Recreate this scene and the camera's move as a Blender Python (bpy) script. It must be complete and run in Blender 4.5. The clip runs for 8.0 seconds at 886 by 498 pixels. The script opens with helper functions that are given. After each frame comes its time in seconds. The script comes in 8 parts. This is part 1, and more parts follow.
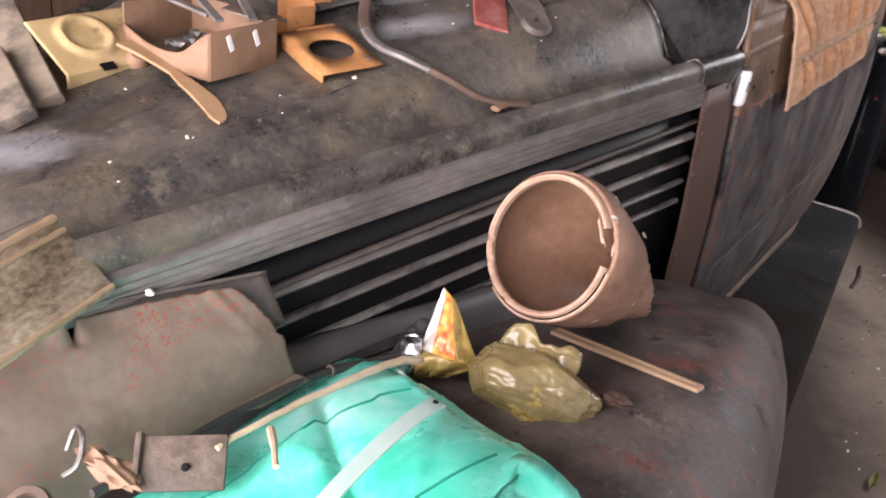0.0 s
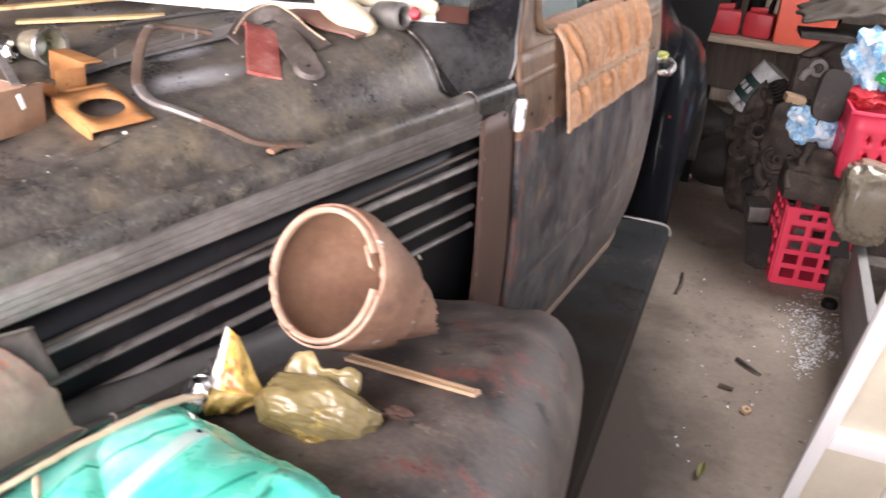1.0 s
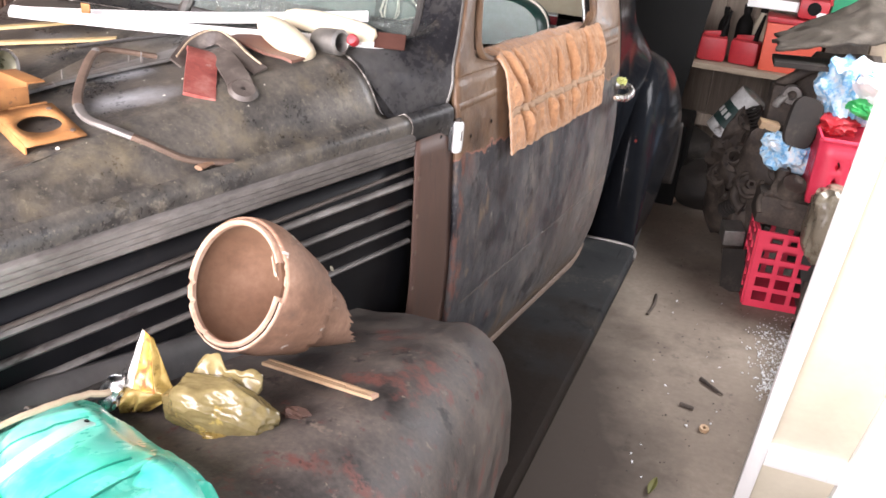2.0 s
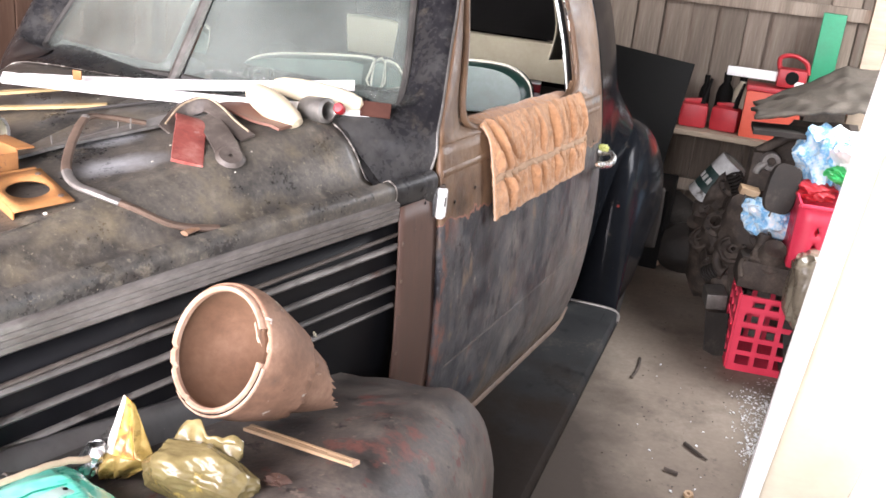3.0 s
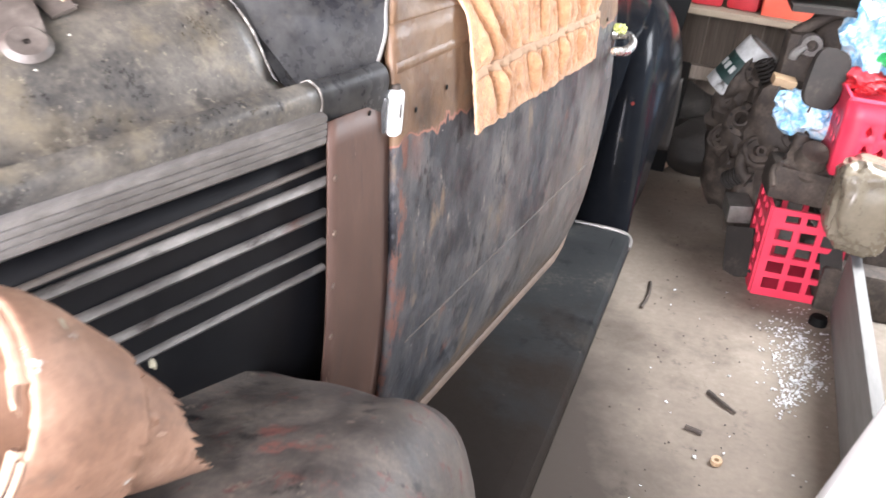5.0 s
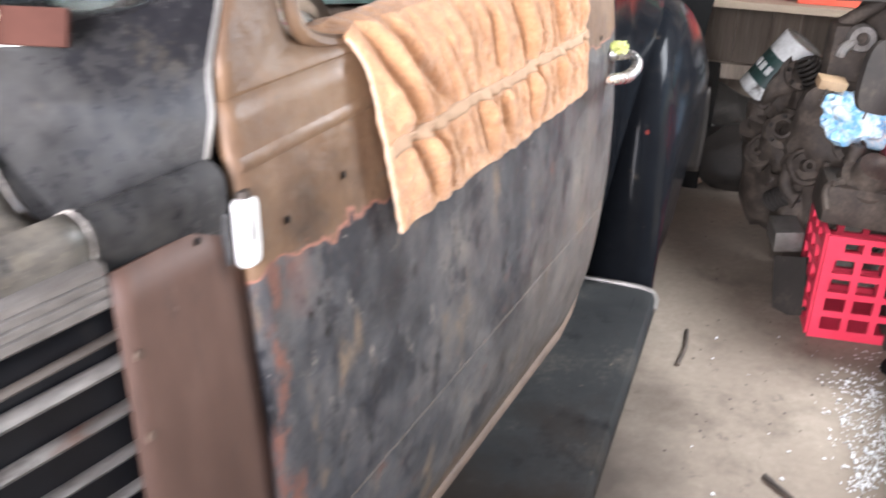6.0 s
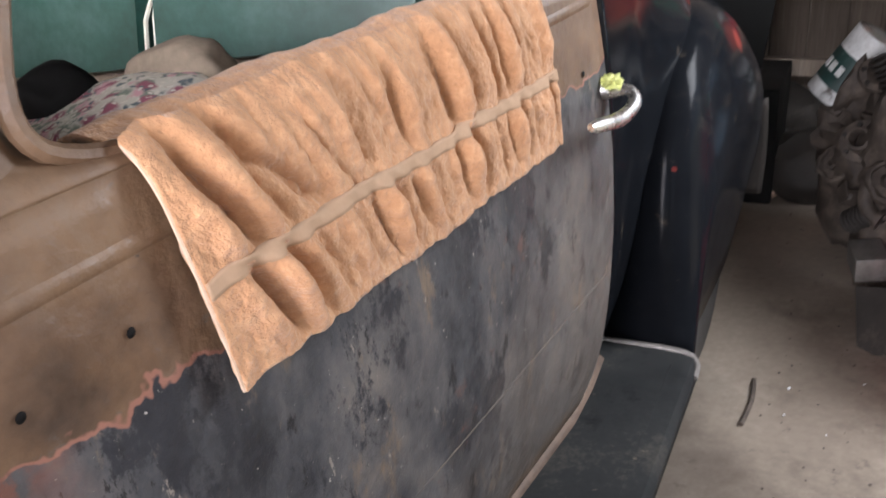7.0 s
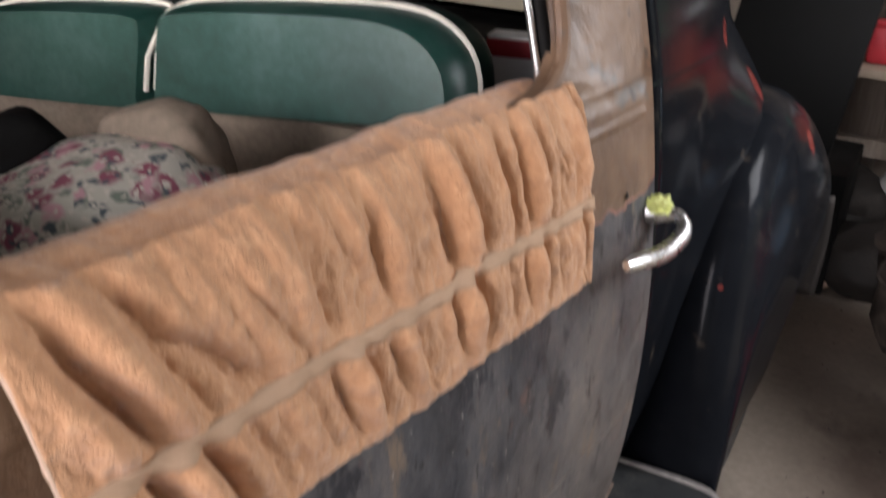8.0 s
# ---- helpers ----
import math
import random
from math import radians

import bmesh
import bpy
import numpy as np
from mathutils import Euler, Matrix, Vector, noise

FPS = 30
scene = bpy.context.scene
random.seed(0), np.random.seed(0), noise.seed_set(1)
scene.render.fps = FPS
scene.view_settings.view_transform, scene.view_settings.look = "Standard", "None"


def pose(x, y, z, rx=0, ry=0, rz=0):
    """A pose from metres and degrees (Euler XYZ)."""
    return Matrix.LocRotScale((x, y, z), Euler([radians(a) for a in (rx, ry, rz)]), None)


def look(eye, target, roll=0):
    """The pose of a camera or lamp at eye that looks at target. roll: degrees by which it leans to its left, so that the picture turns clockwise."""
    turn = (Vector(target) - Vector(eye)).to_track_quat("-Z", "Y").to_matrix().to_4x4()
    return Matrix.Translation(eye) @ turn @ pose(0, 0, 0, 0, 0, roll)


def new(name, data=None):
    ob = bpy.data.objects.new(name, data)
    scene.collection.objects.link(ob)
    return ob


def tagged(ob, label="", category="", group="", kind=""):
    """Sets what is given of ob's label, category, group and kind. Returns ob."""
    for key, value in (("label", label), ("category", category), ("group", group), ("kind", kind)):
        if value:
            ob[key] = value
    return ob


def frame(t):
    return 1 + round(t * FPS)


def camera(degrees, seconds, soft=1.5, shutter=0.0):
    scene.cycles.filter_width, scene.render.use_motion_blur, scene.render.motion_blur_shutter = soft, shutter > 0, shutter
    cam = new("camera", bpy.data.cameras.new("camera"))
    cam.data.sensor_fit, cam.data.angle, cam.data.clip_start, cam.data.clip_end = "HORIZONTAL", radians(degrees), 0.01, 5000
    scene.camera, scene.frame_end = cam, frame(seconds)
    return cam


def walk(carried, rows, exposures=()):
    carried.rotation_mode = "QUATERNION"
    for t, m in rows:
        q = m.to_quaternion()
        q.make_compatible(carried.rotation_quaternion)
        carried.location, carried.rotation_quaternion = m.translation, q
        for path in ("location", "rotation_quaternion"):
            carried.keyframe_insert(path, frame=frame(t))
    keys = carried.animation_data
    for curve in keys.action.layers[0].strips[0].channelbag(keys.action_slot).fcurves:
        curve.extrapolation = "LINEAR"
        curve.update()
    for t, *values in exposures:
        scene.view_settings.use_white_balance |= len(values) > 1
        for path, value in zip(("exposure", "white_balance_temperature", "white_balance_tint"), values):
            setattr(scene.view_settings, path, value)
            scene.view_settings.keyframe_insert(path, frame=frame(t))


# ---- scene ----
cam = camera(52.0, 8.0, 1.6, 0.4)
PATH = [
    (0, (0.279, -1.645, 1.508), (-0.498, -0.065, 0.559), 7.3),
    (0.5, (0.287, -1.647, 1.511), (-0.398, 0.014, 0.632), 7.1),
    (0.8, (0.347, -1.650, 1.525), (-0.245, 0.074, 0.655), 5.3),
    (1, (0.418, -1.652, 1.527), (-0.137, 0.081, 0.698), 5.2),
    (1.2, (0.483, -1.657, 1.537), (-0.074, 0.083, 0.700), 5.8),
    (1.5, (0.544, -1.65, 1.537), (-0.034, 0.096, 0.751), 5.3),
    (1.7, (0.566, -1.657, 1.545), (-0.031, 0.086, 0.744), 5.4),
    (2.8, (0.599, -1.693, 1.593), (-0.014, 0.116, 0.885), 6.5),
    (3, (0.594, -1.682, 1.58), (-0.003, 0.107, 0.914), 6.2),
    (3.3, (0.594, -1.681, 1.576), (-0.014, 0.129, 0.870), 5.9),
    (3.5, (0.578, -1.647, 1.556), (-0.037, 0.11, 0.825), 5.3),
    (3.8, (0.552, -1.587, 1.537), (-0.041, 0.195, 0.693), 5.9),
    (4, (0.523, -1.494, 1.516), (0.002, 0.283, 0.761), 6.0),
    (4.2, (0.500, -1.441, 1.498), (0.034, 0.361, 0.763), 5.8),
    (5.3, (0.436, -0.96, 1.43), (-0.118, 0.73, 0.515), 5.4),
    (5.5, (0.452, -0.87, 1.433), (-0.155, 0.814, 0.542), 2.8),
    (5.8, (0.433, -0.745, 1.385), (-0.223, 0.943, 0.512), -0.4),
    (6, (0.426, -0.622, 1.394), (-0.181, 1.066, 0.51), 1.3),
    (6.3, (0.438, -0.517, 1.389), (-0.050, 1.206, 0.553), 2.4),
    (6.5, (0.46, -0.448, 1.395), (-0.076, 1.295, 0.574), 1.6),
    (6.8, (0.497, -0.318, 1.388), (-0.244, 1.332, 0.576), -2.0),
    (7, (0.507, -0.266, 1.38), (-0.302, 1.343, 0.51), -4.7),
    (7.3, (0.508, -0.206, 1.378), (-0.370, 1.362, 0.453), -5.3),
    (7.5, (0.496, -0.179, 1.372), (-0.381, 1.378, 0.474), -5.3),
    (7.8, (0.459, -0.081, 1.379), (-0.381, 1.467, 0.528), -1.3),
    (8, (0.446, -0.046, 1.435), (-0.438, 1.527, 0.572), 1.7),
]
EXPOSURES = [(0, 0.66, 6750, 17), (0.5, 0.95, 6750, 17), (1, 1.29, 6700, 15), (1.5, 1.45, 6650, 13), (3, 1.56, 6500, 11), (3.5, 1.64, 6450, 11), (4, 1.8, 6400, 10), (5.5, 2.42, 6250, 8), (6, 2.24, 6250, 8), (6.5, 1.82, 6250, 8), (7, 1.49, 6300, 9), (7.5, 1.31, 6400, 10), (8, 0.98, 6500, 11)]
walk(cam, [(t, look(eye, target, roll)) for t, eye, target, roll in PATH], EXPOSURES)


# ---- world, sun and exposure ----
world = bpy.data.worlds.new("sky")
scene.world = world
world.use_nodes = True
_wn = world.node_tree.nodes
_sky = _wn.new("ShaderNodeTexSky")
_sky.sky_type = "NISHITA"
_sky.sun_disc = False
_sky.sun_elevation, _sky.sun_rotation = radians(52), radians(28)
_wn["Background"].inputs[1].default_value = 0.1
world.node_tree.links.new(_sky.outputs[0], _wn["Background"].inputs[0])
sun = new("sun", bpy.data.lights.new("sun", "SUN"))
sun.data.energy, sun.data.angle, sun.data.color = 3.0, radians(0.6), (1, 0.95, 0.87)
sun.matrix_world = look((2.2, 4.2, 6), (0, 0, 0))
door_light = new("daylight_front", bpy.data.lights.new("daylight_front", "AREA"))
door_light.data.shape, door_light.data.size, door_light.data.size_y = "RECTANGLE", 2.9, 2.4
door_light.data.energy, door_light.data.color = 208, (1.03, 0.95, 1.0)
door_light.matrix_world = look((-0.65, -3.15, 1.6), (-0.3, 0, 0.7))
side_light = new("daylight_side", bpy.data.lights.new("daylight_side", "AREA"))
side_light.data.shape, side_light.data.size, side_light.data.size_y = "RECTANGLE", 3.2, 2.0
side_light.data.energy, side_light.data.color = 8, (1, 0.95, 1.04)
side_light.matrix_world = look((1.85, -1.3, 1.5), (0, -0.9, 0.9))
# Added fill lamp for the rear floor; its wall gap is made up.
rear_light = new("fill_side_rear", bpy.data.lights.new("fill_side_rear", "AREA"))
rear_light.data.shape, rear_light.data.size, rear_light.data.size_y = "RECTANGLE", 0.85, 1.1
rear_light.data.energy, rear_light.data.color = 42, (0.96, 0.96, 1)
rear_light.matrix_world = look((1.8, 2.0, 2.0), (0.5, 2.2, 0.0))

# ---- materials ----
MATS = {}


def mat(name, stops, scale=6.0, fine=60.0, rough=(0.5, 0.8), metal=0.0, bump=0.1, coat=0.0, spots=None, stretch=(1, 1, 1), trans=0.0, sheen=0.0, spec=0.5, vary=0.0, island=0.0):
    """A worn surface: colours along a two-scale noise, with fine relief. spots: (colour, scale, threshold) for chips or dirt."""
    if name in MATS:
        return MATS[name]
    m = bpy.data.materials.new(name)
    m.use_nodes = True
    n, l = m.node_tree.nodes, m.node_tree.links
    b = n["Principled BSDF"]
    tc = n.new("ShaderNodeTexCoord")
    mp = n.new("ShaderNodeMapping")
    mp.inputs["Scale"].default_value = stretch
    l.new(tc.outputs["Object"], mp.inputs[0])
    big, small = n.new("ShaderNodeTexNoise"), n.new("ShaderNodeTexNoise")
    for node, s, d, r in ((big, scale, 6, 0.62), (small, fine, 5, 0.6)):
        node.inputs["Scale"].default_value, node.inputs["Detail"].default_value, node.inputs["Roughness"].default_value = s, d, r
        l.new(mp.outputs[0], node.inputs["Vector"])
    mix = n.new("ShaderNodeMath")
    mix.operation = "MULTIPLY_ADD"
    mix.inputs[1].default_value = 0.3
    l.new(small.outputs[0], mix.inputs[0])
    half = n.new("ShaderNodeMath")
    half.operation = "MULTIPLY"
    half.inputs[1].default_value = 0.7
    l.new(big.outputs[0], half.inputs[0])
    l.new(half.outputs[0], mix.inputs[2])
    ramp = n.new("ShaderNodeValToRGB")
    el = ramp.color_ramp.elements
    while len(el) < len(stops):
        el.new(0.5)
    for e, (p, c) in zip(el, stops):
        e.position, e.color = p, (*c, 1)
    l.new(mix.outputs[0], ramp.inputs[0])
    out = ramp.outputs[0]
    if spots:
        for colour, s, th, soft in spots:
            sp = n.new("ShaderNodeTexNoise")
            sp.inputs["Scale"].default_value, sp.inputs["Detail"].default_value, sp.inputs["Roughness"].default_value = s, 7, 0.68
            off = n.new("ShaderNodeVectorMath")
            off.inputs[1].default_value = (s * 1.7, s * 0.3, 4.1)
            l.new(mp.outputs[0], off.inputs[0])
            l.new(off.outputs[0], sp.inputs["Vector"])
            mr = n.new("ShaderNodeMapRange")
            mr.inputs[1].default_value, mr.inputs[2].default_value = th, th + soft
            l.new(sp.outputs[0], mr.inputs[0])
            mx = n.new("ShaderNodeMix")
            mx.data_type = "RGBA"
            l.new(mr.outputs[0], mx.inputs[0])
            l.new(out, mx.inputs[6])
            mx.inputs[7].default_value = (*colour, 1)
            out = mx.outputs[2]
    if vary or island:
        src = n.new("ShaderNodeObjectInfo").outputs["Random"] if vary else n.new("ShaderNodeNewGeometry").outputs["Random Per Island"]
        hs = n.new("ShaderNodeHueSaturation")
        mr = n.new("ShaderNodeMapRange")
        mr.inputs[3].default_value, mr.inputs[4].default_value = 1 - (vary or island), 1 + (vary or island)
        l.new(src, mr.inputs[0])
        l.new(mr.outputs[0], hs.inputs["Value"])
        l.new(out, hs.inputs["Color"])
        out = hs.outputs[0]
    l.new(out, b.inputs["Base Color"])
    rr = n.new("ShaderNodeMapRange")
    rr.inputs[1].default_value, rr.inputs[2].default_value = 0.3, 0.7
    rr.inputs[3].default_value, rr.inputs[4].default_value = rough
    l.new(mix.outputs[0], rr.inputs[0])
    l.new(rr.outputs[0], b.inputs["Roughness"])
    b.inputs["Metallic"].default_value = metal
    b.inputs["Coat Weight"].default_value = coat
    b.inputs["Coat Roughness"].default_value = 0.15
    b.inputs["Specular IOR Level"].default_value = spec
    b.inputs["Transmission Weight"].default_value = trans
    if sheen:
        b.inputs["Sheen Weight"].default_value = sheen
    if bump:
        bp = n.new("ShaderNodeBump")
        bp.inputs["Strength"].default_value, bp.inputs["Distance"].default_value = bump, 0.01
        l.new(mix.outputs[0], bp.inputs["Height"])
        l.new(bp.outputs[0], b.inputs["Normal"])
    MATS[name] = m
    return m


M_bonnet = mat("dusty_black_paint", [(0.3, (0.02, 0.02, 0.02)), (0.44, (0.052, 0.049, 0.045)), (0.55, (0.098, 0.088, 0.074)), (0.7, (0.165, 0.145, 0.115))], 7, 130, (0.14, 0.6), 0, 0.28, spots=[((0.17, 0.14, 0.092), 8, 0.52, 0.24), ((0.016, 0.015, 0.014), 9, 0.52, 0.22), ((0.17, 0.15, 0.118), 32, 0.56, 0.16), ((0.2, 0.175, 0.135), 110, 0.6, 0.1), ((0.3, 0.27, 0.22), 190, 0.67, 0.04)])
M_cowl = mat("black_cowl_paint", [(0.3, (0.006, 0.006, 0.007)), (0.48, (0.013, 0.013, 0.015)), (0.66, (0.035, 0.034, 0.032)), (0.85, (0.07, 0.067, 0.062))], 5, 80, (0.12, 0.4), 0, 0.08, spec=0.3, spots=[((0.09, 0.09, 0.088), 5, 0.5, 0.36), ((0.08, 0.07, 0.052), 20, 0.58, 0.24), ((0.2, 0.19, 0.17), 80, 0.68, 0.05)])
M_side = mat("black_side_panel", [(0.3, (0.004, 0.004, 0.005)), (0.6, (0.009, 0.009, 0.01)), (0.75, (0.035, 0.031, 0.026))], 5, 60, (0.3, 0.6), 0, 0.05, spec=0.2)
M_bar = mat("dull_louvre_bar", [(0.3, (0.06, 0.055, 0.05)), (0.5, (0.16, 0.148, 0.136)), (0.7, (0.32, 0.3, 0.275))], 14, 90, (0.35, 0.7), 0.25, 0.15, spots=[((0.05, 0.04, 0.035), 22, 0.55, 0.1), ((0.1, 0.055, 0.04), 17, 0.6, 0.1)], stretch=(1, 0.3, 1))
M_mould = mat("ribbed_metal_moulding", [(0.3, (0.1, 0.091, 0.082)), (0.46, (0.18, 0.167, 0.154)), (0.58, (0.26, 0.243, 0.225)), (0.72, (0.36, 0.34, 0.315))], 12, 120, (0.28, 0.48), 0.4, 0.03, spots=[((0.05, 0.042, 0.036), 11, 0.61, 0.12), ((0.1, 0.065, 0.045), 7, 0.64, 0.12)], stretch=(1, 0.25, 1))
M_dullbar = mat("brown_grey_bar", [(0.3, (0.04, 0.033, 0.028)), (0.6, (0.12, 0.1, 0.085))], 12, 80, (0.5, 0.8), 0.2, 0.1)
M_rustbar = mat("rusty_bar", [(0.3, (0.06, 0.04, 0.03)), (0.6, (0.16, 0.11, 0.08))], 12, 80, (0.6, 0.85), 0.2, 0.1)
M_brown = mat("brown_primer", [(0.3, (0.05, 0.027, 0.02)), (0.5, (0.086, 0.047, 0.034)), (0.7, (0.135, 0.08, 0.06))], 6, 60, (0.45, 0.7), 0, 0.08, spots=[((0.05, 0.03, 0.024), 14, 0.58, 0.1), ((0.22, 0.16, 0.13), 50, 0.67, 0.04)], stretch=(1, 1, 0.3))
M_fender = mat("worn_fender_paint", [(0.32, (0.018, 0.016, 0.015)), (0.44, (0.052, 0.044, 0.04)), (0.54, (0.1, 0.084, 0.072)), (0.68, (0.175, 0.145, 0.12))], 10, 110, (0.35, 0.8), 0, 0.35, spots=[((0.15, 0.06, 0.048), 9, 0.57, 0.07), ((0.012, 0.01, 0.01), 15, 0.6, 0.07), ((0.19, 0.15, 0.12), 24, 0.62, 0.07), ((0.1, 0.04, 0.034), 30, 0.6, 0.06), ((0.25, 0.21, 0.16), 90, 0.66, 0.04)])
M_gloss = mat("gloss_black_paint", [(0.3, (0.004, 0.0045, 0.006)), (0.6, (0.008, 0.009, 0.011)), (0.8, (0.035, 0.031, 0.028))], 3, 40, (0.1, 0.2), 0, 0.05, coat=0.0, spec=0.09, spots=[((0.06, 0.05, 0.04), 9, 0.62, 0.1)])
M_rubber = mat("running_board_rubber", [(0.3, (0.013, 0.014, 0.015)), (0.55, (0.026, 0.027, 0.027)), (0.72, (0.07, 0.064, 0.055))], 5, 90, (0.6, 0.85), 0, 0.12, spec=0.1, spots=[((0.14, 0.115, 0.085), 40, 0.66, 0.08), ((0.008, 0.008, 0.009), 7, 0.56, 0.1)])
M_chrome = mat("tarnished_chrome", [(0.3, (0.55, 0.55, 0.54)), (0.7, (0.78, 0.78, 0.77))], 20, 90, (0.16, 0.42), 1.0, 0.04)
M_dullmetal = mat("dull_grey_metal", [(0.3, (0.16, 0.155, 0.145)), (0.6, (0.3, 0.29, 0.27))], 14, 90, (0.35, 0.6), 0.8, 0.05, spots=[((0.1, 0.06, 0.04), 16, 0.58, 0.15)])
M_white = mat("white_enamel", [(0.3, (0.78, 0.78, 0.76)), (0.7, (0.86, 0.86, 0.85))], 8, 70, (0.3, 0.5), 0, 0.02)
M_grubby = mat("grubby_white_paint", [(0.3, (0.3, 0.3, 0.28)), (0.6, (0.6, 0.61, 0.6))], 12, 60, (0.4, 0.6), 0, 0.05, spots=[((0.08, 0.07, 0.06), 14, 0.58, 0.1)])
M_whiteboard = mat("white_board_paint", [(0.3, (0.78, 0.77, 0.74)), (0.7, (0.86, 0.86, 0.84))], 6, 60, (0.4, 0.6), 0, 0.04, spots=[((0.5, 0.46, 0.36), 7, 0.66, 0.1)], stretch=(3, 1, 0.5))
M_cream = mat("cream_timber_paint", [(0.3, (0.55, 0.5, 0.38)), (0.7, (0.68, 0.63, 0.5))], 6, 60, (0.45, 0.7), 0, 0.05)
M_glass = bpy.data.materials.new("dusty_glass")
M_glass.use_nodes = True
M_concrete = mat("dusty_concrete", [(0.3, (0.125, 0.098, 0.075)), (0.5, (0.19, 0.155, 0.12)), (0.7, (0.27, 0.232, 0.185))], 1.6, 45, (0.75, 0.95), 0, 0.15, spots=[((0.085, 0.065, 0.048), 2.5, 0.54, 0.2), ((0.07, 0.055, 0.042), 13, 0.62, 0.12), ((0.33, 0.29, 0.23), 38, 0.68, 0.06)])
M_plank = mat("weathered_timber", [(0.3, (0.085, 0.062, 0.045)), (0.5, (0.2, 0.16, 0.125)), (0.7, (0.33, 0.28, 0.23))], 3, 40, (0.7, 0.9), 0, 0.25, spots=[((0.12, 0.05, 0.025), 3, 0.6, 0.15)], stretch=(3, 3, 0.22), vary=0.3)
M_plankred = mat("red_brown_timber", [(0.3, (0.07, 0.04, 0.028)), (0.5, (0.16, 0.09, 0.06)), (0.7, (0.24, 0.16, 0.11))], 3, 40, (0.7, 0.9), 0, 0.2, stretch=(3, 3, 0.22), vary=0.3)
M_shelfwood = mat("pale_shelf_timber", [(0.3, (0.22, 0.17, 0.12)), (0.7, (0.4, 0.32, 0.24))], 5, 50, (0.6, 0.85), 0, 0.1, stretch=(0.4, 3, 3))
M_rafter = mat("dark_roof_iron", [(0.3, (0.05, 0.045, 0.04)), (0.7, (0.12, 0.11, 0.1))], 4, 40, (0.6, 0.85), 0, 0.1)
M_clay = mat("terracotta_clay", [(0.3, (0.12, 0.066, 0.042)), (0.46, (0.225, 0.125, 0.08)), (0.58, (0.32, 0.19, 0.125)), (0.72, (0.44, 0.3, 0.215))], 9, 80, (0.5, 0.8), 0, 0.15, spots=[((0.13, 0.085, 0.06), 11, 0.58, 0.12), ((0.6, 0.56, 0.5), 20, 0.64, 0.03), ((0.06, 0.04, 0.03), 30, 0.68, 0.04)])
M_claybrown = mat("shaded_clay_bore", [(0.3, (0.09, 0.047, 0.027)), (0.5, (0.165, 0.09, 0.053)), (0.7, (0.25, 0.15, 0.095))], 7, 70, (0.5, 0.8), 0, 0.1, spots=[((0.5, 0.46, 0.4), 34, 0.7, 0.03)])
M_clayrim = mat("pale_clay_rim", [(0.3, (0.28, 0.17, 0.115)), (0.5, (0.4, 0.26, 0.18)), (0.7, (0.52, 0.37, 0.28))], 22, 90, (0.6, 0.85), 0, 0.08)
M_green = mat("sea_green_plastic_sheet", [(0.3, (0.012, 0.38, 0.25)), (0.45, (0.05, 0.6, 0.43)), (0.58, (0.17, 0.76, 0.6)), (0.72, (0.5, 0.88, 0.8))], 4, 30, (0.18, 0.34), 0, 0.06)
M_orange = mat("orange_primer_metal", [(0.3, (0.25, 0.105, 0.035)), (0.55, (0.37, 0.17, 0.055)), (0.75, (0.46, 0.25, 0.1))], 9, 70, (0.55, 0.8), 0, 0.08, spots=[((0.13, 0.055, 0.03), 16, 0.6, 0.1), ((0.07, 0.04, 0.03), 45, 0.64, 0.06)])
M_yellowmetal = mat("pale_yellow_paint", [(0.3, (0.33, 0.225, 0.1)), (0.55, (0.5, 0.37, 0.18)), (0.75, (0.6, 0.49, 0.29))], 9, 60, (0.45, 0.7), 0, 0.06, spots=[((0.16, 0.085, 0.045), 10, 0.6, 0.1), ((0.09, 0.06, 0.04), 40, 0.65, 0.05)])
M_pinkrust = mat("pink_brown_primer", [(0.3, (0.15, 0.085, 0.05)), (0.6, (0.27, 0.162, 0.098))], 7, 60, (0.5, 0.8), 0, 0.08, spots=[((0.1, 0.06, 0.045), 12, 0.62, 0.12)])
M_sheet = mat("grey_steel_sheet", [(0.3, (0.105, 0.08, 0.06)), (0.5, (0.175, 0.136, 0.102)), (0.7, (0.27, 0.215, 0.165))], 3, 60, (0.4, 0.62), 0.25, 0.06, spots=[((0.13, 0.09, 0.068), 7, 0.56, 0.16), ((0.3, 0.255, 0.19), 5, 0.6, 0.2)])
M_greybox = mat("dusty_grey_tin", [(0.36, (0.1, 0.07, 0.042)), (0.46, (0.24, 0.18, 0.112)), (0.55, (0.37, 0.295, 0.2)), (0.66, (0.52, 0.44, 0.33))], 16, 130, (0.45, 0.7), 0.1, 0.4, stretch=(0.7, 1.2, 1))
M_towel = mat("apricot_terry_towel", [(0.25, (0.35, 0.176, 0.084)), (0.5, (0.52, 0.276, 0.137)), (0.75, (0.69, 0.405, 0.222))], 60, 210, (0.92, 1.0), 0, 0.9, sheen=0.3)
M_towelband = mat("smooth_towel_band", [(0.3, (0.36, 0.235, 0.145)), (0.7, (0.45, 0.305, 0.2))], 30, 200, (0.85, 0.98), 0, 0.1)
M_crate = mat("pink_red_crate_plastic", [(0.3, (0.62, 0.03, 0.07)), (0.7, (0.74, 0.05, 0.1))], 8, 60, (0.35, 0.55), 0, 0.03)
M_redplastic = mat("red_plastic", [(0.3, (0.32, 0.013, 0.022)), (0.7, (0.46, 0.026, 0.034))], 8, 60, (0.35, 0.6), 0, 0.03)
M_redbox = mat("orange_red_box", [(0.3, (0.55, 0.075, 0.04)), (0.7, (0.68, 0.12, 0.07))], 6, 60, (0.45, 0.65), 0, 0.03)
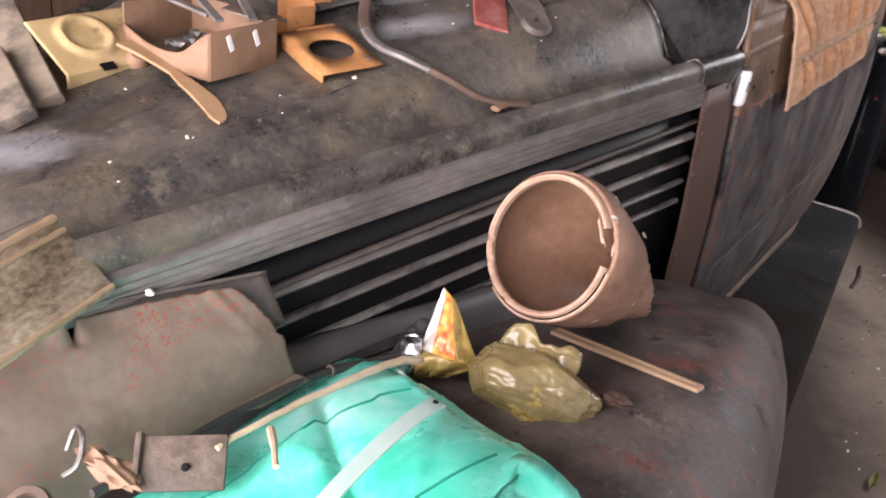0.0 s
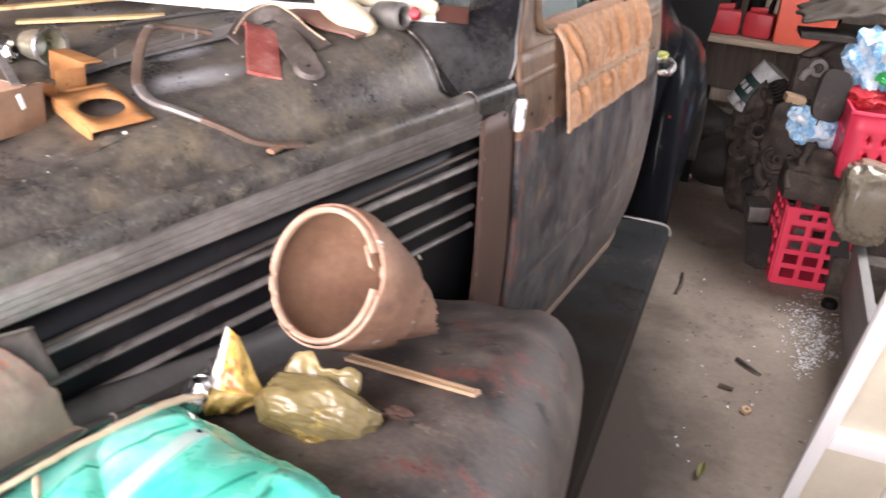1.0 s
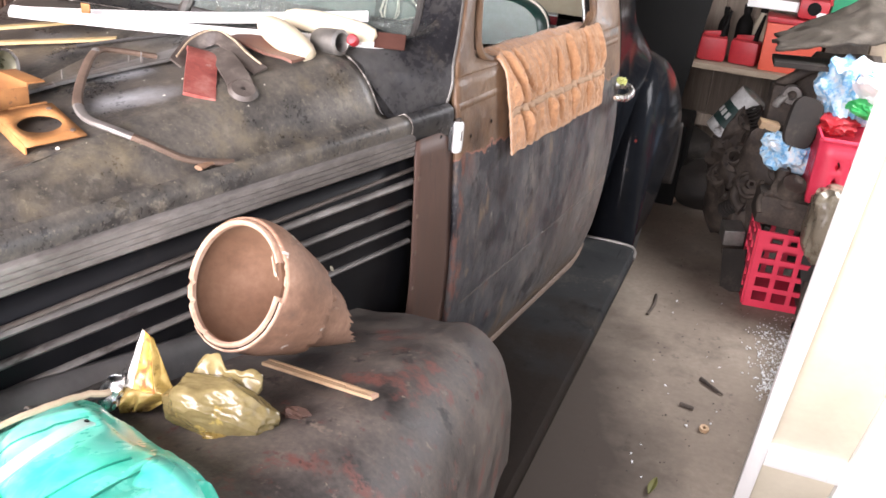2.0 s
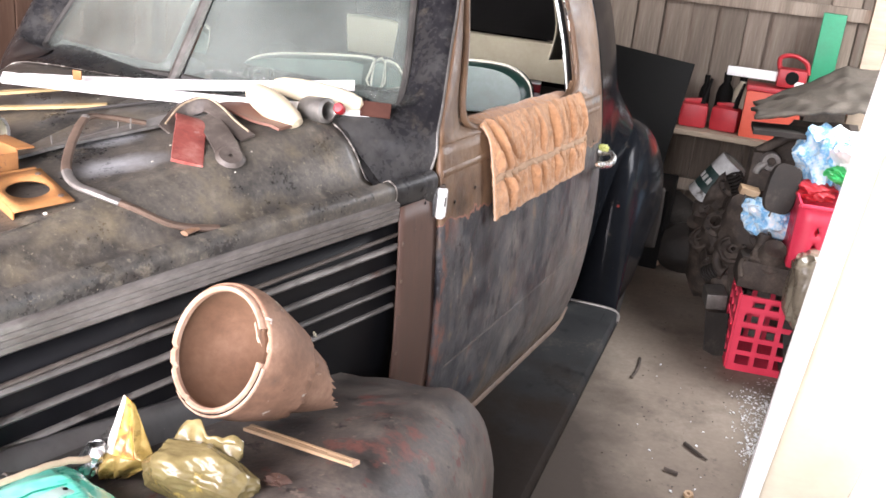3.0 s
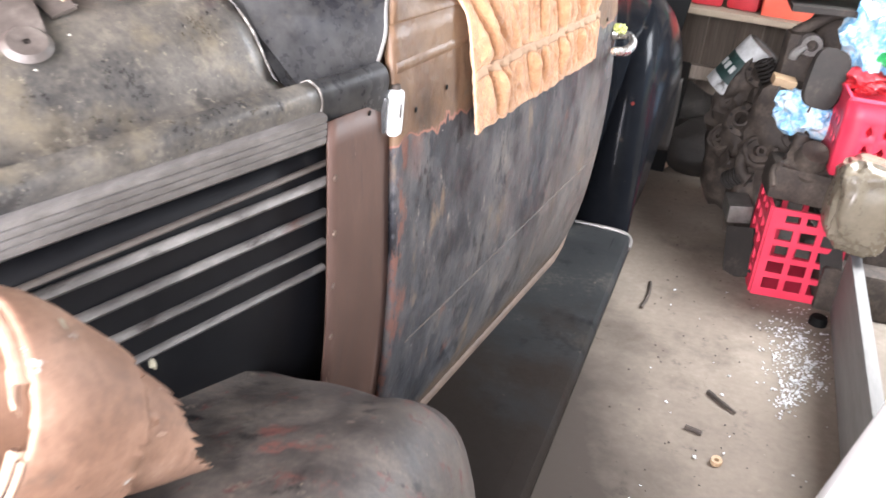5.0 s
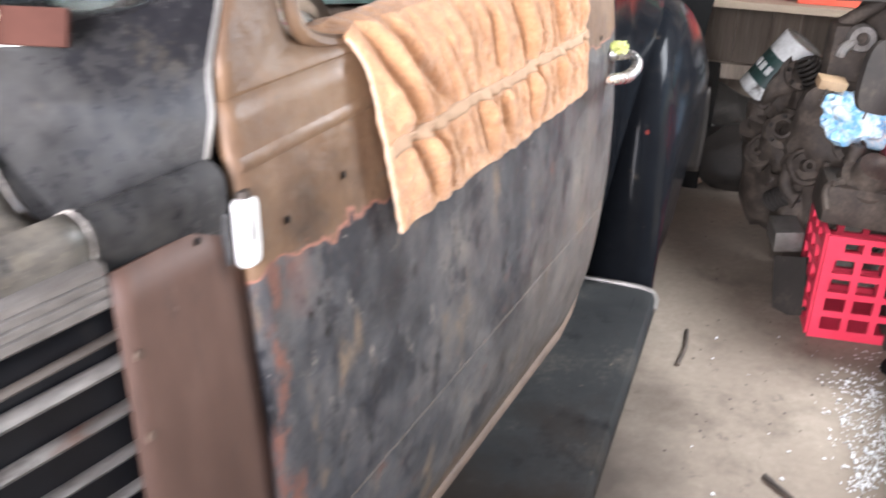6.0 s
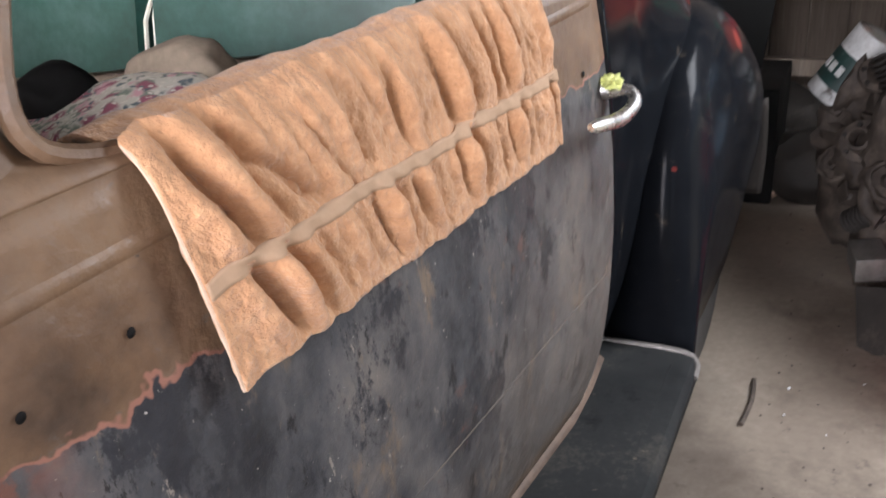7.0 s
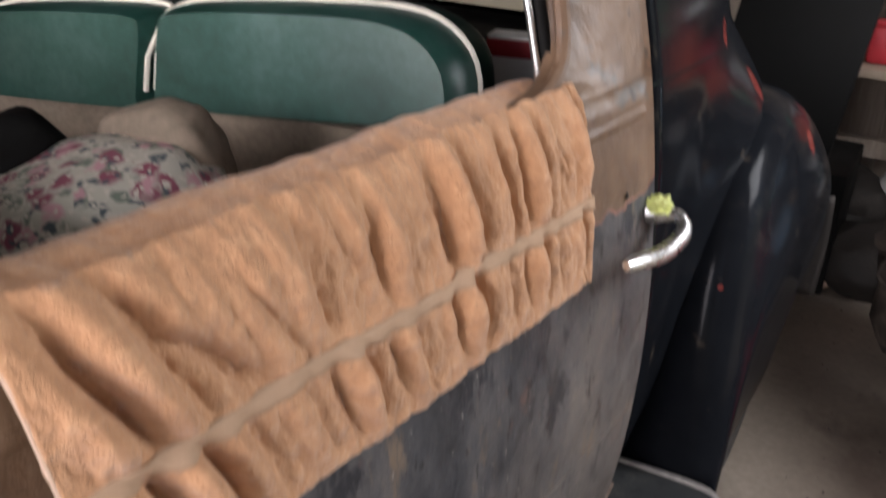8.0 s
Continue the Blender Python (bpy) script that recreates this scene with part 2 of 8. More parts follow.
M_greenbox = mat("green_painted_steel", [(0.3, (0.01, 0.2, 0.09)), (0.7, (0.02, 0.3, 0.15))], 6, 60, (0.4, 0.6), 0, 0.03)
M_greasy = mat("greasy_dirty_steel", [(0.3, (0.016, 0.012, 0.01)), (0.48, (0.048, 0.037, 0.029)), (0.68, (0.12, 0.095, 0.075))], 14, 90, (0.6, 0.9), 0.1, 0.6)
M_black = mat("matt_black", [(0.3, (0.003, 0.003, 0.003)), (0.7, (0.007, 0.0065, 0.006))], 5, 50, (0.6, 0.85), 0, 0.05, spec=0.15)
M_seat = mat("green_leather", [(0.34, (0.006, 0.03, 0.023)), (0.5, (0.014, 0.058, 0.045)), (0.72, (0.05, 0.1, 0.09))], 4, 60, (0.25, 0.45), 0, 0.06)
M_cream2 = mat("aged_cream_lining", [(0.3, (0.3, 0.27, 0.19)), (0.7, (0.42, 0.39, 0.29))], 5, 60, (0.7, 0.9), 0, 0.08)
M_tanlining = mat("faded_tan_cloth", [(0.3, (0.12, 0.09, 0.065)), (0.55, (0.24, 0.19, 0.14)), (0.75, (0.33, 0.28, 0.22))], 6, 90, (0.8, 0.95), 0, 0.15)
M_piping = mat("cream_piping", [(0.3, (0.55, 0.52, 0.44)), (0.7, (0.7, 0.67, 0.58))], 14, 60, (0.5, 0.7), 0, 0.05)
M_stick = mat("dry_stick", [(0.3, (0.36, 0.27, 0.17)), (0.7, (0.6, 0.49, 0.35))], 10, 90, (0.7, 0.9), 0, 0.15)
M_lid = mat("tan_card_strip", [(0.3, (0.3, 0.2, 0.11)), (0.7, (0.45, 0.32, 0.2))], 10, 90, (0.5, 0.75), 0, 0.08)
M_redleather = mat("faded_red_strap", [(0.3, (0.16, 0.035, 0.03)), (0.5, (0.29, 0.075, 0.06)), (0.68, (0.42, 0.19, 0.16))], 22, 90, (0.45, 0.7), 0, 0.25, spots=[((0.45, 0.3, 0.26), 26, 0.6, 0.08)])
M_darkrubber = mat("dark_rubber", [(0.3, (0.02, 0.019, 0.018)), (0.6, (0.045, 0.042, 0.038)), (0.75, (0.13, 0.115, 0.1))], 14, 90, (0.5, 0.8), 0, 0.12)
M_seam = mat("rubbed_seam", [(0.42, (0.02, 0.018, 0.016)), (0.5, (0.07, 0.06, 0.05)), (0.58, (0.3, 0.28, 0.25)), (0.68, (0.55, 0.53, 0.5))], 22, 90, (0.4, 0.7), 0.1, 0.05)
M_dirtyrubber = mat("dirty_black_rubber", [(0.3, (0.01, 0.009, 0.008)), (0.55, (0.026, 0.022, 0.019)), (0.72, (0.07, 0.057, 0.046))], 9, 80, (0.55, 0.85), 0, 0.25, spec=0.3)
M_flange = mat("dusty_black_flange_paint", [(0.3, (0.05, 0.048, 0.047)), (0.6, (0.1, 0.097, 0.094)), (0.75, (0.17, 0.16, 0.15))], 4, 70, (0.3, 0.55), 0, 0.06, spots=[((0.2, 0.185, 0.165), 60, 0.66, 0.06)])

g = M_glass.node_tree.nodes["Principled BSDF"]
g.inputs["Base Color"].default_value = (0.56, 0.62, 0.58, 1)
g.inputs["Roughness"].default_value = 0.06
g.inputs["IOR"].default_value = 1.12
_gn, _gl = M_glass.node_tree.nodes, M_glass.node_tree.links
_film, _co = _gn.new("ShaderNodeTexNoise"), _gn.new("ShaderNodeTexCoord")
_film.inputs["Scale"].default_value, _film.inputs["Detail"].default_value, _film.inputs["Roughness"].default_value = 2.6, 6, 0.6
_span = _gn.new("ShaderNodeMapRange")
_span.inputs[1].default_value, _span.inputs[2].default_value, _span.inputs[3].default_value, _span.inputs[4].default_value = 0.35, 0.7, 0.96, 0.86
_gl.new(_co.outputs["Object"], _film.inputs["Vector"])
_gl.new(_film.outputs[0], _span.inputs[0])
_gl.new(_span.outputs[0], g.inputs["Transmission Weight"])


# ---- mesh helpers ----
def shell(name, bm, material, parent=None, label="", thick=0.0, angle=40, smooth=True):
    me = bpy.data.meshes.new(name)
    bmesh.ops.recalc_face_normals(bm, faces=bm.faces)
    bm.to_mesh(me)
    bm.free()
    for p in me.polygons:
        p.use_smooth = smooth
    if smooth:
        me.set_sharp_from_angle(angle=radians(angle))
    for mm in (material if isinstance(material, (list, tuple)) else [material]):
        me.materials.append(mm)
    ob = new(name, me)
    ob.parent = parent
    if label:
        ob["label"] = label
    if thick:
        md = ob.modifiers.new("thickness", "SOLIDIFY")
        md.thickness, md.offset = thick, 0
    return ob


part = shell


def thing(name, label, category, m=None, group="", kind=""):
    ob = new(name)
    ob.empty_display_size = 0.1
    if m is not None:
        ob.matrix_world = m
    return tagged(ob, label, category, group, kind)


def solo(name, bm, material, label, category, m=None, group="", kind="", thick=0.0, angle=40):
    ob = shell(name, bm, material, None, "", thick, angle)
    if m is not None:
        ob.matrix_world = m
    return tagged(ob, label, category, group, kind)


def grid(bm, fn, nu, nv, loop_u=False):
    rows = [[bm.verts.new(fn(i / (nu if loop_u else nu - 1), j / (nv - 1))) for i in range(nu)] for j in range(nv)]
    for j in range(nv - 1):
        for i in range(nu if loop_u else nu - 1):
            k = (i + 1) % nu
            bm.faces.new((rows[j][i], rows[j][k], rows[j + 1][k], rows[j + 1][i]))
    return rows


def box(bm, sx, sy, sz, m=Matrix(), bevel=0.0):
    r = bmesh.ops.create_cube(bm, size=1, matrix=m @ Matrix.Diagonal((sx, sy, sz, 1)))
    if bevel:
        es = {e for v in r["verts"] for e in v.link_edges}
        bmesh.ops.bevel(bm, geom=list(es), offset=bevel, segments=2, affect="EDGES", profile=0.6)
    return bm


def lathe(bm, profile, n=32, m=Matrix(), a0=0.0, a1=2 * math.pi):
    full = abs(a1 - a0 - 2 * math.pi) < 1e-6
    rows = []
    for r, z in profile:
        rows.append([bm.verts.new(m @ Vector((r * math.cos(a0 + (a1 - a0) * i / n), r * math.sin(a0 + (a1 - a0) * i / n), z))) for i in range(n if full else n + 1)])
    for a, b in zip(rows, rows[1:]):
        c = len(a)
        for i in range(c if full else c - 1):
            k = (i + 1) % c
            bm.faces.new((a[i], a[k], b[k], b[i]))
    return bm


def tube(bm, pts, r, n=8, flat=1.0, cap=True):
    """A sweep along pts; r a number or one per point; flat squeezes it along its second axis."""
    pts = [Vector(p) for p in pts]
    rad = r if isinstance(r, (list, tuple)) else [r] * len(pts)
    side = None
    rings = []
    for i, p in enumerate(pts):
        d = (pts[min(i + 1, len(pts) - 1)] - pts[max(i - 1, 0)]).normalized()
        if side is None:
            side = d.cross(Vector((0, 0, 1)))
            if side.length < 0.01:
                side = d.cross(Vector((1, 0, 0)))
        side = (side - d * side.dot(d)).normalized()
        up = side.cross(d)
        rings.append([bm.verts.new(p + side * rad[i] * math.cos(2 * math.pi * k / n) + up * rad[i] * flat * math.sin(2 * math.pi * k / n)) for k in range(n)])
    for a, b in zip(rings, rings[1:]):
        for k in range(n):
            bm.faces.new((a[k], a[(k + 1) % n], b[(k + 1) % n], b[k]))
    if cap:
        bm.faces.new(rings[0])
        bm.faces.new(list(reversed(rings[-1])))
    return bm


def spline(pts, n):
    """n points on a smooth curve through pts."""
    pts = [Vector(p) for p in pts]
    out = []
    for i in range(n):
        s = i / (n - 1) * (len(pts) - 1)
        k = min(int(s), len(pts) - 2)
        f = s - k
        p0, p1, p2, p3 = pts[max(k - 1, 0)], pts[k], pts[k + 1], pts[min(k + 2, len(pts) - 1)]
        out.append(0.5 * (2 * p1 + (p2 - p0) * f + (2 * p0 - 5 * p1 + 4 * p2 - p3) * f * f + (3 * p1 - p0 - 3 * p2 + p3) * f ** 3))
    return out


def curve1(table, x):
    """A smooth value from a table of (x, value)."""
    if x <= table[0][0]:
        return table[0][1]
    if x >= table[-1][0]:
        return table[-1][1]
    for (a, va), (b, vb) in zip(table, table[1:]):
        if x <= b:
            f = (x - a) / (b - a)
            return va + (vb - va) * f


def ease(table, x):
    """As curve1, with a Catmull-Rom glide."""
    xs = [t[0] for t in table]
    vs = [t[1] for t in table]
    if x <= xs[0]:
        return vs[0]
    if x >= xs[-1]:
        return vs[-1]
    k = max(i for i in range(len(xs) - 1) if xs[i] <= x)
    h = xs[k + 1] - xs[k]
    f = (x - xs[k]) / h
    m0 = (vs[k + 1] - vs[k - 1]) / (xs[k + 1] - xs[k - 1]) * h if k else (vs[1] - vs[0])
    m1 = (vs[k + 2] - vs[k]) / (xs[k + 2] - xs[k]) * h if k + 2 < len(xs) else (vs[-1] - vs[-2])
    return (2 * f**3 - 3 * f**2 + 1) * vs[k] + (f**3 - 2 * f**2 + f) * m0 + (-2 * f**3 + 3 * f**2) * vs[k + 1] + (f**3 - f**2) * m1


def lump(bm, size, seed, m=Matrix(), rough=0.25, sub=2, freq=2.0):
    """An irregular lump."""
    r = bmesh.ops.create_icosphere(bm, subdivisions=sub, radius=1)
    for v in r["verts"]:
        k = 1 + rough * noise.noise(v.co * freq + Vector((seed * 3.7, seed, 0)))
        v.co = m @ Vector((v.co.x * size[0] * k, v.co.y * size[1] * k, v.co.z * size[2] * k))
    return bm


# ---- setting ----
def setting():
    bm = bmesh.new()
    bmesh.ops.create_grid(bm, x_segments=2, y_segments=2, size=1, matrix=Matrix.Translation((0, 0, -0.03)) @ Matrix.Diagonal((400, 400, 1, 1)))
    solo("ground", bm, mat("pale_yard_dirt", [(0.3, (0.2, 0.17, 0.12)), (0.7, (0.32, 0.27, 0.2))], 0.5, 12, (0.8, 0.95), 0, 0.1), "dry dirt yard outside the shed", "ground", kind="structure")
    bm = bmesh.new()
    box(bm, 5.2, 7.4, 0.06, Matrix.Translation((-0.7, 0.55, -0.03)))
    n, l = M_concrete.node_tree.nodes, M_concrete.node_tree.links
    b = n["Principled BSDF"]
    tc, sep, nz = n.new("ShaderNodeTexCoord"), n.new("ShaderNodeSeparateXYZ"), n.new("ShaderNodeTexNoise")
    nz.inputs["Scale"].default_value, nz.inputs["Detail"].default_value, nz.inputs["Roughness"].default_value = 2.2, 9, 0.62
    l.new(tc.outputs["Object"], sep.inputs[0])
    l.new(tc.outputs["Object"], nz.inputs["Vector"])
    # Grime along the car, its brown also deepened to stand for the car's shade.
    reach, lean, grime_shade, mx = n.new("ShaderNodeMath"), n.new("ShaderNodeMath"), n.new("ShaderNodeMapRange"), n.new("ShaderNodeMix")
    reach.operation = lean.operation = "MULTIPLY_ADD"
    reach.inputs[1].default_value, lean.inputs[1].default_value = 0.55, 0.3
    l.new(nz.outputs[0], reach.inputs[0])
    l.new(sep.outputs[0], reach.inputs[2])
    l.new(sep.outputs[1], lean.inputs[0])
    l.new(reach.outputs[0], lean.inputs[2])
    grime_shade.inputs[1].default_value, grime_shade.inputs[2].default_value, grime_shade.inputs[4].default_value = 1.05, 0.8, 0.94
    l.new(lean.outputs[0], grime_shade.inputs[0])
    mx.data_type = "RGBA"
    l.new(grime_shade.outputs[0], mx.inputs[0])
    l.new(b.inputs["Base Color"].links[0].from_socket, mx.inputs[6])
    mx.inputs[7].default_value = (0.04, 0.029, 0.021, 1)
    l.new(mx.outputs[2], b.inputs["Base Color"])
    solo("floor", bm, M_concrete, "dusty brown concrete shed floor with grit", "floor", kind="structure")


setting()
WALL_Y = 3.78


def plank_wall(name, x0, x1, y0, y1, height, material, seed, label):
    """A wall of upright boards between two plan points, each board a part."""
    rnd = random.Random(seed)
    length = math.hypot(x1 - x0, y1 - y0)
    ang = math.atan2(y1 - y0, x1 - x0)
    bm = bmesh.new()
    box(bm, length, 0.02, height, Matrix.Translation((length / 2, 0.035, height / 2)))
    wall = solo(name, bm, material, label, "wall", pose(x0, y0, 0, 0, 0, math.degrees(ang)), kind="structure")
    meshes = []
    for w in (0.115, 0.13, 0.145):
        b2 = bmesh.new()
        box(b2, w, 0.02, height, Matrix.Translation((0, 0, height / 2)), 0.003)
        me = bpy.data.meshes.new("plank")
        b2.to_mesh(me)
        b2.free()
        me.materials.append(material)
        meshes.append((w, me))
    x = 0.06
    while x < length - 0.05:
        w, me = rnd.choice(meshes)
        ob = new("plank", me)
        ob.parent = wall
        ob.location = (x + w / 2, rnd.uniform(0.0, 0.012), 0)
        ob.rotation_euler = (0, rnd.uniform(-0.004, 0.004), 0)
        x += w + rnd.uniform(0.003, 0.009)
    return wall


# ---- the car ----
CX = -0.555  # the car's centre line
ZB = [(-1.4, 1.02), (-1.1, 1.037), (-0.6, 1.062), (-0.14, 1.08), (0.0, 1.087)]
ZC = [(-1.4, 1.02), (-1.1, 1.065), (-0.8, 1.105), (-0.6, 1.14), (-0.43, 1.172), (-0.13, 1.222), (0.05, 1.235)]


def half(y):
    """Half the bonnet's width at its bead."""
    return 0.535 + 0.312 * (y + 0.14)


def side_x(y, z):
    """The body's left side."""
    base = 0.012 + 0.137 * y if y < 1.0 else 0.149 - 0.02 * (y - 1.0) - 0.12 * (y - 1.0) ** 2
    prof = ease([(0.36, -0.05), (0.42, -0.02), (0.55, 0.012), (0.75, 0.022), (0.95, 0.012), (1.08, 0.0), (1.2, -0.02), (1.4, -0.075), (1.55, -0.15), (1.66, -0.28)], z)
    if z < 0.9:
        base -= (0.9 - z) * 0.05 * max(0, y)
    return base + prof


def bonnet_point(y, s):
    """A point of the bonnet's left half at y; s runs from the bead's foot to the centre line."""
    w, zb = half(y), ease(ZB, y)
    rise = ease(ZC, y) - zb
    tab = [(0, w - 0.012, -0.036), (0.08, w - 0.008, -0.01), (0.16, w - 0.006, 0.012), (0.23, w - 0.012, 0.027), (0.27, w - 0.024, 0.034), (0.31, w - 0.037, 0.027),
           (0.35, w - 0.05, 0.013 + rise * 0.03), (0.4, w - 0.073, 0.012 + rise * 0.13), (0.46, w - 0.105, 0.024 + rise * 0.44), (0.54, w - 0.15, 0.018 + rise * 0.76), (0.64, w * 0.58, 0.008 + rise * 0.92), (0.8, w * 0.3, rise * 0.97 + 0.003), (1, 0, rise)]
    x = ease([(a, b) for a, b, c in tab], s)
    z = ease([(a, c) for a, b, c in tab], s)
    return Vector((CX + x, y, zb + z))


def mirror(v):
    return Vector((2 * CX - v.x, v.y, v.z))


car = thing("old_car", "old black coupe under restoration with worn paint", "car")


def car_bonnet():
    ss = [0, 0.08, 0.16, 0.2, 0.23, 0.27, 0.31, 0.35, 0.4, 0.43, 0.46, 0.5, 0.54, 0.59, 0.64, 0.72, 0.8, 0.9, 1]
    for flip in (False, True):
        bm = bmesh.new()
        fn = lambda u, v: (mirror if flip else Vector)(bonnet_point(-1.4 + 1.262 * v, ss[round(u * (len(ss) - 1))]))
        grid(bm, fn, len(ss), 60)
        part("bonnet", bm, M_bonnet, car, "dusty black bonnet top with beaded lower edge", 0.004, 55)
    # ribbed moulding along the bonnet's lower edge
    for flip in (False, True):
        f = mirror if flip else Vector
        bm = bmesh.new()
        prof = [(-0.01, -0.04), (0.002, -0.041), (0.006, -0.037), (0.006, -0.03), (0.0036, -0.0285), (0.006, -0.027), (0.006, -0.021), (0.0036, -0.0195), (0.006, -0.018), (0.006, -0.012), (0.0036, -0.0105), (0.006, -0.009), (0.0055, -0.002), (0.0, 0.001), (-0.008, 0.001)]
        def mould(u, v):
            y = -1.39 + 1.248 * v
            dx, dz = prof[round(u * (len(prof) - 1))]
            return f(Vector((CX + half(y) + dx, y, ease(ZB, y) + dz)))
        grid(bm, mould, len(prof), 40)
        part("bonnet_moulding", bm, M_mould, car, "ribbed bare metal moulding", 0.0, 30)
    # nose below the bonnet's front
    bm = bmesh.new()
    def nose(u, v):
        a = math.pi * u
        r = 0.13 + 0.03 * math.sin(math.pi * v)
        return Vector((CX + r * math.cos(a) * 1.0, -1.4 - 0.16 * math.sin(a) * (0.6 + 0.4 * v), 0.45 + 0.56 * v))
    grid(bm, nose, 17, 12)
    part("grille_shell", bm, M_cowl, car, "", 0.006)


def car_side_panel():
    """The louvred side below the bonnet."""
    for flip in (False, True):
        f = mirror if flip else Vector
        bm = bmesh.new()
        def pan(u, v):
            y = -1.42 + 1.35 * u
            top = ease(ZB, y) - 0.055
            z = 0.62 + (top - 0.62) * v
            return f(Vector((CX + half(y) - 0.022 + 0.012 * math.sin(math.pi * v), y, z)))
        grid(bm, pan, 24, 8)
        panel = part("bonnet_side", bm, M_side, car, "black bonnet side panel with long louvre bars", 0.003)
        for k, (dz, r, mt, y0) in enumerate(((-0.072, 0.0052, M_dullbar, -1.36), (-0.097, 0.0085, M_bar, -1.36), (-0.141, 0.0078, M_bar, -1.3), (-0.184, 0.0072, M_bar, -1.25), (-0.222, 0.0072, M_bar, -1.2))):
            bm = bmesh.new()
            pts = []
            for i in range(25):
                y = y0 + (-0.122 - y0) * i / 24
                drop = 0.028 * (-0.138 - y) / 1.2 if k == 0 else 0
                pts.append(f(Vector((CX + half(y) - 0.008, y, ease(ZB, y) + dz - drop))))
            tube(bm, pts, r, 10, 0.75)
            part("louvre_bar", bm, mt, panel)


def car_cowl():
    # brown scuttle side
    bm = bmesh.new()
    grid(bm, lambda u, v: Vector((side_x(-0.138 + 0.132 * u, 0.4 + 0.668 * v) - 0.012 + 0.006 * u, -0.138 + 0.132 * u + (0.045 * (1 - v) * -(1 - u)), 0.4 + 0.668 * v)), 8, 20)
    part("scuttle_panel", bm, M_brown, car, "red-brown primer scuttle side panel", 0.004)
    bm = bmesh.new()
    grid(bm, lambda u, v: mirror(Vector((side_x(-0.138 + 0.9 * u, 0.4 + 0.645 * v), -0.138 + 0.9 * u, 0.4 + 0.645 * v))), 8, 20)
    part("far_side", bm, M_cowl, car, "", 0.004)
    for k in range(6):
        bm = bmesh.new()
        z = 0.62 + 0.075 * k
        y = -0.128 - 0.045 * (1 - (z - 0.4) / 0.668)
        lathe(bm, [(0, 0.003), (0.004, 0.0025), (0.005, 0)], 10, pose(side_x(y, z) - 0.008, y, z, 0, 90, 0))
        part("screw", bm, M_rustbar, car)
    for flip in (False, True):
        bm = bmesh.new()
        tube(bm, [(mirror if flip else Vector)(bonnet_point(-0.139, i / 60) + Vector((0.0012, 0, 0.0015))) for i in range(61)], 0.0022, 6)
        part("bonnet_seam", bm, M_seam, car, "pale rubbed edge of the bonnet's rear seam")
    # belt end piece between bonnet and door
    ss = [0.43, 0.46, 0.5, 0.54, 0.59, 0.64, 0.72, 0.8, 0.9, 1]
    for flip in (False, True):
        f = mirror if flip else Vector
        bm = bmesh.new()
        def top(u, v):
            s = ss[round(u * (len(ss) - 1))]
            y1 = ease([(0.43, -0.06), (0.5, -0.03), (0.6, 0.01), (0.8, -0.05), (1, -0.1)], s)
            y = -0.134 + (y1 + 0.134) * v
            q = bonnet_point(y, s)
            q.z += 0.1 * max(0, y + 0.134) * min(1, max(0, s - 0.4) * 4) - 0.006 * max(0, 0.5 - s) / 0.07
            return f(q)
        grid(bm, top, len(ss), 8)
        part("cowl", bm, M_cowl, car, "black cowl panel below the windscreen", 0.0, 55)
        bm = bmesh.new()
        low = [0, 0.05, 0.1, 0.15, 0.2, 0.23, 0.25, 0.27, 0.29, 0.31, 0.335, 0.37, 0.43]
        grid(bm, lambda u, v: f(bonnet_point(-0.1375 + 0.1195 * v, low[round(u * 12)]) + Vector((0.002, 0, 0.001)) * min(1, (0.46 - low[round(u * 12)]) * 8)), 13, 7)
        belt = part("belt_end", bm, M_cowl, car, "black belt moulding end", 0.0, 55)
        if not flip:
            for y, q in ((-0.118, 0.03), (-0.05, 0.035)):
                bm = bmesh.new()
                lathe(bm, [(0, 0.002), (0.003, 0.0018), (0.004, 0.0003)], 12, Matrix.Translation(bonnet_point(y, q) + Vector((0.0035, 0, 0))) @ pose(0, 0, 0, 0, 90, 0))
                part("screw_hole", bm, M_black, belt)



WZ0, WZ1 = 1.222, 1.56


def screen_point(a, v):
    """The windscreen: a from -1 (far side) to 1, v from foot to head."""
    x = a * (0.475 - 0.09 * v)
    return Vector((CX + x, -0.1 + 0.125 * abs(a) ** 1.4 + 0.25 * v, WZ0 + (WZ1 - WZ0) * v - 0.012 * abs(a)))


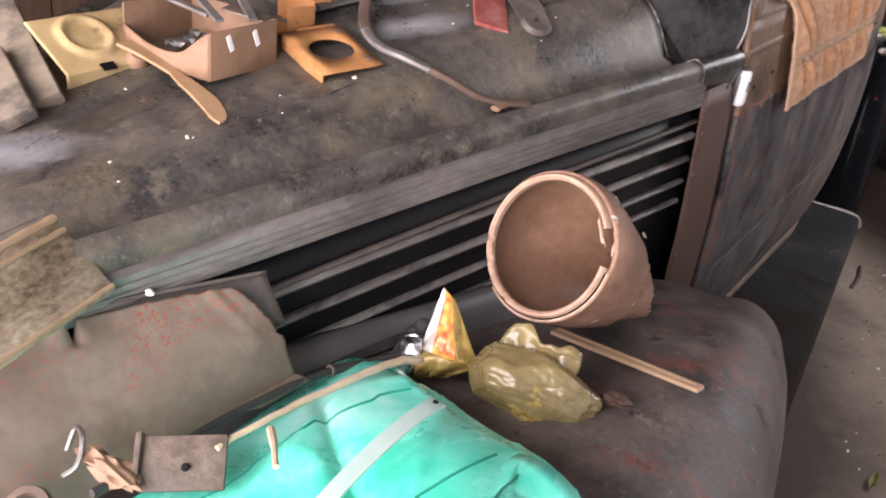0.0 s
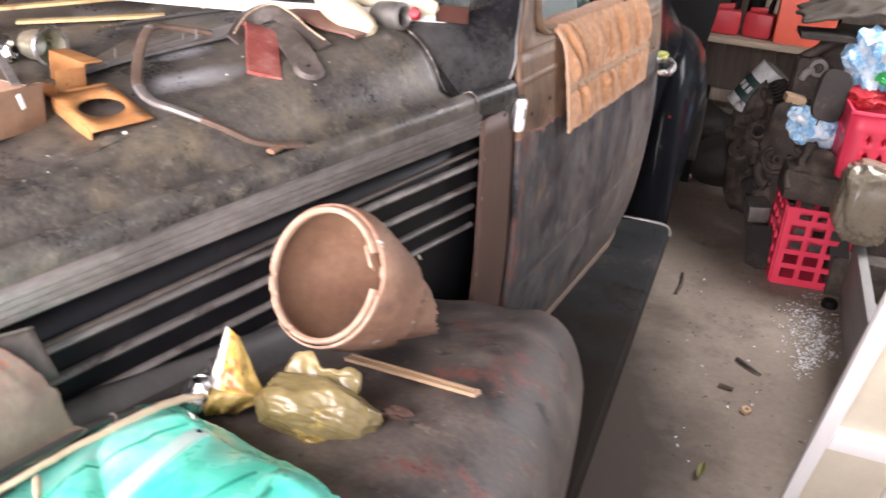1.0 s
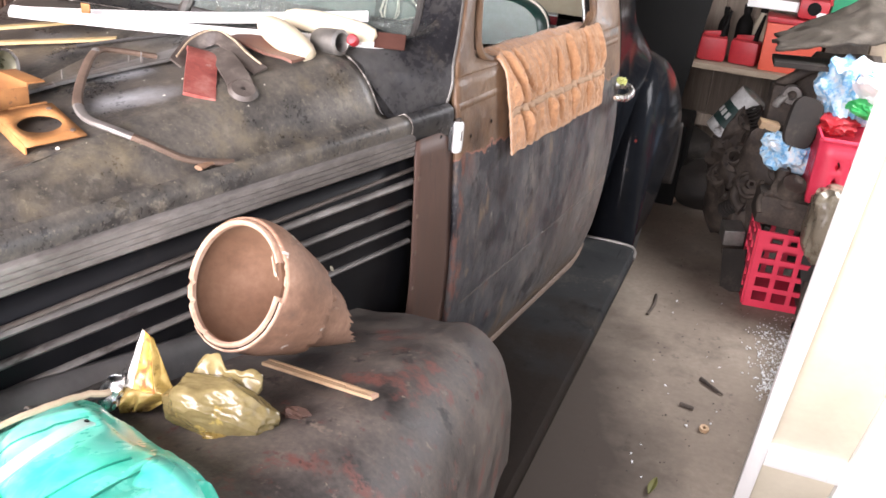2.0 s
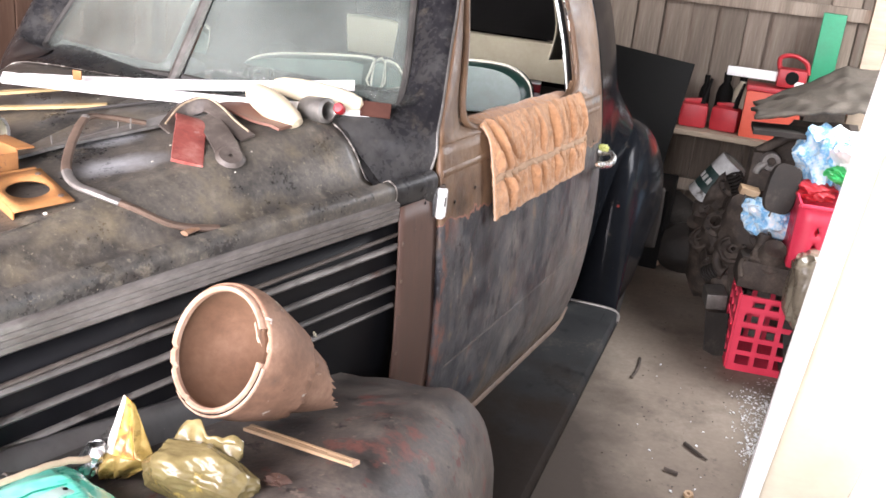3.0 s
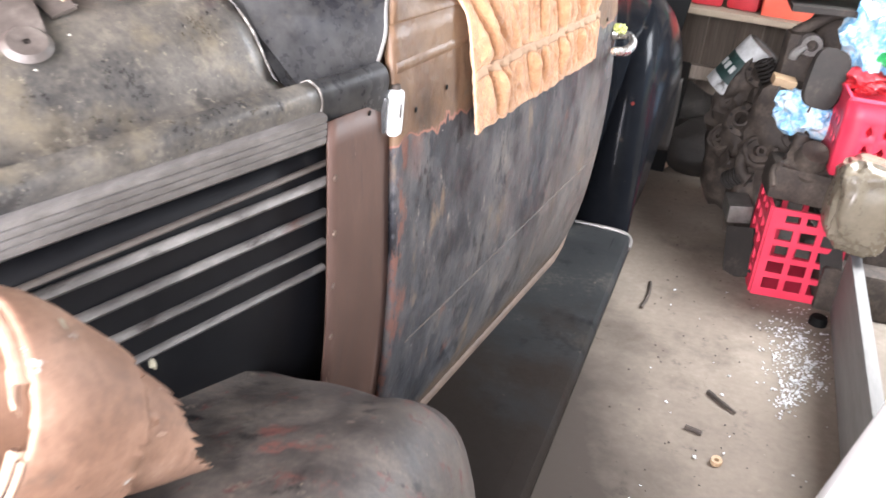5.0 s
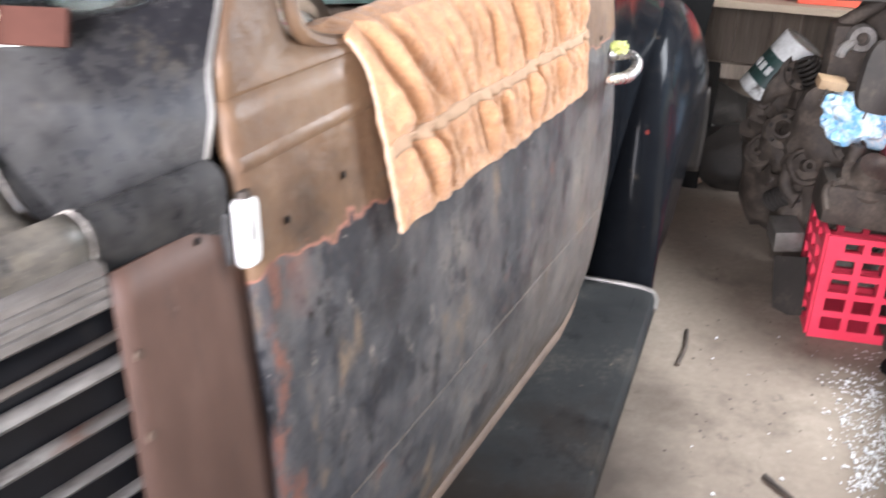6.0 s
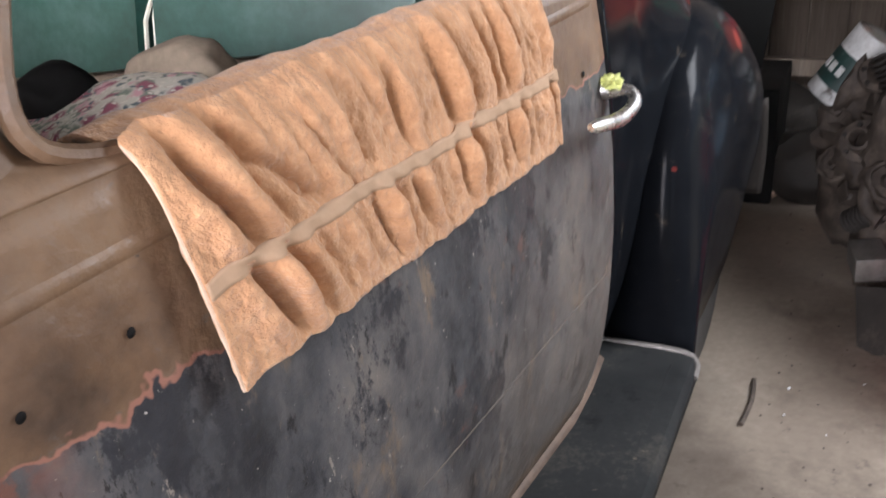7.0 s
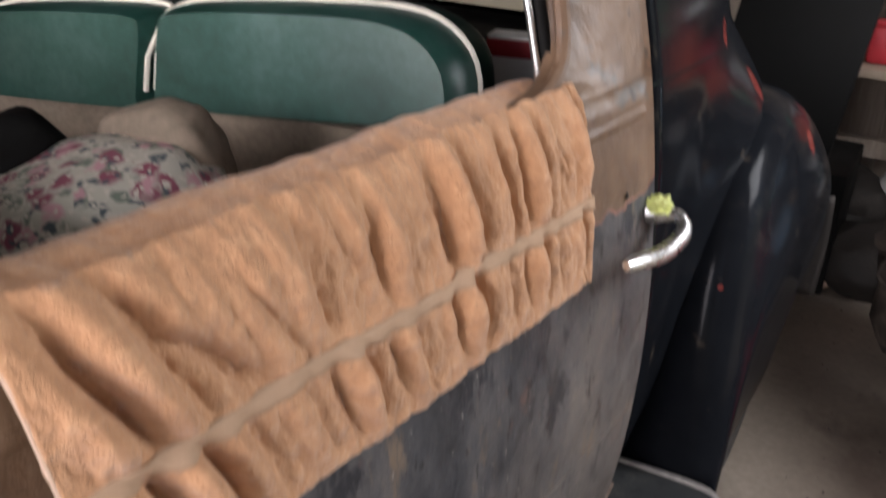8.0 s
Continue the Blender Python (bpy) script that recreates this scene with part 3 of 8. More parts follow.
def car_screen():
    for sgn in (-1, 1):
        bm = bmesh.new()
        grid(bm, lambda u, v: screen_point(sgn * (0.03 + 0.93 * u), 0.03 + 0.94 * v), 10, 8)
        part("windscreen_pane", bm, M_glass, car, "dusty split windscreen pane", 0.003).visible_shadow = False
        bm = bmesh.new()
        edge = [(0.03, 0.03), (0.5, 0.0), (0.9, 0.02), (0.965, 0.12), (0.97, 0.5), (0.95, 0.92), (0.85, 0.985), (0.03, 0.985)]
        loop = spline([screen_point(sgn * a, v) for a, v in edge], 50)
        tube(bm, loop, 0.009, 8)
        part("windscreen_rubber", bm, M_darkrubber, car)
    bm = bmesh.new()
    tube(bm, [screen_point(0, v / 10) + Vector((0, -0.008, 0)) for v in range(11)], 0.012, 8)
    part("windscreen_divider", bm, M_dullmetal, car, "dull metal windscreen centre bar")
    # pillars, roof and quarter
    for flip in (False, True):
        f = mirror if flip else Vector
        bm = bmesh.new()
        def pillar(u, v):
            left = [bonnet_point(-0.132, 0.325), bonnet_point(-0.132, 0.45), bonnet_point(-0.13, 0.55), bonnet_point(-0.1, 0.6) + Vector((0, 0, 0.003)), bonnet_point(-0.04, 0.6) + Vector((0, 0, 0.01)), screen_point(0.93, 0.03), screen_point(0.985, 0.35), screen_point(0.975, 0.7), screen_point(0.96, 1.0)]
            right = [bonnet_point(-0.016, 0.275)] + [Vector((side_x(-0.006 + dy, z) - (0.005 if z < 1.15 else 0), -0.006 + dy, z)) for dy, z in ((-0.009, 1.137), (-0.004, 1.16), (0.006, 1.195), (0.04, 1.245), (0.1, 1.34), (0.19, 1.45), (0.3, 1.57))]
            w = spline(left, 41)[round(v * 40)].lerp(spline(right, 41)[round(v * 40)], u)
            bul = math.sin(math.pi * u)
            w.x += 0.018 * min(1, 2 * v) * bul
            w.y -= 0.014 * min(1, 2 * v) * bul
            w.z += 0.008 * min(1, 3 * v) * bul
            return f(w)
        grid(bm, pillar, 13, 31)
        part("windscreen_pillar", bm, M_cowl, car, "black windscreen pillar")
        if not flip:
            bm = bmesh.new()
            tube(bm, [pillar(1.0, i / 40) + Vector((0.002, 0.0, 0)) for i in range(41)], 0.0026, 6)
            part("pillar_trim", bm, M_dullmetal, car, "thin bright pillar trim")
    bm = bmesh.new()
    def roof(u, v):
        y = 0.19 + 2.0 * v
        a = math.pi * u
        wz = ease([(0.19, 0.36), (0.6, 0.42), (1.2, 0.42), (1.7, 0.36), (2.2, 0.2)], y)
        h = ease([(0.19, 1.55), (0.5, 1.6), (1.0, 1.62), (1.5, 1.55), (2.0, 1.32), (2.2, 1.18)], y)
        return Vector((CX - wz * math.cos(a), y, h - 0.04 + 0.08 * math.sin(a)))
    grid(bm, roof, 17, 22)
    part("roof", bm, M_cowl, car, "black painted roof", 0.006)
    for flip in (False, True):
        f = mirror if flip else Vector
        bm = bmesh.new()
        def quarter(u, v):
            y = 1.0 + 1.25 * u
            zt = ease([(1.0, 1.56), (1.5, 1.5), (2.0, 1.3), (2.25, 1.14)], y)
            z = 0.45 + (zt - 0.45) * v
            k = min(1, max(0, (1.13 - z) / 0.2))
            flare = 0.085 * k * k * (3 - 2 * k) * min(1, max(0, (y - 1.28) / 0.3))
            return f(Vector((side_x(y, z) - 0.006 - 0.22 * max(0, u - 0.35) ** 2 + flare, y, z)))
        grid(bm, quarter, 26, 40)
        part("quarter_panel", bm, M_quarter, car, "black rear quarter panel with patches of red primer", 0.006)
        bm = bmesh.new()
        tube(bm, [quarter(i / 20, 0.63 - 0.05 * i / 20) + Vector((-0.001 if flip else 0.001, 0, 0)) for i in range(19)], 0.003, 6)
        part("belt_bead", bm, M_quarter, car)
    bm = bmesh.new()
    def boot(u, v):
        y = 2.0 + 0.85 * v
        w = 0.5 - 0.12 * v
        a = math.pi * u
        z = ease([(2.0, 1.24), (2.3, 1.12), (2.6, 0.96), (2.85, 0.66)], y)
        return Vector((CX - w * math.cos(a), y + 0.05 * math.sin(a), 0.4 + (z - 0.4) * math.sin(a) ** 0.45))
    grid(bm, boot, 21, 14)
    part("boot", bm, M_gloss, car, "black rounded boot", 0.006)


def car_door():
    """The skin with its window opening, built as a strip round the hole."""
    bm = bmesh.new()
    y0, y1 = -0.004, 0.985
    def skin(u, v):
        y = y0 + (y1 - y0) * u
        foot = ease([(0, 0.5), (0.12, 0.44), (0.3, 0.415), (0.7, 0.42), (1, 0.43)], u)
        z = foot + (1.166 - foot) * v
        yy = y + (0.03 * (1 - v) * u if v < 1 else 0)
        return Vector((side_x(yy, z), yy, z))
    grid(bm, skin, 44, 32)
    door = part("door", bm, M_door, car, "worn door in grey-black paint over brown primer", 0.012)
    # window frame
    def hole(a):
        c, s = math.cos(a), math.sin(a)
        k = 6
        yy = 0.47 + 0.362 * math.copysign(abs(c) ** (2 / k), c)
        zz = 1.362 + 0.194 * math.copysign(abs(s) ** (2 / k), s)
        if zz > 1.19:
            yy += (zz - 1.19) * 0.5 * max(0, (0.83 - yy) / 0.72)
        return yy, zz
    bm = bmesh.new()
    def rim(u, v):
        a = 2 * math.pi * u
        yy, zz = hole(a)
        c, s = math.cos(a), math.sin(a)
        m = max(abs(c), abs(s))
        ty, tz = 0.49 + 0.495 * c / m, 1.365 + 0.199 * s / m
        if ty < 0.3:
            ty = max(ty, curve1([(1.1, -0.004), (1.16, -0.004), (1.195, 0.005), (1.245, 0.038), (1.34, 0.097), (1.45, 0.187), (1.57, 0.297)], tz))
        y, z = yy + (ty - yy) * v, zz + (tz - zz) * v
        depth = 0.03 * (1 - v) ** 3
        return Vector((side_x(y, z) - depth + 0.002, y, z))
    grid(bm, rim, 72, 8, True)
    part("window_frame", bm, M_doorbrown, door, "brown primer window surround with rounded corners", 0.008)
    bm = bmesh.new()
    pts = [Vector((side_x(*hole(2 * math.pi * i / 60)) - 0.008, *hole(2 * math.pi * i / 60))) for i in range(61)]
    tube(bm, pts, 0.0085, 8)
    part("window_channel", bm, M_doorbrown, door)
    # Black tube between the chrome strips: the gap's shade as a solid.
    for y, d, r, mt, nm in ((0.812, 0.034, 0.0045, M_chrome, "glass_runner"), (0.824, 0.03, 0.008, M_black, "felt_channel"), (0.845, 0.02, 0.0085, M_chrome, "pillar_strip")):
        bm = bmesh.new()
        tube(bm, [(side_x(y, z) - d, y - 0.02 * max(0, z - 1.3), z) for z in (1.165, 1.2, 1.25, 1.32, 1.4, 1.48)], r, 10)
        part(nm, bm, mt, door)
    # hinge cover, handle, holes
    bm = bmesh.new()
    lathe(bm, [(0, -0.033), (0.009, -0.0325), (0.0125, -0.029), (0.0135, -0.022), (0.0135, 0.024), (0.0125, 0.0285), (0.008, 0.032), (0, 0.0335)], 24, Matrix.Translation((0.0175, 0.0, 1.051)) @ Matrix.Diagonal((0.9, 1, 1, 1)))
    cover = part("hinge_cover", bm, M_white, door, "bright white enamelled hinge barrel")
    bm = bmesh.new()
    box(bm, 0.004, 0.0035, 0.02, pose(0.0277, -0.006, 1.056, 0, 0, -26), 0.001)
    part("slot", bm, M_dullmetal, cover)
    bm = bmesh.new()
    lathe(bm, [(0, 0.007), (0.006, 0.006), (0.008, 0), (0.004, -0.002)], 14, Matrix.Translation((0.0165, 0.0, 1.0835)))
    part("pin_head", bm, M_greasy, cover)
    bm = bmesh.new()
    tube(bm, [(side_x(0.003 + 0.96 * i / 40, 1.108 + 0.02 * i / 40) + 0.0032, 0.003 + 0.96 * i / 40, 1.108 + 0.02 * i / 40) for i in range(41)], 0.0048, 10, 1.9)
    part("belt_bead", bm, M_doorbrown, door, "rounded belt bead pressed along the door")
    bm = bmesh.new()
    box(bm, 0.02, 0.006, 0.05, Matrix.Translation((0.004, -0.02, 1.05)), 0.002)
    part("hinge_leaf", bm, M_cowl, door)
    hx = side_x(0.972, 0.995)
    bm = bmesh.new()
    lathe(bm, [(0.0, 0.02), (0.009, 0.019), (0.013, 0.013), (0.015, 0.0)], 20, pose(hx, 0.98, 1.0, 0, 90, 0))
    boss = part("handle_boss", bm, M_chrome, door)
    bm = bmesh.new()
    tube(bm, spline([(hx + 0.01, 0.975, 0.998), (hx + 0.036, 0.992, 0.998), (hx + 0.052, 0.98, 0.986), (hx + 0.048, 0.92, 0.979), (hx + 0.03, 0.832, 0.993)], 18), [0.012] * 4 + [0.011] * 10 + [0.0105, 0.01, 0.0095, 0.006], 10, 0.8)
    part("door_handle", bm, M_chrome, door, "curved chrome door handle")
    bm = bmesh.new()
    lump(bm, (0.017, 0.016, 0.011), 3, Matrix.Translation((hx + 0.016, 0.98, 1.012)), 0.6, 3, 3)
    part("handle_tape", bm, mat("yellow_tape", [(0.3, (0.5, 0.55, 0.12)), (0.7, (0.65, 0.68, 0.3))], 20, 90, (0.5, 0.7), 0, 0.1), boss, "scrap of yellow-green tape")
    for y, z in ((0.145, 1.055), (0.05, 1.043), (0.915, 1.04)):
        bm = bmesh.new()
        lathe(bm, [(0.0, 0.0022), (0.003, 0.002), (0.0045, 0.0006)], 14, pose(side_x(y, z) + 0.0065, y, z, 0, 90, 0))
        part("screw_hole", bm, M_black, door)
    # swage line low on the door
    bm = bmesh.new()
    pts = []
    for i in range(30):
        u = i / 29
        y = 0.05 + 0.93 * u
        z = 0.66 + 0.04 * u
        pts.append((side_x(y, z) + 0.005, y, z))
    tube(bm, pts, 0.0018, 6)
    part("crease", bm, M_doorcrease, door)


WING_TOP = [(-1.95, 0.62), (-1.75, 0.8), (-1.5, 0.87), (-1.1, 0.895), (-0.8, 0.878), (-0.5, 0.845), (-0.35, 0.815), (-0.25, 0.78), (-0.17, 0.72), (-0.12, 0.62), (-0.095, 0.5), (-0.085, 0.34)]


def wing_point(u, y):
    """The left front wing, from the body to its outer foot."""
    zt = curve1(WING_TOP, y)
    xi = min(CX + half(min(y, -0.13)) - 0.03, -0.03)
    zi = min(zt - 0.02, 0.8 - 0.11 * max(0, y + 0.7))
    xo = ease([(-1.95, 0.12), (-1.7, 0.26), (-1.3, 0.31), (-0.8, 0.305), (-0.4, 0.275), (-0.085, 0.235)], y)
    zf = min(0.31 + 0.12 * math.exp(-((y + 1.05) / 0.35) ** 2), zt - 0.04)
    tab = [(0, xi, zi), (0.15, xi + 0.06, zi + (zt - zi) * 0.1), (0.3, xi + (xo - xi) * 0.36, zi + (zt - zi) * 0.55), (0.45, xi + (xo - xi) * 0.58, zt - 0.01), (0.56, xi + (xo - xi) * 0.72, zt),
           (0.66, xi + (xo - xi) * 0.85, zt - 0.022), (0.76, xo - 0.02, zt - 0.075), (0.86, xo - 0.001, zt - min(0.17, (zt - zf) * 0.7)), (1, xo - 0.012, zf)]
    return Vector((ease([(a, b) for a, b, c in tab], u), y, ease([(a, c) for a, b, c in tab], u)))


def wing_z(x, y):
    best = min((wing_point(i / 80, y) for i in range(65)), key=lambda p: abs(p.x - x))
    return best.z


def bonnet_z(x, y):
    if x < CX:
        x = 2 * CX - x
    return min((bonnet_point(y, 0.23 + 0.77 * i / 120) for i in range(121)), key=lambda p: abs(p.x - x)).z


def fender_front():
    ys = [-1.95, -1.85, -1.75, -1.6, -1.5, -1.3, -1.1, -0.95, -0.8, -0.65, -0.5, -0.42, -0.35, -0.3, -0.25, -0.21, -0.17, -0.145, -0.12, -0.105, -0.095, -0.085]
    for flip in (False, True):
        f = mirror if flip else Vector
        bm = bmesh.new()
        grid(bm, lambda u, v: f(wing_point(u, ys[round(v * (len(ys) - 1))])), 30, len(ys))
        part("front_wing", bm, M_fender, car, "large worn front wing with reddish primer patches", 0.004, 60)
        bm = bmesh.new()
        def fl(u, v):
            y = -1.1 + 0.62 * v
            x = CX + half(y) - 0.014
            top = 0.872 - 0.1 * max(0, y + 0.9)
            return f(Vector((x + 0.012 + 0.055 * u, y, top - 0.085 * u ** 1.4 + 0.012 * math.sin(math.pi * u))))
        grid(bm, fl, 8, 24)
        part("wing_flange", bm, M_flange, car, "dusty dark grey sheet along the wing joint", 0.004)


def running_board():
    for flip in (False, True):
        f = mirror if flip else Vector
        bm = bmesh.new()
        def rb(u, v):
            y = -0.3 + 1.545 * v
            tab = [(0, -0.07, 0.385), (0.1, -0.03, 0.398), (0.5, 0.12, 0.402), (0.85, 0.25, 0.4), (0.93, 0.268, 0.394), (1, 0.27, 0.365)]
            return f(Vector((ease([(a, b) for a, b, c in tab], u), y, ease([(a, c) for a, b, c in tab], u))))
        grid(bm, rb, 20, 12)
        board = part("running_board", bm, M_board, car, "dusty grey rubber running board", 0.01)
        if not flip:
            bm = bmesh.new()
            tube(bm, spline([(0.03, 1.246, 0.406), (0.15, 1.25, 0.408), (0.245, 1.25, 0.406), (0.272, 1.235, 0.395), (0.275, 1.2, 0.385)], 20), 0.006, 8)
            part("end_trim", bm, M_mould, board, "thin bright end trim")
            for k in range(5):
                bm = bmesh.new()
                x = 0.05 + 0.045 * k
                tube(bm, [(x, -0.2, 0.4035), (x, 1.2, 0.4035)], 0.003, 6)
                part("rib", bm, M_board, board)
    bm = bmesh.new()
    grid(bm, lambda u, v: Vector((side_x(1.18 * v, 0.42) - 0.012 + 0.024 * u, 1.18 * v, 0.425 - 0.02 * u)), 4, 12)
    part("sill", bm, M_rustbar, car, "", 0.006)


def fender_rear():
    for flip in (False, True):
        f = mirror if flip else Vector
        bm = bmesh.new()
        def rf(u, v):
            a = math.pi * u
            y = 1.262 + 1.3 * v ** 2.2
            top = ease([(1.262, 0.39), (1.27, 0.5), (1.295, 0.66), (1.34, 0.8), (1.43, 0.92), (1.62, 0.99), (1.9, 0.95), (2.2, 0.8), (2.45, 0.55), (2.56, 0.36)], y)
            xo = ease([(1.262, 0.252), (1.38, 0.256), (1.6, 0.266), (1.9, 0.268), (2.3, 0.23), (2.56, 0.08)], y)
            xi = side_x(min(y, 2.2), 0.8) - 0.1 - 0.3 * max(0, y - 1.6)
            tab = [(0, xi, top - 0.06), (0.3, xi + (xo - xi) * 0.5, top - 0.005), (0.5, xi + (xo - xi) * 0.78, top - 0.03), (0.7, xo - 0.012, top - 0.14), (0.82, xo, max(0.35, top - 0.28)), (1, xo - 0.035, 0.33)]
            x = ease([(p, q) for p, q, r in tab], u)
            round_off = 0.055 * min(1.2, abs(x - 0.18) / 0.11) ** 2 * max(0, 1 - (y - 1.262) / 0.5)
            return f(Vector((x, y + round_off, ease([(p, r) for p, q, r in tab], u))))
        grid(bm, rf, 36, 44)
        part("rear_wing", bm, M_rearwing, car, "glossy black rear wing", 0.004, 70)
        bm = bmesh.new()
        grid(bm, lambda u, v: f(Vector((0.2 + 0.066 * u + 0.006 * math.sin(3 * v), 2.2 + 0.01 * math.sin(2 * v + u), 0.62 - 0.27 * v + 0.02 * (u - 0.5) ** 2))), 6, 14)
        part("mud_flap", bm, M_dirtyrubber, car, "black rubber flap hanging from the rear wing", 0.008)


def seat_and_cabin():
    for k, (xa, xb) in enumerate(((CX + 0.005, -0.045), (-1.035, CX - 0.005))):
        bm = bmesh.new()
        outline = [(0, 1.06), (0, 1.1), (0, 1.165), (0.015, 1.184), (0.1, 1.19), (0.25, 1.19), (0.37, 1.184), (0.44, 1.165), (0.485, 1.125), (0.5, 1.07), (0.49, 1.05), (0.25, 1.045), (0.02, 1.045), (0, 1.06)]
        ring = spline([Vector((px, 0, pz)) for px, pz in outline], 41)[:-1]
        def back(u, v):
            p = ring[round(u * 40) % 40]
            bulge = math.sin(math.pi * v) ** 0.5
            shrink = 0.94 + 0.06 * bulge
            x = 0.25 + (p.x - 0.25) * shrink
            z = 1.11 + (p.z - 1.11) * (0.9 + 0.1 * bulge) + 0.1 * (x + 0.05 if k == 0 else -x) - 0.012
            sx = CX + 0.004 + x if k == 0 else CX - 0.004 - x
            return Vector((sx, 0.815 + 0.13 * v + 0.2 * (z - 0.9), z))
        rows = grid(bm, back, 40, 8, True)
        bm.faces.new(rows[0])
        bm.faces.new(list(reversed(rows[-1])))
        seat = part("seat_back", bm, M_seat, car, "green leather seat back with cream piping")
        bm = bmesh.new()
        tube(bm, [back(i / 40, curve1([(4, 0.12), (9, 0.5)], i)) + Vector((0, -0.003, 0.002)) for i in range(1, 30)], 0.0042, 6)
        part("piping", bm, M_piping, seat)
    bm = bmesh.new()
    box(bm, 0.98, 0.1, 0.36, Matrix.Translation((CX, 0.93, 0.885)), 0.03)
    part("lower_back", bm, M_tanlining, car, "faded tan lower seat back")
    bm = bmesh.new()
    box(bm, 1.0, 0.5, 0.2, Matrix.Translation((CX, 0.58, 0.68)), 0.05)
    part("seat_cushion", bm, M_seat, car, "green leather bench cushion")
    bm = bmesh.new()
    box(bm, 1.06, 1.6, 0.03, Matrix.Translation((CX, 0.75, 0.46)))
    part("cabin_floor", bm, M_black, car)
    bm = bmesh.new()
    box(bm, 1.02, 0.05, 0.24, Matrix.Translation((CX, 0.08, 1.13)), 0.02)
    part("dashboard", bm, M_cowl, car)
    bm = bmesh.new()
    box(bm, 0.98, 0.75, 0.03, Matrix.Translation((CX, 1.45, 1.02)), 0.01)
    part("parcel_shelf", bm, M_black, car, "dark board behind the seat")
    bm = bmesh.new()
    box(bm, 0.98, 0.03, 0.15, pose(CX, 1.72, 1.14, 12, 0, 0), 0.01)
    part("rear_trim", bm, M_cream2, car, "cream rear cabin lining")
    # Added black sheet: stands in for the dark above the rear lining.
    bm = bmesh.new()
    box(bm, 0.9, 0.02, 0.26, pose(CX, 1.66, 1.34, 25, 0, 0), 0.01)
    part("rear_blind", bm, M_black, car, "black sheet added for the dark rear of the cabin")
    bm = bmesh.new()
    grid(bm, lambda u, v: Vector((-0.075 - 0.05 * u, 1.15 + 0.5 * u + 0.06 * math.sin(5 * v) * (1 - u), 1.22 + 0.26 * v - 0.05 * u)), 10, 10)
    part("headlining", bm, M_cream2, car, "torn cream headlining by the rear quarter", 0.004)
    bm = bmesh.new()
    box(bm, 0.02, 0.9, 0.5, Matrix.Translation((-0.06, 0.5, 0.78)), 0.01)
    part("door_lining", bm, M_black, car)





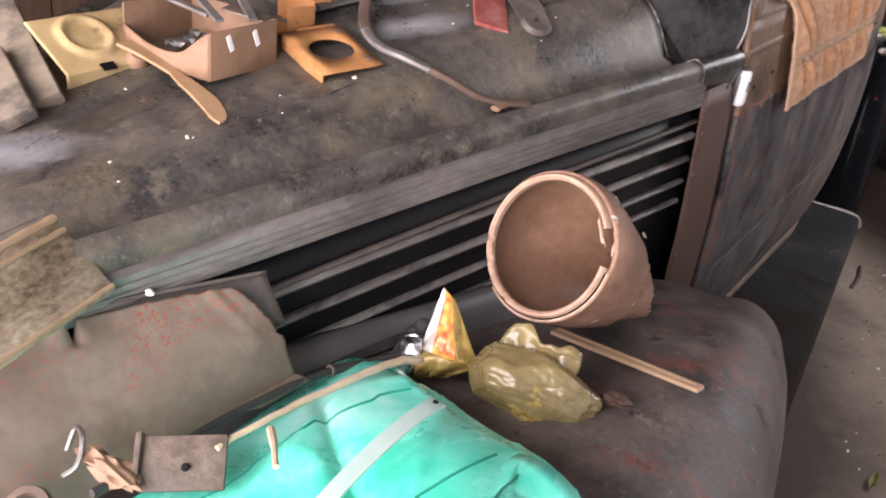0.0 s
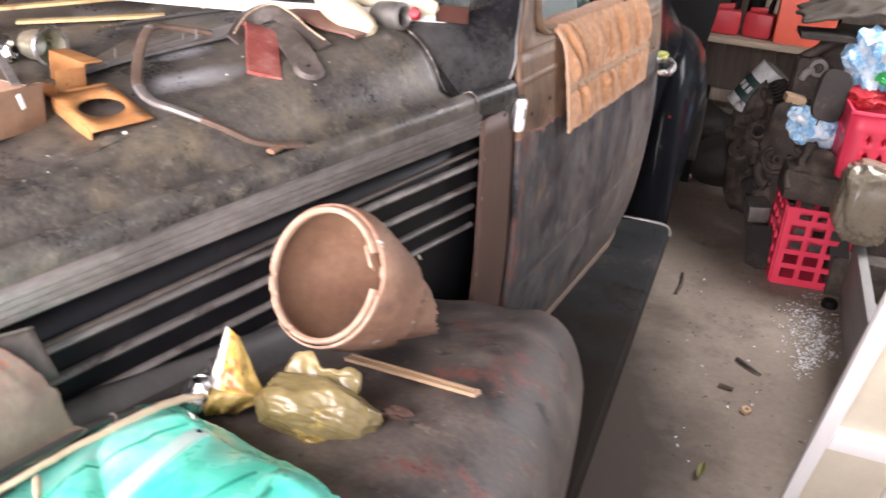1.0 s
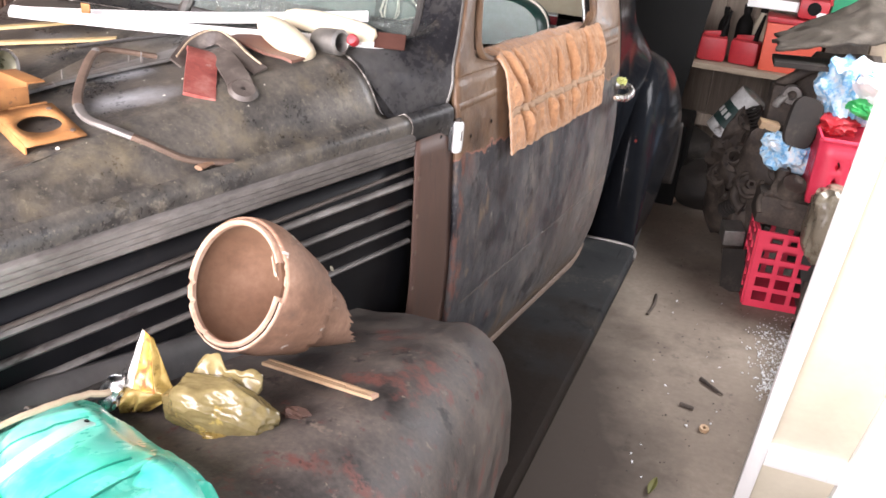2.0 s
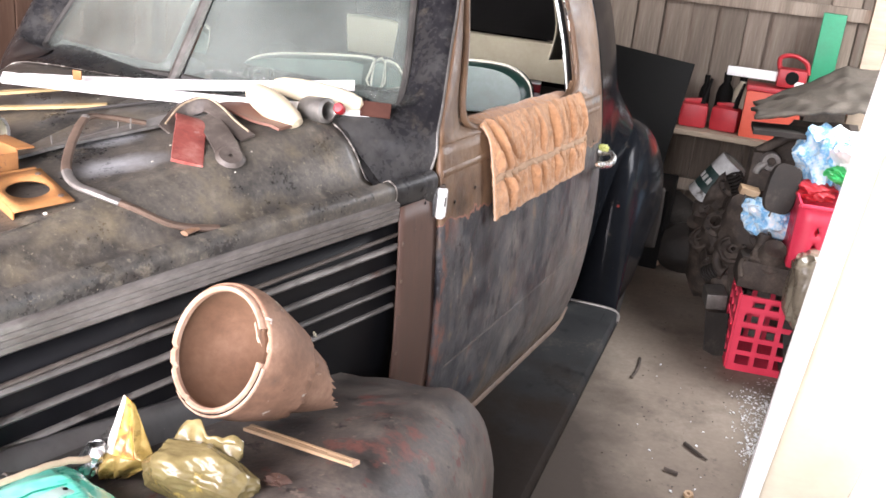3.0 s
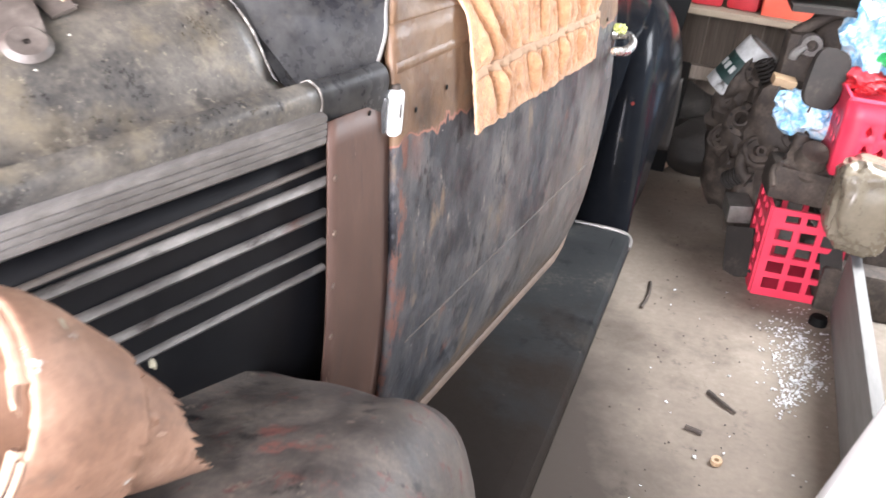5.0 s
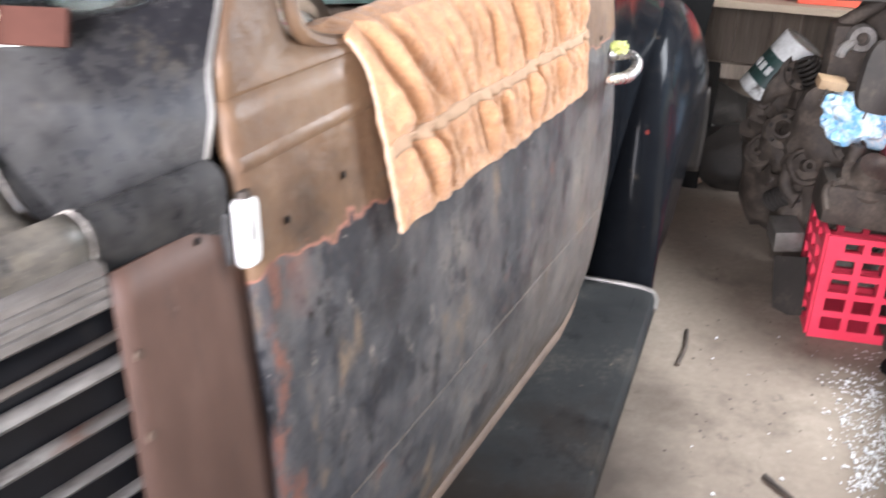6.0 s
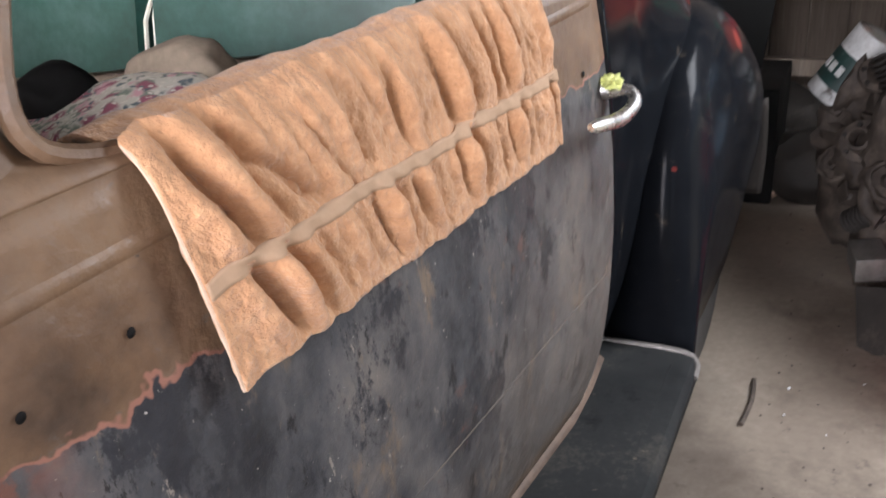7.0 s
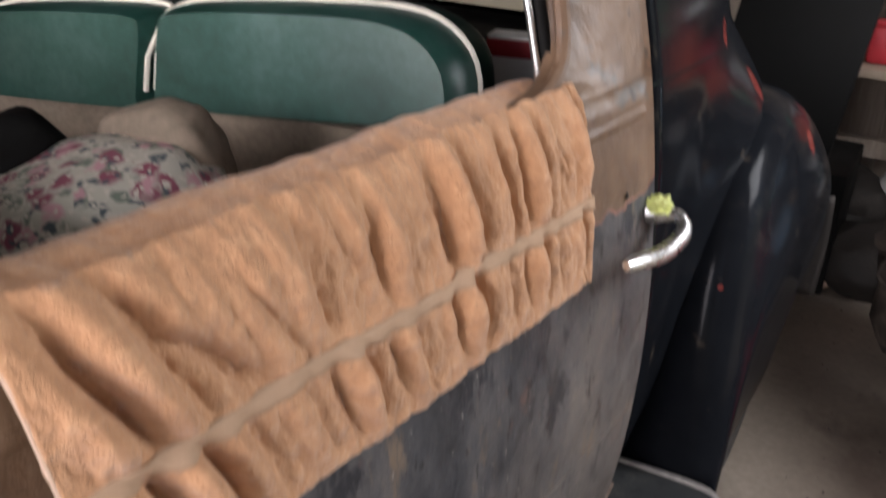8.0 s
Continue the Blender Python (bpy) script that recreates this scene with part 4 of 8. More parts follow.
def door_paint(name, brown_only=False):
    """Grey-black paint, flaked off above a ragged line to gold-brown primer, with red primer along the edge of the flaking."""
    m = bpy.data.materials.new(name)
    m.use_nodes = True
    n, l = m.node_tree.nodes, m.node_tree.links
    b = n["Principled BSDF"]
    tc = n.new("ShaderNodeTexCoord")

    def nz(scale, detail, rough, sx=1, sy=1, sz=1):
        mp = n.new("ShaderNodeMapping")
        mp.inputs["Scale"].default_value = (sx, sy, sz)
        l.new(tc.outputs["Object"], mp.inputs[0])
        t = n.new("ShaderNodeTexNoise")
        t.inputs["Scale"].default_value, t.inputs["Detail"].default_value, t.inputs["Roughness"].default_value = scale, detail, rough
        l.new(mp.outputs[0], t.inputs["Vector"])
        return t.outputs[0]

    def ramp(src, stops):
        r = n.new("ShaderNodeValToRGB")
        el = r.color_ramp.elements
        while len(el) < len(stops):
            el.new(0.5)
        for e, (p, c) in zip(el, stops):
            e.position, e.color = p, (*c, 1)
        l.new(src, r.inputs[0])
        return r.outputs[0]

    def math_(op, a, bb, c=None):
        x = n.new("ShaderNodeMath")
        x.operation = op
        for i, v in enumerate((a, bb, c)):
            if v is None:
                continue
            if isinstance(v, (int, float)):
                x.inputs[i].default_value = v
            else:
                l.new(v, x.inputs[i])
        return x.outputs[0]

    def rng(src, a, bb):
        r = n.new("ShaderNodeMapRange")
        r.inputs[1].default_value, r.inputs[2].default_value = a, bb
        l.new(src, r.inputs[0])
        return r.outputs[0]

    def mixc(f, a, bb):
        x = n.new("ShaderNodeMix")
        x.data_type = "RGBA"
        l.new(f, x.inputs[0])
        for i, v in ((6, a), (7, bb)):
            if isinstance(v, tuple):
                x.inputs[i].default_value = (*v, 1)
            else:
                l.new(v, x.inputs[i])
        return x.outputs[2]

    fine = nz(55, 6, 0.65)
    brown = ramp(nz(5, 7, 0.65), [(0.3, (0.055, 0.034, 0.022)), (0.46, (0.125, 0.073, 0.042)), (0.6, (0.19, 0.117, 0.067)), (0.78, (0.2, 0.15, 0.105))])
    brown = mixc(rng(nz(6, 8, 0.7, 1, 1, 1.6), 0.6, 0.68), brown, (0.1, 0.095, 0.085))
    brown = mixc(rng(nz(26, 6, 0.7), 0.66, 0.7), brown, (0.035, 0.028, 0.022))
    colour = brown
    if not brown_only:
        dark = ramp(nz(5, 9, 0.7, 1, 1, 0.6), [(0.34, (0.018, 0.019, 0.022)), (0.45, (0.05, 0.051, 0.056)), (0.54, (0.092, 0.088, 0.088)), (0.68, (0.165, 0.143, 0.122))])
        dark = mixc(rng(nz(10, 8, 0.72, 1, 1.3, 0.45), 0.56, 0.64), dark, (0.16, 0.12, 0.085))
        dark = mixc(rng(nz(7, 10, 0.78, 1, 1.2, 0.7), 0.53, 0.57), dark, (0.022, 0.023, 0.028))
        dark = mixc(rng(nz(6.3, 8, 0.72, 1.4, 1, 1.1), 0.6, 0.66), dark, (0.115, 0.06, 0.048))
        dark = mixc(rng(nz(17, 9, 0.78, 1, 1.6, 0.6), 0.58, 0.61), dark, (0.012, 0.012, 0.014))
        dark = mixc(rng(nz(26, 8, 0.75, 1, 1.2, 0.5), 0.64, 0.66), dark, (0.24, 0.21, 0.18))
        dark = mixc(rng(nz(120, 3, 0.6), 0.7, 0.73), dark, (0.32, 0.3, 0.27))
        sep = n.new("ShaderNodeSeparateXYZ")
        l.new(tc.outputs["Object"], sep.inputs[0])
        dusty = math_("MULTIPLY_ADD", sep.outputs[1], 1.1, math_("MULTIPLY_ADD", sep.outputs[2], -1.2, math_("MULTIPLY_ADD", nz(6, 8, 0.7, 1, 1, 0.6), 1.6, 0.0)))
        dusty = math_("MULTIPLY", rng(dusty, 0.45, 1.15), 0.55)
        dark = mixc(dusty, dark, (0.14, 0.115, 0.094))
        edge = math_("MULTIPLY_ADD", nz(11, 4, 0.5), 0.1, -0.05)
        level = math_("ADD", math_("MULTIPLY_ADD", sep.outputs[1], 0.04, 1.004), edge)
        d = math_("SUBTRACT", sep.outputs[2], level)
        red = mixc(rng(nz(16, 5, 0.6), 0.42, 0.55), dark, (0.17, 0.068, 0.048))
        front = math_("MULTIPLY", rng(math_("ADD", sep.outputs[1], math_("MULTIPLY_ADD", nz(22, 7, 0.7, 1, 1, 0.6), 0.16, -0.08)), 0.035, 0.022), rng(nz(15, 8, 0.72, 1, 1, 0.5), 0.46, 0.51))
        near = math_("MULTIPLY", rng(d, -0.06, -0.01), rng(math_("ADD", sep.outputs[1], math_("MULTIPLY_ADD", nz(14, 5, 0.6), 0.1, -0.05)), 0.1, 0.03))
        dark = mixc(near, dark, red)
        dark = mixc(rng(d, -0.0032, -0.0018), dark, (0.27, 0.125, 0.09))
        dark = mixc(front, dark, (0.15, 0.072, 0.055))
        colour = mixc(rng(d, 0.0, 0.0015), dark, brown)
        low = rng(math_("ADD", sep.outputs[2], math_("MULTIPLY_ADD", nz(9, 4, 0.6), 0.1, -0.05)), 0.47, 0.43)
        colour = mixc(low, colour, (0.13, 0.085, 0.05))
    l.new(colour, b.inputs["Base Color"])
    r = n.new("ShaderNodeMapRange")
    r.inputs[1].default_value, r.inputs[2].default_value, r.inputs[3].default_value, r.inputs[4].default_value = 0.3, 0.7, 0.28, 0.66
    l.new(nz(8, 6, 0.6), r.inputs[0])
    l.new(r.outputs[0], b.inputs["Roughness"])
    bp = n.new("ShaderNodeBump")
    bp.inputs["Strength"].default_value, bp.inputs["Distance"].default_value = 0.3, 0.01
    l.new(fine, bp.inputs["Height"])
    dent = n.new("ShaderNodeBump")
    dent.inputs["Strength"].default_value, dent.inputs["Distance"].default_value = 0.5, 0.03
    l.new(nz(9, 3, 0.5, 1, 1, 0.6), dent.inputs["Height"])
    l.new(bp.outputs[0], dent.inputs["Normal"])
    l.new(dent.outputs[0], b.inputs["Normal"])
    return m


M_door = door_paint("flaked_door_paint")
M_doorbrown = door_paint("gold_brown_primer", True)
M_doorcrease = mat("tan_crease", [(0.35, (0.03, 0.027, 0.025)), (0.6, (0.11, 0.085, 0.06))], 12, 60, (0.5, 0.8), 0, 0.05)


def primer_patches(name, spots):
    """Gloss black paint rubbed through to red primer in a few known places."""
    m = M_gloss.copy()
    m.name = name
    n, l = m.node_tree.nodes, m.node_tree.links
    b = n["Principled BSDF"]
    b.inputs["Specular IOR Level"].default_value = 0.04
    tc, ns = n.new("ShaderNodeTexCoord"), n.new("ShaderNodeTexNoise")
    ns.inputs["Scale"].default_value, ns.inputs["Detail"].default_value = 16, 6
    l.new(tc.outputs["Object"], ns.inputs["Vector"])
    out = b.inputs["Base Color"].links[0].from_socket
    for place, r in spots:
        d = n.new("ShaderNodeVectorMath")
        d.operation = "DISTANCE"
        d.inputs[1].default_value = place
        l.new(tc.outputs["Object"], d.inputs[0])
        a = n.new("ShaderNodeMath")
        a.operation = "MULTIPLY_ADD"
        a.inputs[1].default_value = r * 1.6
        l.new(ns.outputs[0], a.inputs[0])
        l.new(d.outputs["Value"], a.inputs[2])
        mr = n.new("ShaderNodeMapRange")
        mr.inputs[1].default_value, mr.inputs[2].default_value = r * 1.9, r * 1.6
        l.new(a.outputs[0], mr.inputs[0])
        mx = n.new("ShaderNodeMix")
        mx.data_type = "RGBA"
        l.new(mr.outputs[0], mx.inputs[0])
        l.new(out, mx.inputs[6])
        mx.inputs[7].default_value = (0.13, 0.026, 0.022, 1)
        out = mx.outputs[2]
    l.new(out, b.inputs["Base Color"])
    return m


M_quarter = primer_patches("black_paint_red_primer", (((0.14, 1.62, 1.01), 0.036), ((0.1, 1.5, 1.12), 0.024)))
M_rearwing = primer_patches("wing_paint_red_primer", (((0.245, 1.72, 0.9), 0.025), ((0.197, 1.326, 0.75), 0.0045)))

# Dirt towards the board's front, darkened further for the wing's shade there.
M_board = M_rubber.copy()
M_board.name = "running_board_dirt"
_n, _l = M_board.node_tree.nodes, M_board.node_tree.links
_c, _s, _z = _n.new("ShaderNodeTexCoord"), _n.new("ShaderNodeSeparateXYZ"), _n.new("ShaderNodeTexNoise")
_z.inputs["Scale"].default_value, _z.inputs["Detail"].default_value, _z.inputs["Roughness"].default_value = 4, 8, 0.65
_l.new(_c.outputs["Object"], _s.inputs[0])
_l.new(_c.outputs["Object"], _z.inputs["Vector"])
_a, _r, _x = _n.new("ShaderNodeMath"), _n.new("ShaderNodeMapRange"), _n.new("ShaderNodeMix")
_a.operation, _a.inputs[1].default_value, _x.data_type = "MULTIPLY_ADD", 1.6, "RGBA"
_l.new(_z.outputs[0], _a.inputs[0])
_l.new(_s.outputs[1], _a.inputs[2])
_r.inputs[1].default_value, _r.inputs[2].default_value = 1.55, 1.15
_l.new(_a.outputs[0], _r.inputs[0])
_l.new(_r.outputs[0], _x.inputs[0])
_p = _n["Principled BSDF"]
_l.new(_p.inputs["Base Color"].links[0].from_socket, _x.inputs[6])
_x.inputs[7].default_value = (0.018, 0.0135, 0.0105, 1)
_l.new(_x.outputs[2], _p.inputs["Base Color"])

def pale_patches(m, spots):
    """Pale blue-grey patches in a few known places."""
    n, l = m.node_tree.nodes, m.node_tree.links
    b = n["Principled BSDF"]
    tc, ns = n.new("ShaderNodeTexCoord"), n.new("ShaderNodeTexNoise")
    ns.inputs["Scale"].default_value, ns.inputs["Detail"].default_value, ns.inputs["Roughness"].default_value = 11, 8, 0.7
    l.new(tc.outputs["Object"], ns.inputs["Vector"])
    out = b.inputs["Base Color"].links[0].from_socket
    for place, r, long in spots:
        mp, d, a, mr, mx = n.new("ShaderNodeMapping"), n.new("ShaderNodeVectorMath"), n.new("ShaderNodeMath"), n.new("ShaderNodeMapRange"), n.new("ShaderNodeMix")
        mp.vector_type = "TEXTURE"
        mp.inputs["Location"].default_value, mp.inputs["Rotation"].default_value, mp.inputs["Scale"].default_value = place, (0, 0, radians(55)), (long, 1, 1)
        l.new(tc.outputs["Object"], mp.inputs[0])
        d.operation = "LENGTH"
        l.new(mp.outputs[0], d.inputs[0])
        a.operation, a.inputs[1].default_value = "MULTIPLY_ADD", r * 2.2
        l.new(ns.outputs[0], a.inputs[0])
        l.new(d.outputs["Value"], a.inputs[2])
        mr.inputs[1].default_value, mr.inputs[2].default_value, mr.inputs[4].default_value = r * 2.3, r * 1.1, 0.85
        l.new(a.outputs[0], mr.inputs[0])
        mx.data_type = "RGBA"
        l.new(mr.outputs[0], mx.inputs[0])
        l.new(out, mx.inputs[6])
        mx.inputs[7].default_value = (0.34, 0.35, 0.36, 1)
        out = mx.outputs[2]
    l.new(out, b.inputs["Base Color"])


pale_patches(M_bonnet, (((-0.37, -0.5, 1.16), 0.035, 2.2), ((-0.56, -1.06, 1.073), 0.045, 1.8), ((-0.45, -0.42, 1.17), 0.03, 2.0)))

car_bonnet()
car_side_panel()
car_cowl()
car_screen()
car_door()
fender_front()
running_board()
fender_rear()
seat_and_cabin()


def wheel(x, y, flip):
    bm = bmesh.new()
    lathe(bm, [(0.2, -0.06), (0.3, -0.07), (0.335, -0.05), (0.345, 0), (0.335, 0.05), (0.3, 0.07), (0.2, 0.06)], 36, pose(x, y, 0.345, 0, 90, 0))
    w = part("wheel", bm, M_darkrubber, car, "black tyred wheel under the wing")
    bm = bmesh.new()
    lathe(bm, [(0.0, 0.04), (0.06, 0.045), (0.14, 0.02), (0.2, 0.055), (0.215, 0.06)], 30, pose(x, y, 0.345, 0, 90 if not flip else -90, 0))
    part("rim", bm, M_gloss, w)


for wx, fl in ((0.14, False), (2 * CX - 0.14, True)):
    wheel(wx, -1.05, fl)
    wheel(wx - (0.02 if not fl else -0.02), 1.85, fl)


# ---- towel over the door ----
def towel():
    y0, y1 = 0.19, 0.81
    t = thing("towel", "apricot terry towel hung over the open door window sill", "towel", pose(0, 0, 0))
    rnd = random.Random(5)
    waves = [(rnd.uniform(62, 150), rnd.uniform(0, 6.28), rnd.uniform(0.4, 1)) for _ in range(7)]

    def fp(u, v):
        # v: 0 inner hem, 0.3 on the sill, 1 outer hem
        y = y0 + (y1 - y0) * u
        hang = max(0, (v - 0.32) / 0.68)
        drift = y - (0.1 * (1 - u) ** 2 + 0.02) * hang + (0.013 if v > 0.69 else 0)
        lower = v > 0.69
        wide = 1 + 0.7 * u
        n1 = noise.noise(Vector((drift * 21 * wide, hang * 2.2, 3.0 if lower else 8.0)))
        n2 = noise.noise(Vector((drift * 44 * wide + 5, hang * 3.5, 11.0 if lower else 1.0)))
        n3 = noise.noise(Vector((y * 7, hang * 5, 6)))
        swing = sum(a * math.sin(f * drift * (1 + 0.25 * u) + p + (1.3 if lower else 0)) for f, p, a in waves) / 2.4
        ripple = (0.25 * n1 + 0.15 * n2 + 0.15 * n3 + 1.15 * swing) if lower else (0.5 * n1 + 0.2 * n2 + 0.5 * n3 + 0.8 * swing)
        span = (v - 0.69) / 0.31 if lower else min(1, hang / 0.5)
        env = (0.06 + 0.94 * math.sin(math.pi * min(1, 0.25 + 0.75 * span)) ** 1.1) if lower else (0.22 + 0.78 * math.sin(math.pi * min(1, span * 0.85)))
        if not lower:
            for y_at, lean, deep, wide_at in ((0.3, 0.16, 1.5, 0.014), (0.43, 0.06, 1.3, 0.011), (0.36, 0.1, 0.8, 0.008), (0.56, 0.05, 1.1, 0.012), (0.66, 0.03, 0.9, 0.009)):
                ripple -= deep * math.exp(-((y - y_at - lean * (hang - 0.25)) / wide_at) ** 2) * min(1, hang / 0.12)
        fold = (0.0095 if lower else 0.0125) * ripple * env * min(1, 0.1 + u / 0.05, 0.1 + (1 - u) / 0.03)
        near_band = min(1, abs(v - 0.69) / 0.07)
        fold *= 0.12 + 0.88 * near_band
        z_top = 1.178 + 0.006 * noise.noise(Vector((y * 9, 0, 0))) + 0.003 * noise.noise(Vector((y * 30, 0, 4)))
        if v < 0.32:
            k = v / 0.32
            flat = max(0, (0.66 - k) / 0.66)
            x = side_x(y, 1.19) - 0.115 + 0.105 * k - 0.04 * flat
            z = z_top - 0.008 + 0.034 * (1 - k) * (1 - flat) - 0.2 * flat ** 2
            return Vector((x, y + 0.02 * k, z + 0.0015 * ripple * k))
        b = 0.018 - 0.004 * u
        z = z_top - (0.205 - 0.004 * u) * hang + (0.012 * math.cos(min(1, hang * 6) * math.pi / 2))
        x = side_x(y, z) + b * math.sin(min(1, hang * 5) * math.pi / 2) + 0.004 + max(fold, -0.8 * b) + 0.008 * hang * (1 - u)
        yy = y + 0.02 * hang * (1 - u)
        return Vector((x, yy, z))

    bm = bmesh.new()
    grid(bm, fp, 300, 130)
    for v in bm.verts:
        tuft = Vector((v.co.x * 90, v.co.y * 170 + v.co.z * 40, v.co.z * 75))
        v.co += Vector((1, 0, 0.25)) * (0.0021 * noise.noise(tuft) + 0.0012 * noise.noise(v.co * 75))
    part("cloth", bm, M_towel, t, "", 0.007, 80)
    bm = bmesh.new()
    grid(bm, lambda u, v: fp(u, 0.668 + 0.05 * v) + Vector((0.0045, 0, 0.001)), 230, 5)
    part("woven_band", bm, M_towelband, t, "smooth woven band across the towel", 0.002, 80)
    bm = bmesh.new()
    tube(bm, [fp(0.0, 0.3 + 0.7 * i / 40) for i in range(41)], 0.002, 6)
    part("hem", bm, mat("peach_hem", [(0.3, (0.5, 0.34, 0.23)), (0.7, (0.66, 0.5, 0.38))], 40, 160, (0.8, 0.95), 0, 0.1), t, "pale stitched hem")


towel()


# ---- clay pipe on the wing ----
def clay_pipe():
    c, e = Vector((-0.045, -0.705, 1.0)), Vector((0.014, -0.53, 0.918))
    axis = (e - c).normalized()
    m = Matrix.Translation(c) @ axis.to_track_quat("Z", "Y").to_matrix().to_4x4()
    t = thing("clay_pipe", "broken terracotta drain pipe with a chipped pale rim", "pipe", m)
    R, T = 0.089, 0.0068
    n = 96
    rnd = random.Random(2)
    turn = m.to_3x3()
    right, up = Vector((0.95, 0.31, 0)), Vector((-0.1, 0.3, 0.95)).normalized()

    def clock(a):
        """Degrees round the mouth, from its outer side upwards."""
        o = turn @ Vector((math.cos(a), math.sin(a), 0))
        return math.degrees(math.atan2(o.dot(up), o.dot(right)))

    def gone(a):
        return -4 < clock(a) + 5 * noise.noise(Vector((9 * a, 0, 5))) < 30

    zs = [0.004, 0.012, 0.025, 0.04, 0.06, 0.08, 0.1, 0.115, 0.13, 0.15, 0.17, 0.19, 0.21, 0.23, 0.25]

    def outer(z):
        return R + 0.004 * math.exp(-((z - 0.03) / 0.03) ** 2) - 0.4 * max(0, z - 0.05) ** 1.2

    def barrel(z):
        return outer(z) - 0.007 * min(1, max(0, (z - 0.085) / 0.02))

    sag = turn.inverted() @ Vector((0.12, 0.0, -0.2))

    def ragged(a, base, amp):
        c = Vector((math.cos(a), math.sin(a), 0))
        return base + amp * (1.6 * noise.noise(c * 2.4) + 0.9 * noise.noise(c * 7) + (0.8 if noise.noise(c * 13) > 0.15 else -0.3))

    def tubular(radius, z0, z1, scored=0.0):
        b2, rows = bmesh.new(), []
        for z in zs:
            ring = []
            for i in range(n):
                a = 2 * math.pi * i / n
                zz = max(min(z, z1(a)), z0(a))
                r = radius(zz) * (1 + scored * noise.noise(Vector((4 * math.cos(a), 4 * math.sin(a), 22 * zz))))
                lean = sag * max(0, zz - 0.03)
                ring.append(b2.verts.new((r * math.cos(a) + lean.x, r * math.sin(a) + lean.y, zz)))
            rows.append(ring)
        for a, b in zip(rows, rows[1:]):
            for i in range(n):
                b2.faces.new((a[i], a[(i + 1) % n], b[(i + 1) % n], b[i]))
        bmesh.ops.remove_doubles(b2, verts=b2.verts, dist=0.0003)
        return b2

    tail = lambda a: ragged(a, 0.212 - 0.05 * math.sin(a), 0.013)
    mouth = lambda a: 0.006 + 0.003 * noise.noise(Vector((8 * a, 2, 0))) if gone(a) else 0.004
    part("pipe_body", tubular(barrel, mouth, tail, 0.01), M_clay, t, "", 0.0012)
    # Inner wall coloured darker brown to give the bore its shade.
    part("bore", tubular(lambda z: barrel(z) - T, mouth, tail), M_claybrown, t, "brown inner wall of the pipe with shade in its colour")
    # outer socket, broken off part way down
    part("socket", tubular(lambda z: outer(z) + 0.0005, lambda a: mouth(a) + 0.001, lambda a: ragged(a, 0.118, 0.006), 0.006), M_clay, t, "thicker broken socket of the pipe", 0.004)
    bm = bmesh.new()
    rows = []
    for r, z in ((R - T - 0.001, 0.006), (R - T - 0.001, -0.001), (R - T + 0.002, -0.0045), (R - 0.002, -0.0045), (R + 0.0005, -0.001), (R + 0.0005, 0.006)):
        ring = []
        for i in range(n):
            a = 2 * math.pi * i / n
            chip = 0.005 * (noise.noise(Vector((a * 15, 1, 1))) > 0.46)
            ring.append(bm.verts.new((r * math.cos(a), r * math.sin(a), z + chip * (z < 0))))
        rows.append(ring)
    for a, b in zip(rows, rows[1:]):
        for i in range(n):
            if not gone(2 * math.pi * (i + 0.5) / n):
                bm.faces.new((a[i], a[(i + 1) % n], b[(i + 1) % n], b[i]))
    bmesh.ops.delete(bm, geom=[v for v in bm.verts if not v.link_faces], context="VERTS")
    part("rim", bm, M_clayrim, t, "pale worn pipe rim")
    # cracked-off lip round the lower half, standing clear of the rim
    arc = [a for a in (2 * math.pi * i / n for i in range(-n, n)) if -130 < clock(a) < -8]
    lo = max((a for a in arc if clock(a) < -120), key=lambda a: -abs(a - arc[0]), default=arc[0])
    steps = [lo + (k - 45) * 2 * math.pi / n for k in range(91)]
    steps = [a for a in steps if -130 < clock(a) < -8 and abs(a - lo) < 2.6]
    for nm, r, z, w, mt in (("crack", R + 0.0014, 0.0005, 0.0011, M_black), ("lip", R + 0.0036, 0.003, 0.0026, M_clayrim)):
        bm = bmesh.new()
        tube(bm, [(r * math.cos(a), r * math.sin(a), z + 0.001 * noise.noise(Vector((9 * a, 0, 0)))) for a in steps], w, 6)
        part(nm, bm, mt, t)
    # splinter left at the broken stretch, and shards at the tail
    side = [2 * math.pi * i / n for i in range(n)]
    for deg, z, r, size, mt in ((31, 0.002, R - 0.012, (0.003, 0.02, 0.004), M_clayrim), (12, 0.014, R - 0.002, (0.003, 0.011, 0.006), M_clayrim), (4, 0.018, R + 0.001, (0.003, 0.006, 0.009), M_cream2), (6, 0.12, outer(0.12), (0.004, 0.008, 0.014), M_clay), (-14, 0.135, outer(0.13) - 0.003, (0.003, 0.005, 0.016), M_clayrim), (-30, 0.15, outer(0.15), (0.004, 0.009, 0.01), M_clay)):
        a = min(side, key=lambda q: abs(clock(q) - deg))
        bm = bmesh.new()
        lump(bm, size, deg + 60, Matrix.Translation((r * math.cos(a), r * math.sin(a), z)) @ Euler((0, 0, a)).to_matrix().to_4x4(), 0.6, 2, 2.5)
        part("shard", bm, mt, t)
    made = k = 0
    while made < 9:
        k += 1
        a, z = rnd.uniform(0, 2 * math.pi), rnd.uniform(0.02, 0.14)
        out = m.to_3x3() @ Vector((math.cos(a), math.sin(a), 0))
        if out.dot(Vector((0.72, -0.25, 0.64))) < 0.72:
            continue
        made += 1
        bm = bmesh.new()
        r = outer(z)
        s = rnd.uniform(0.001, 0.0036)
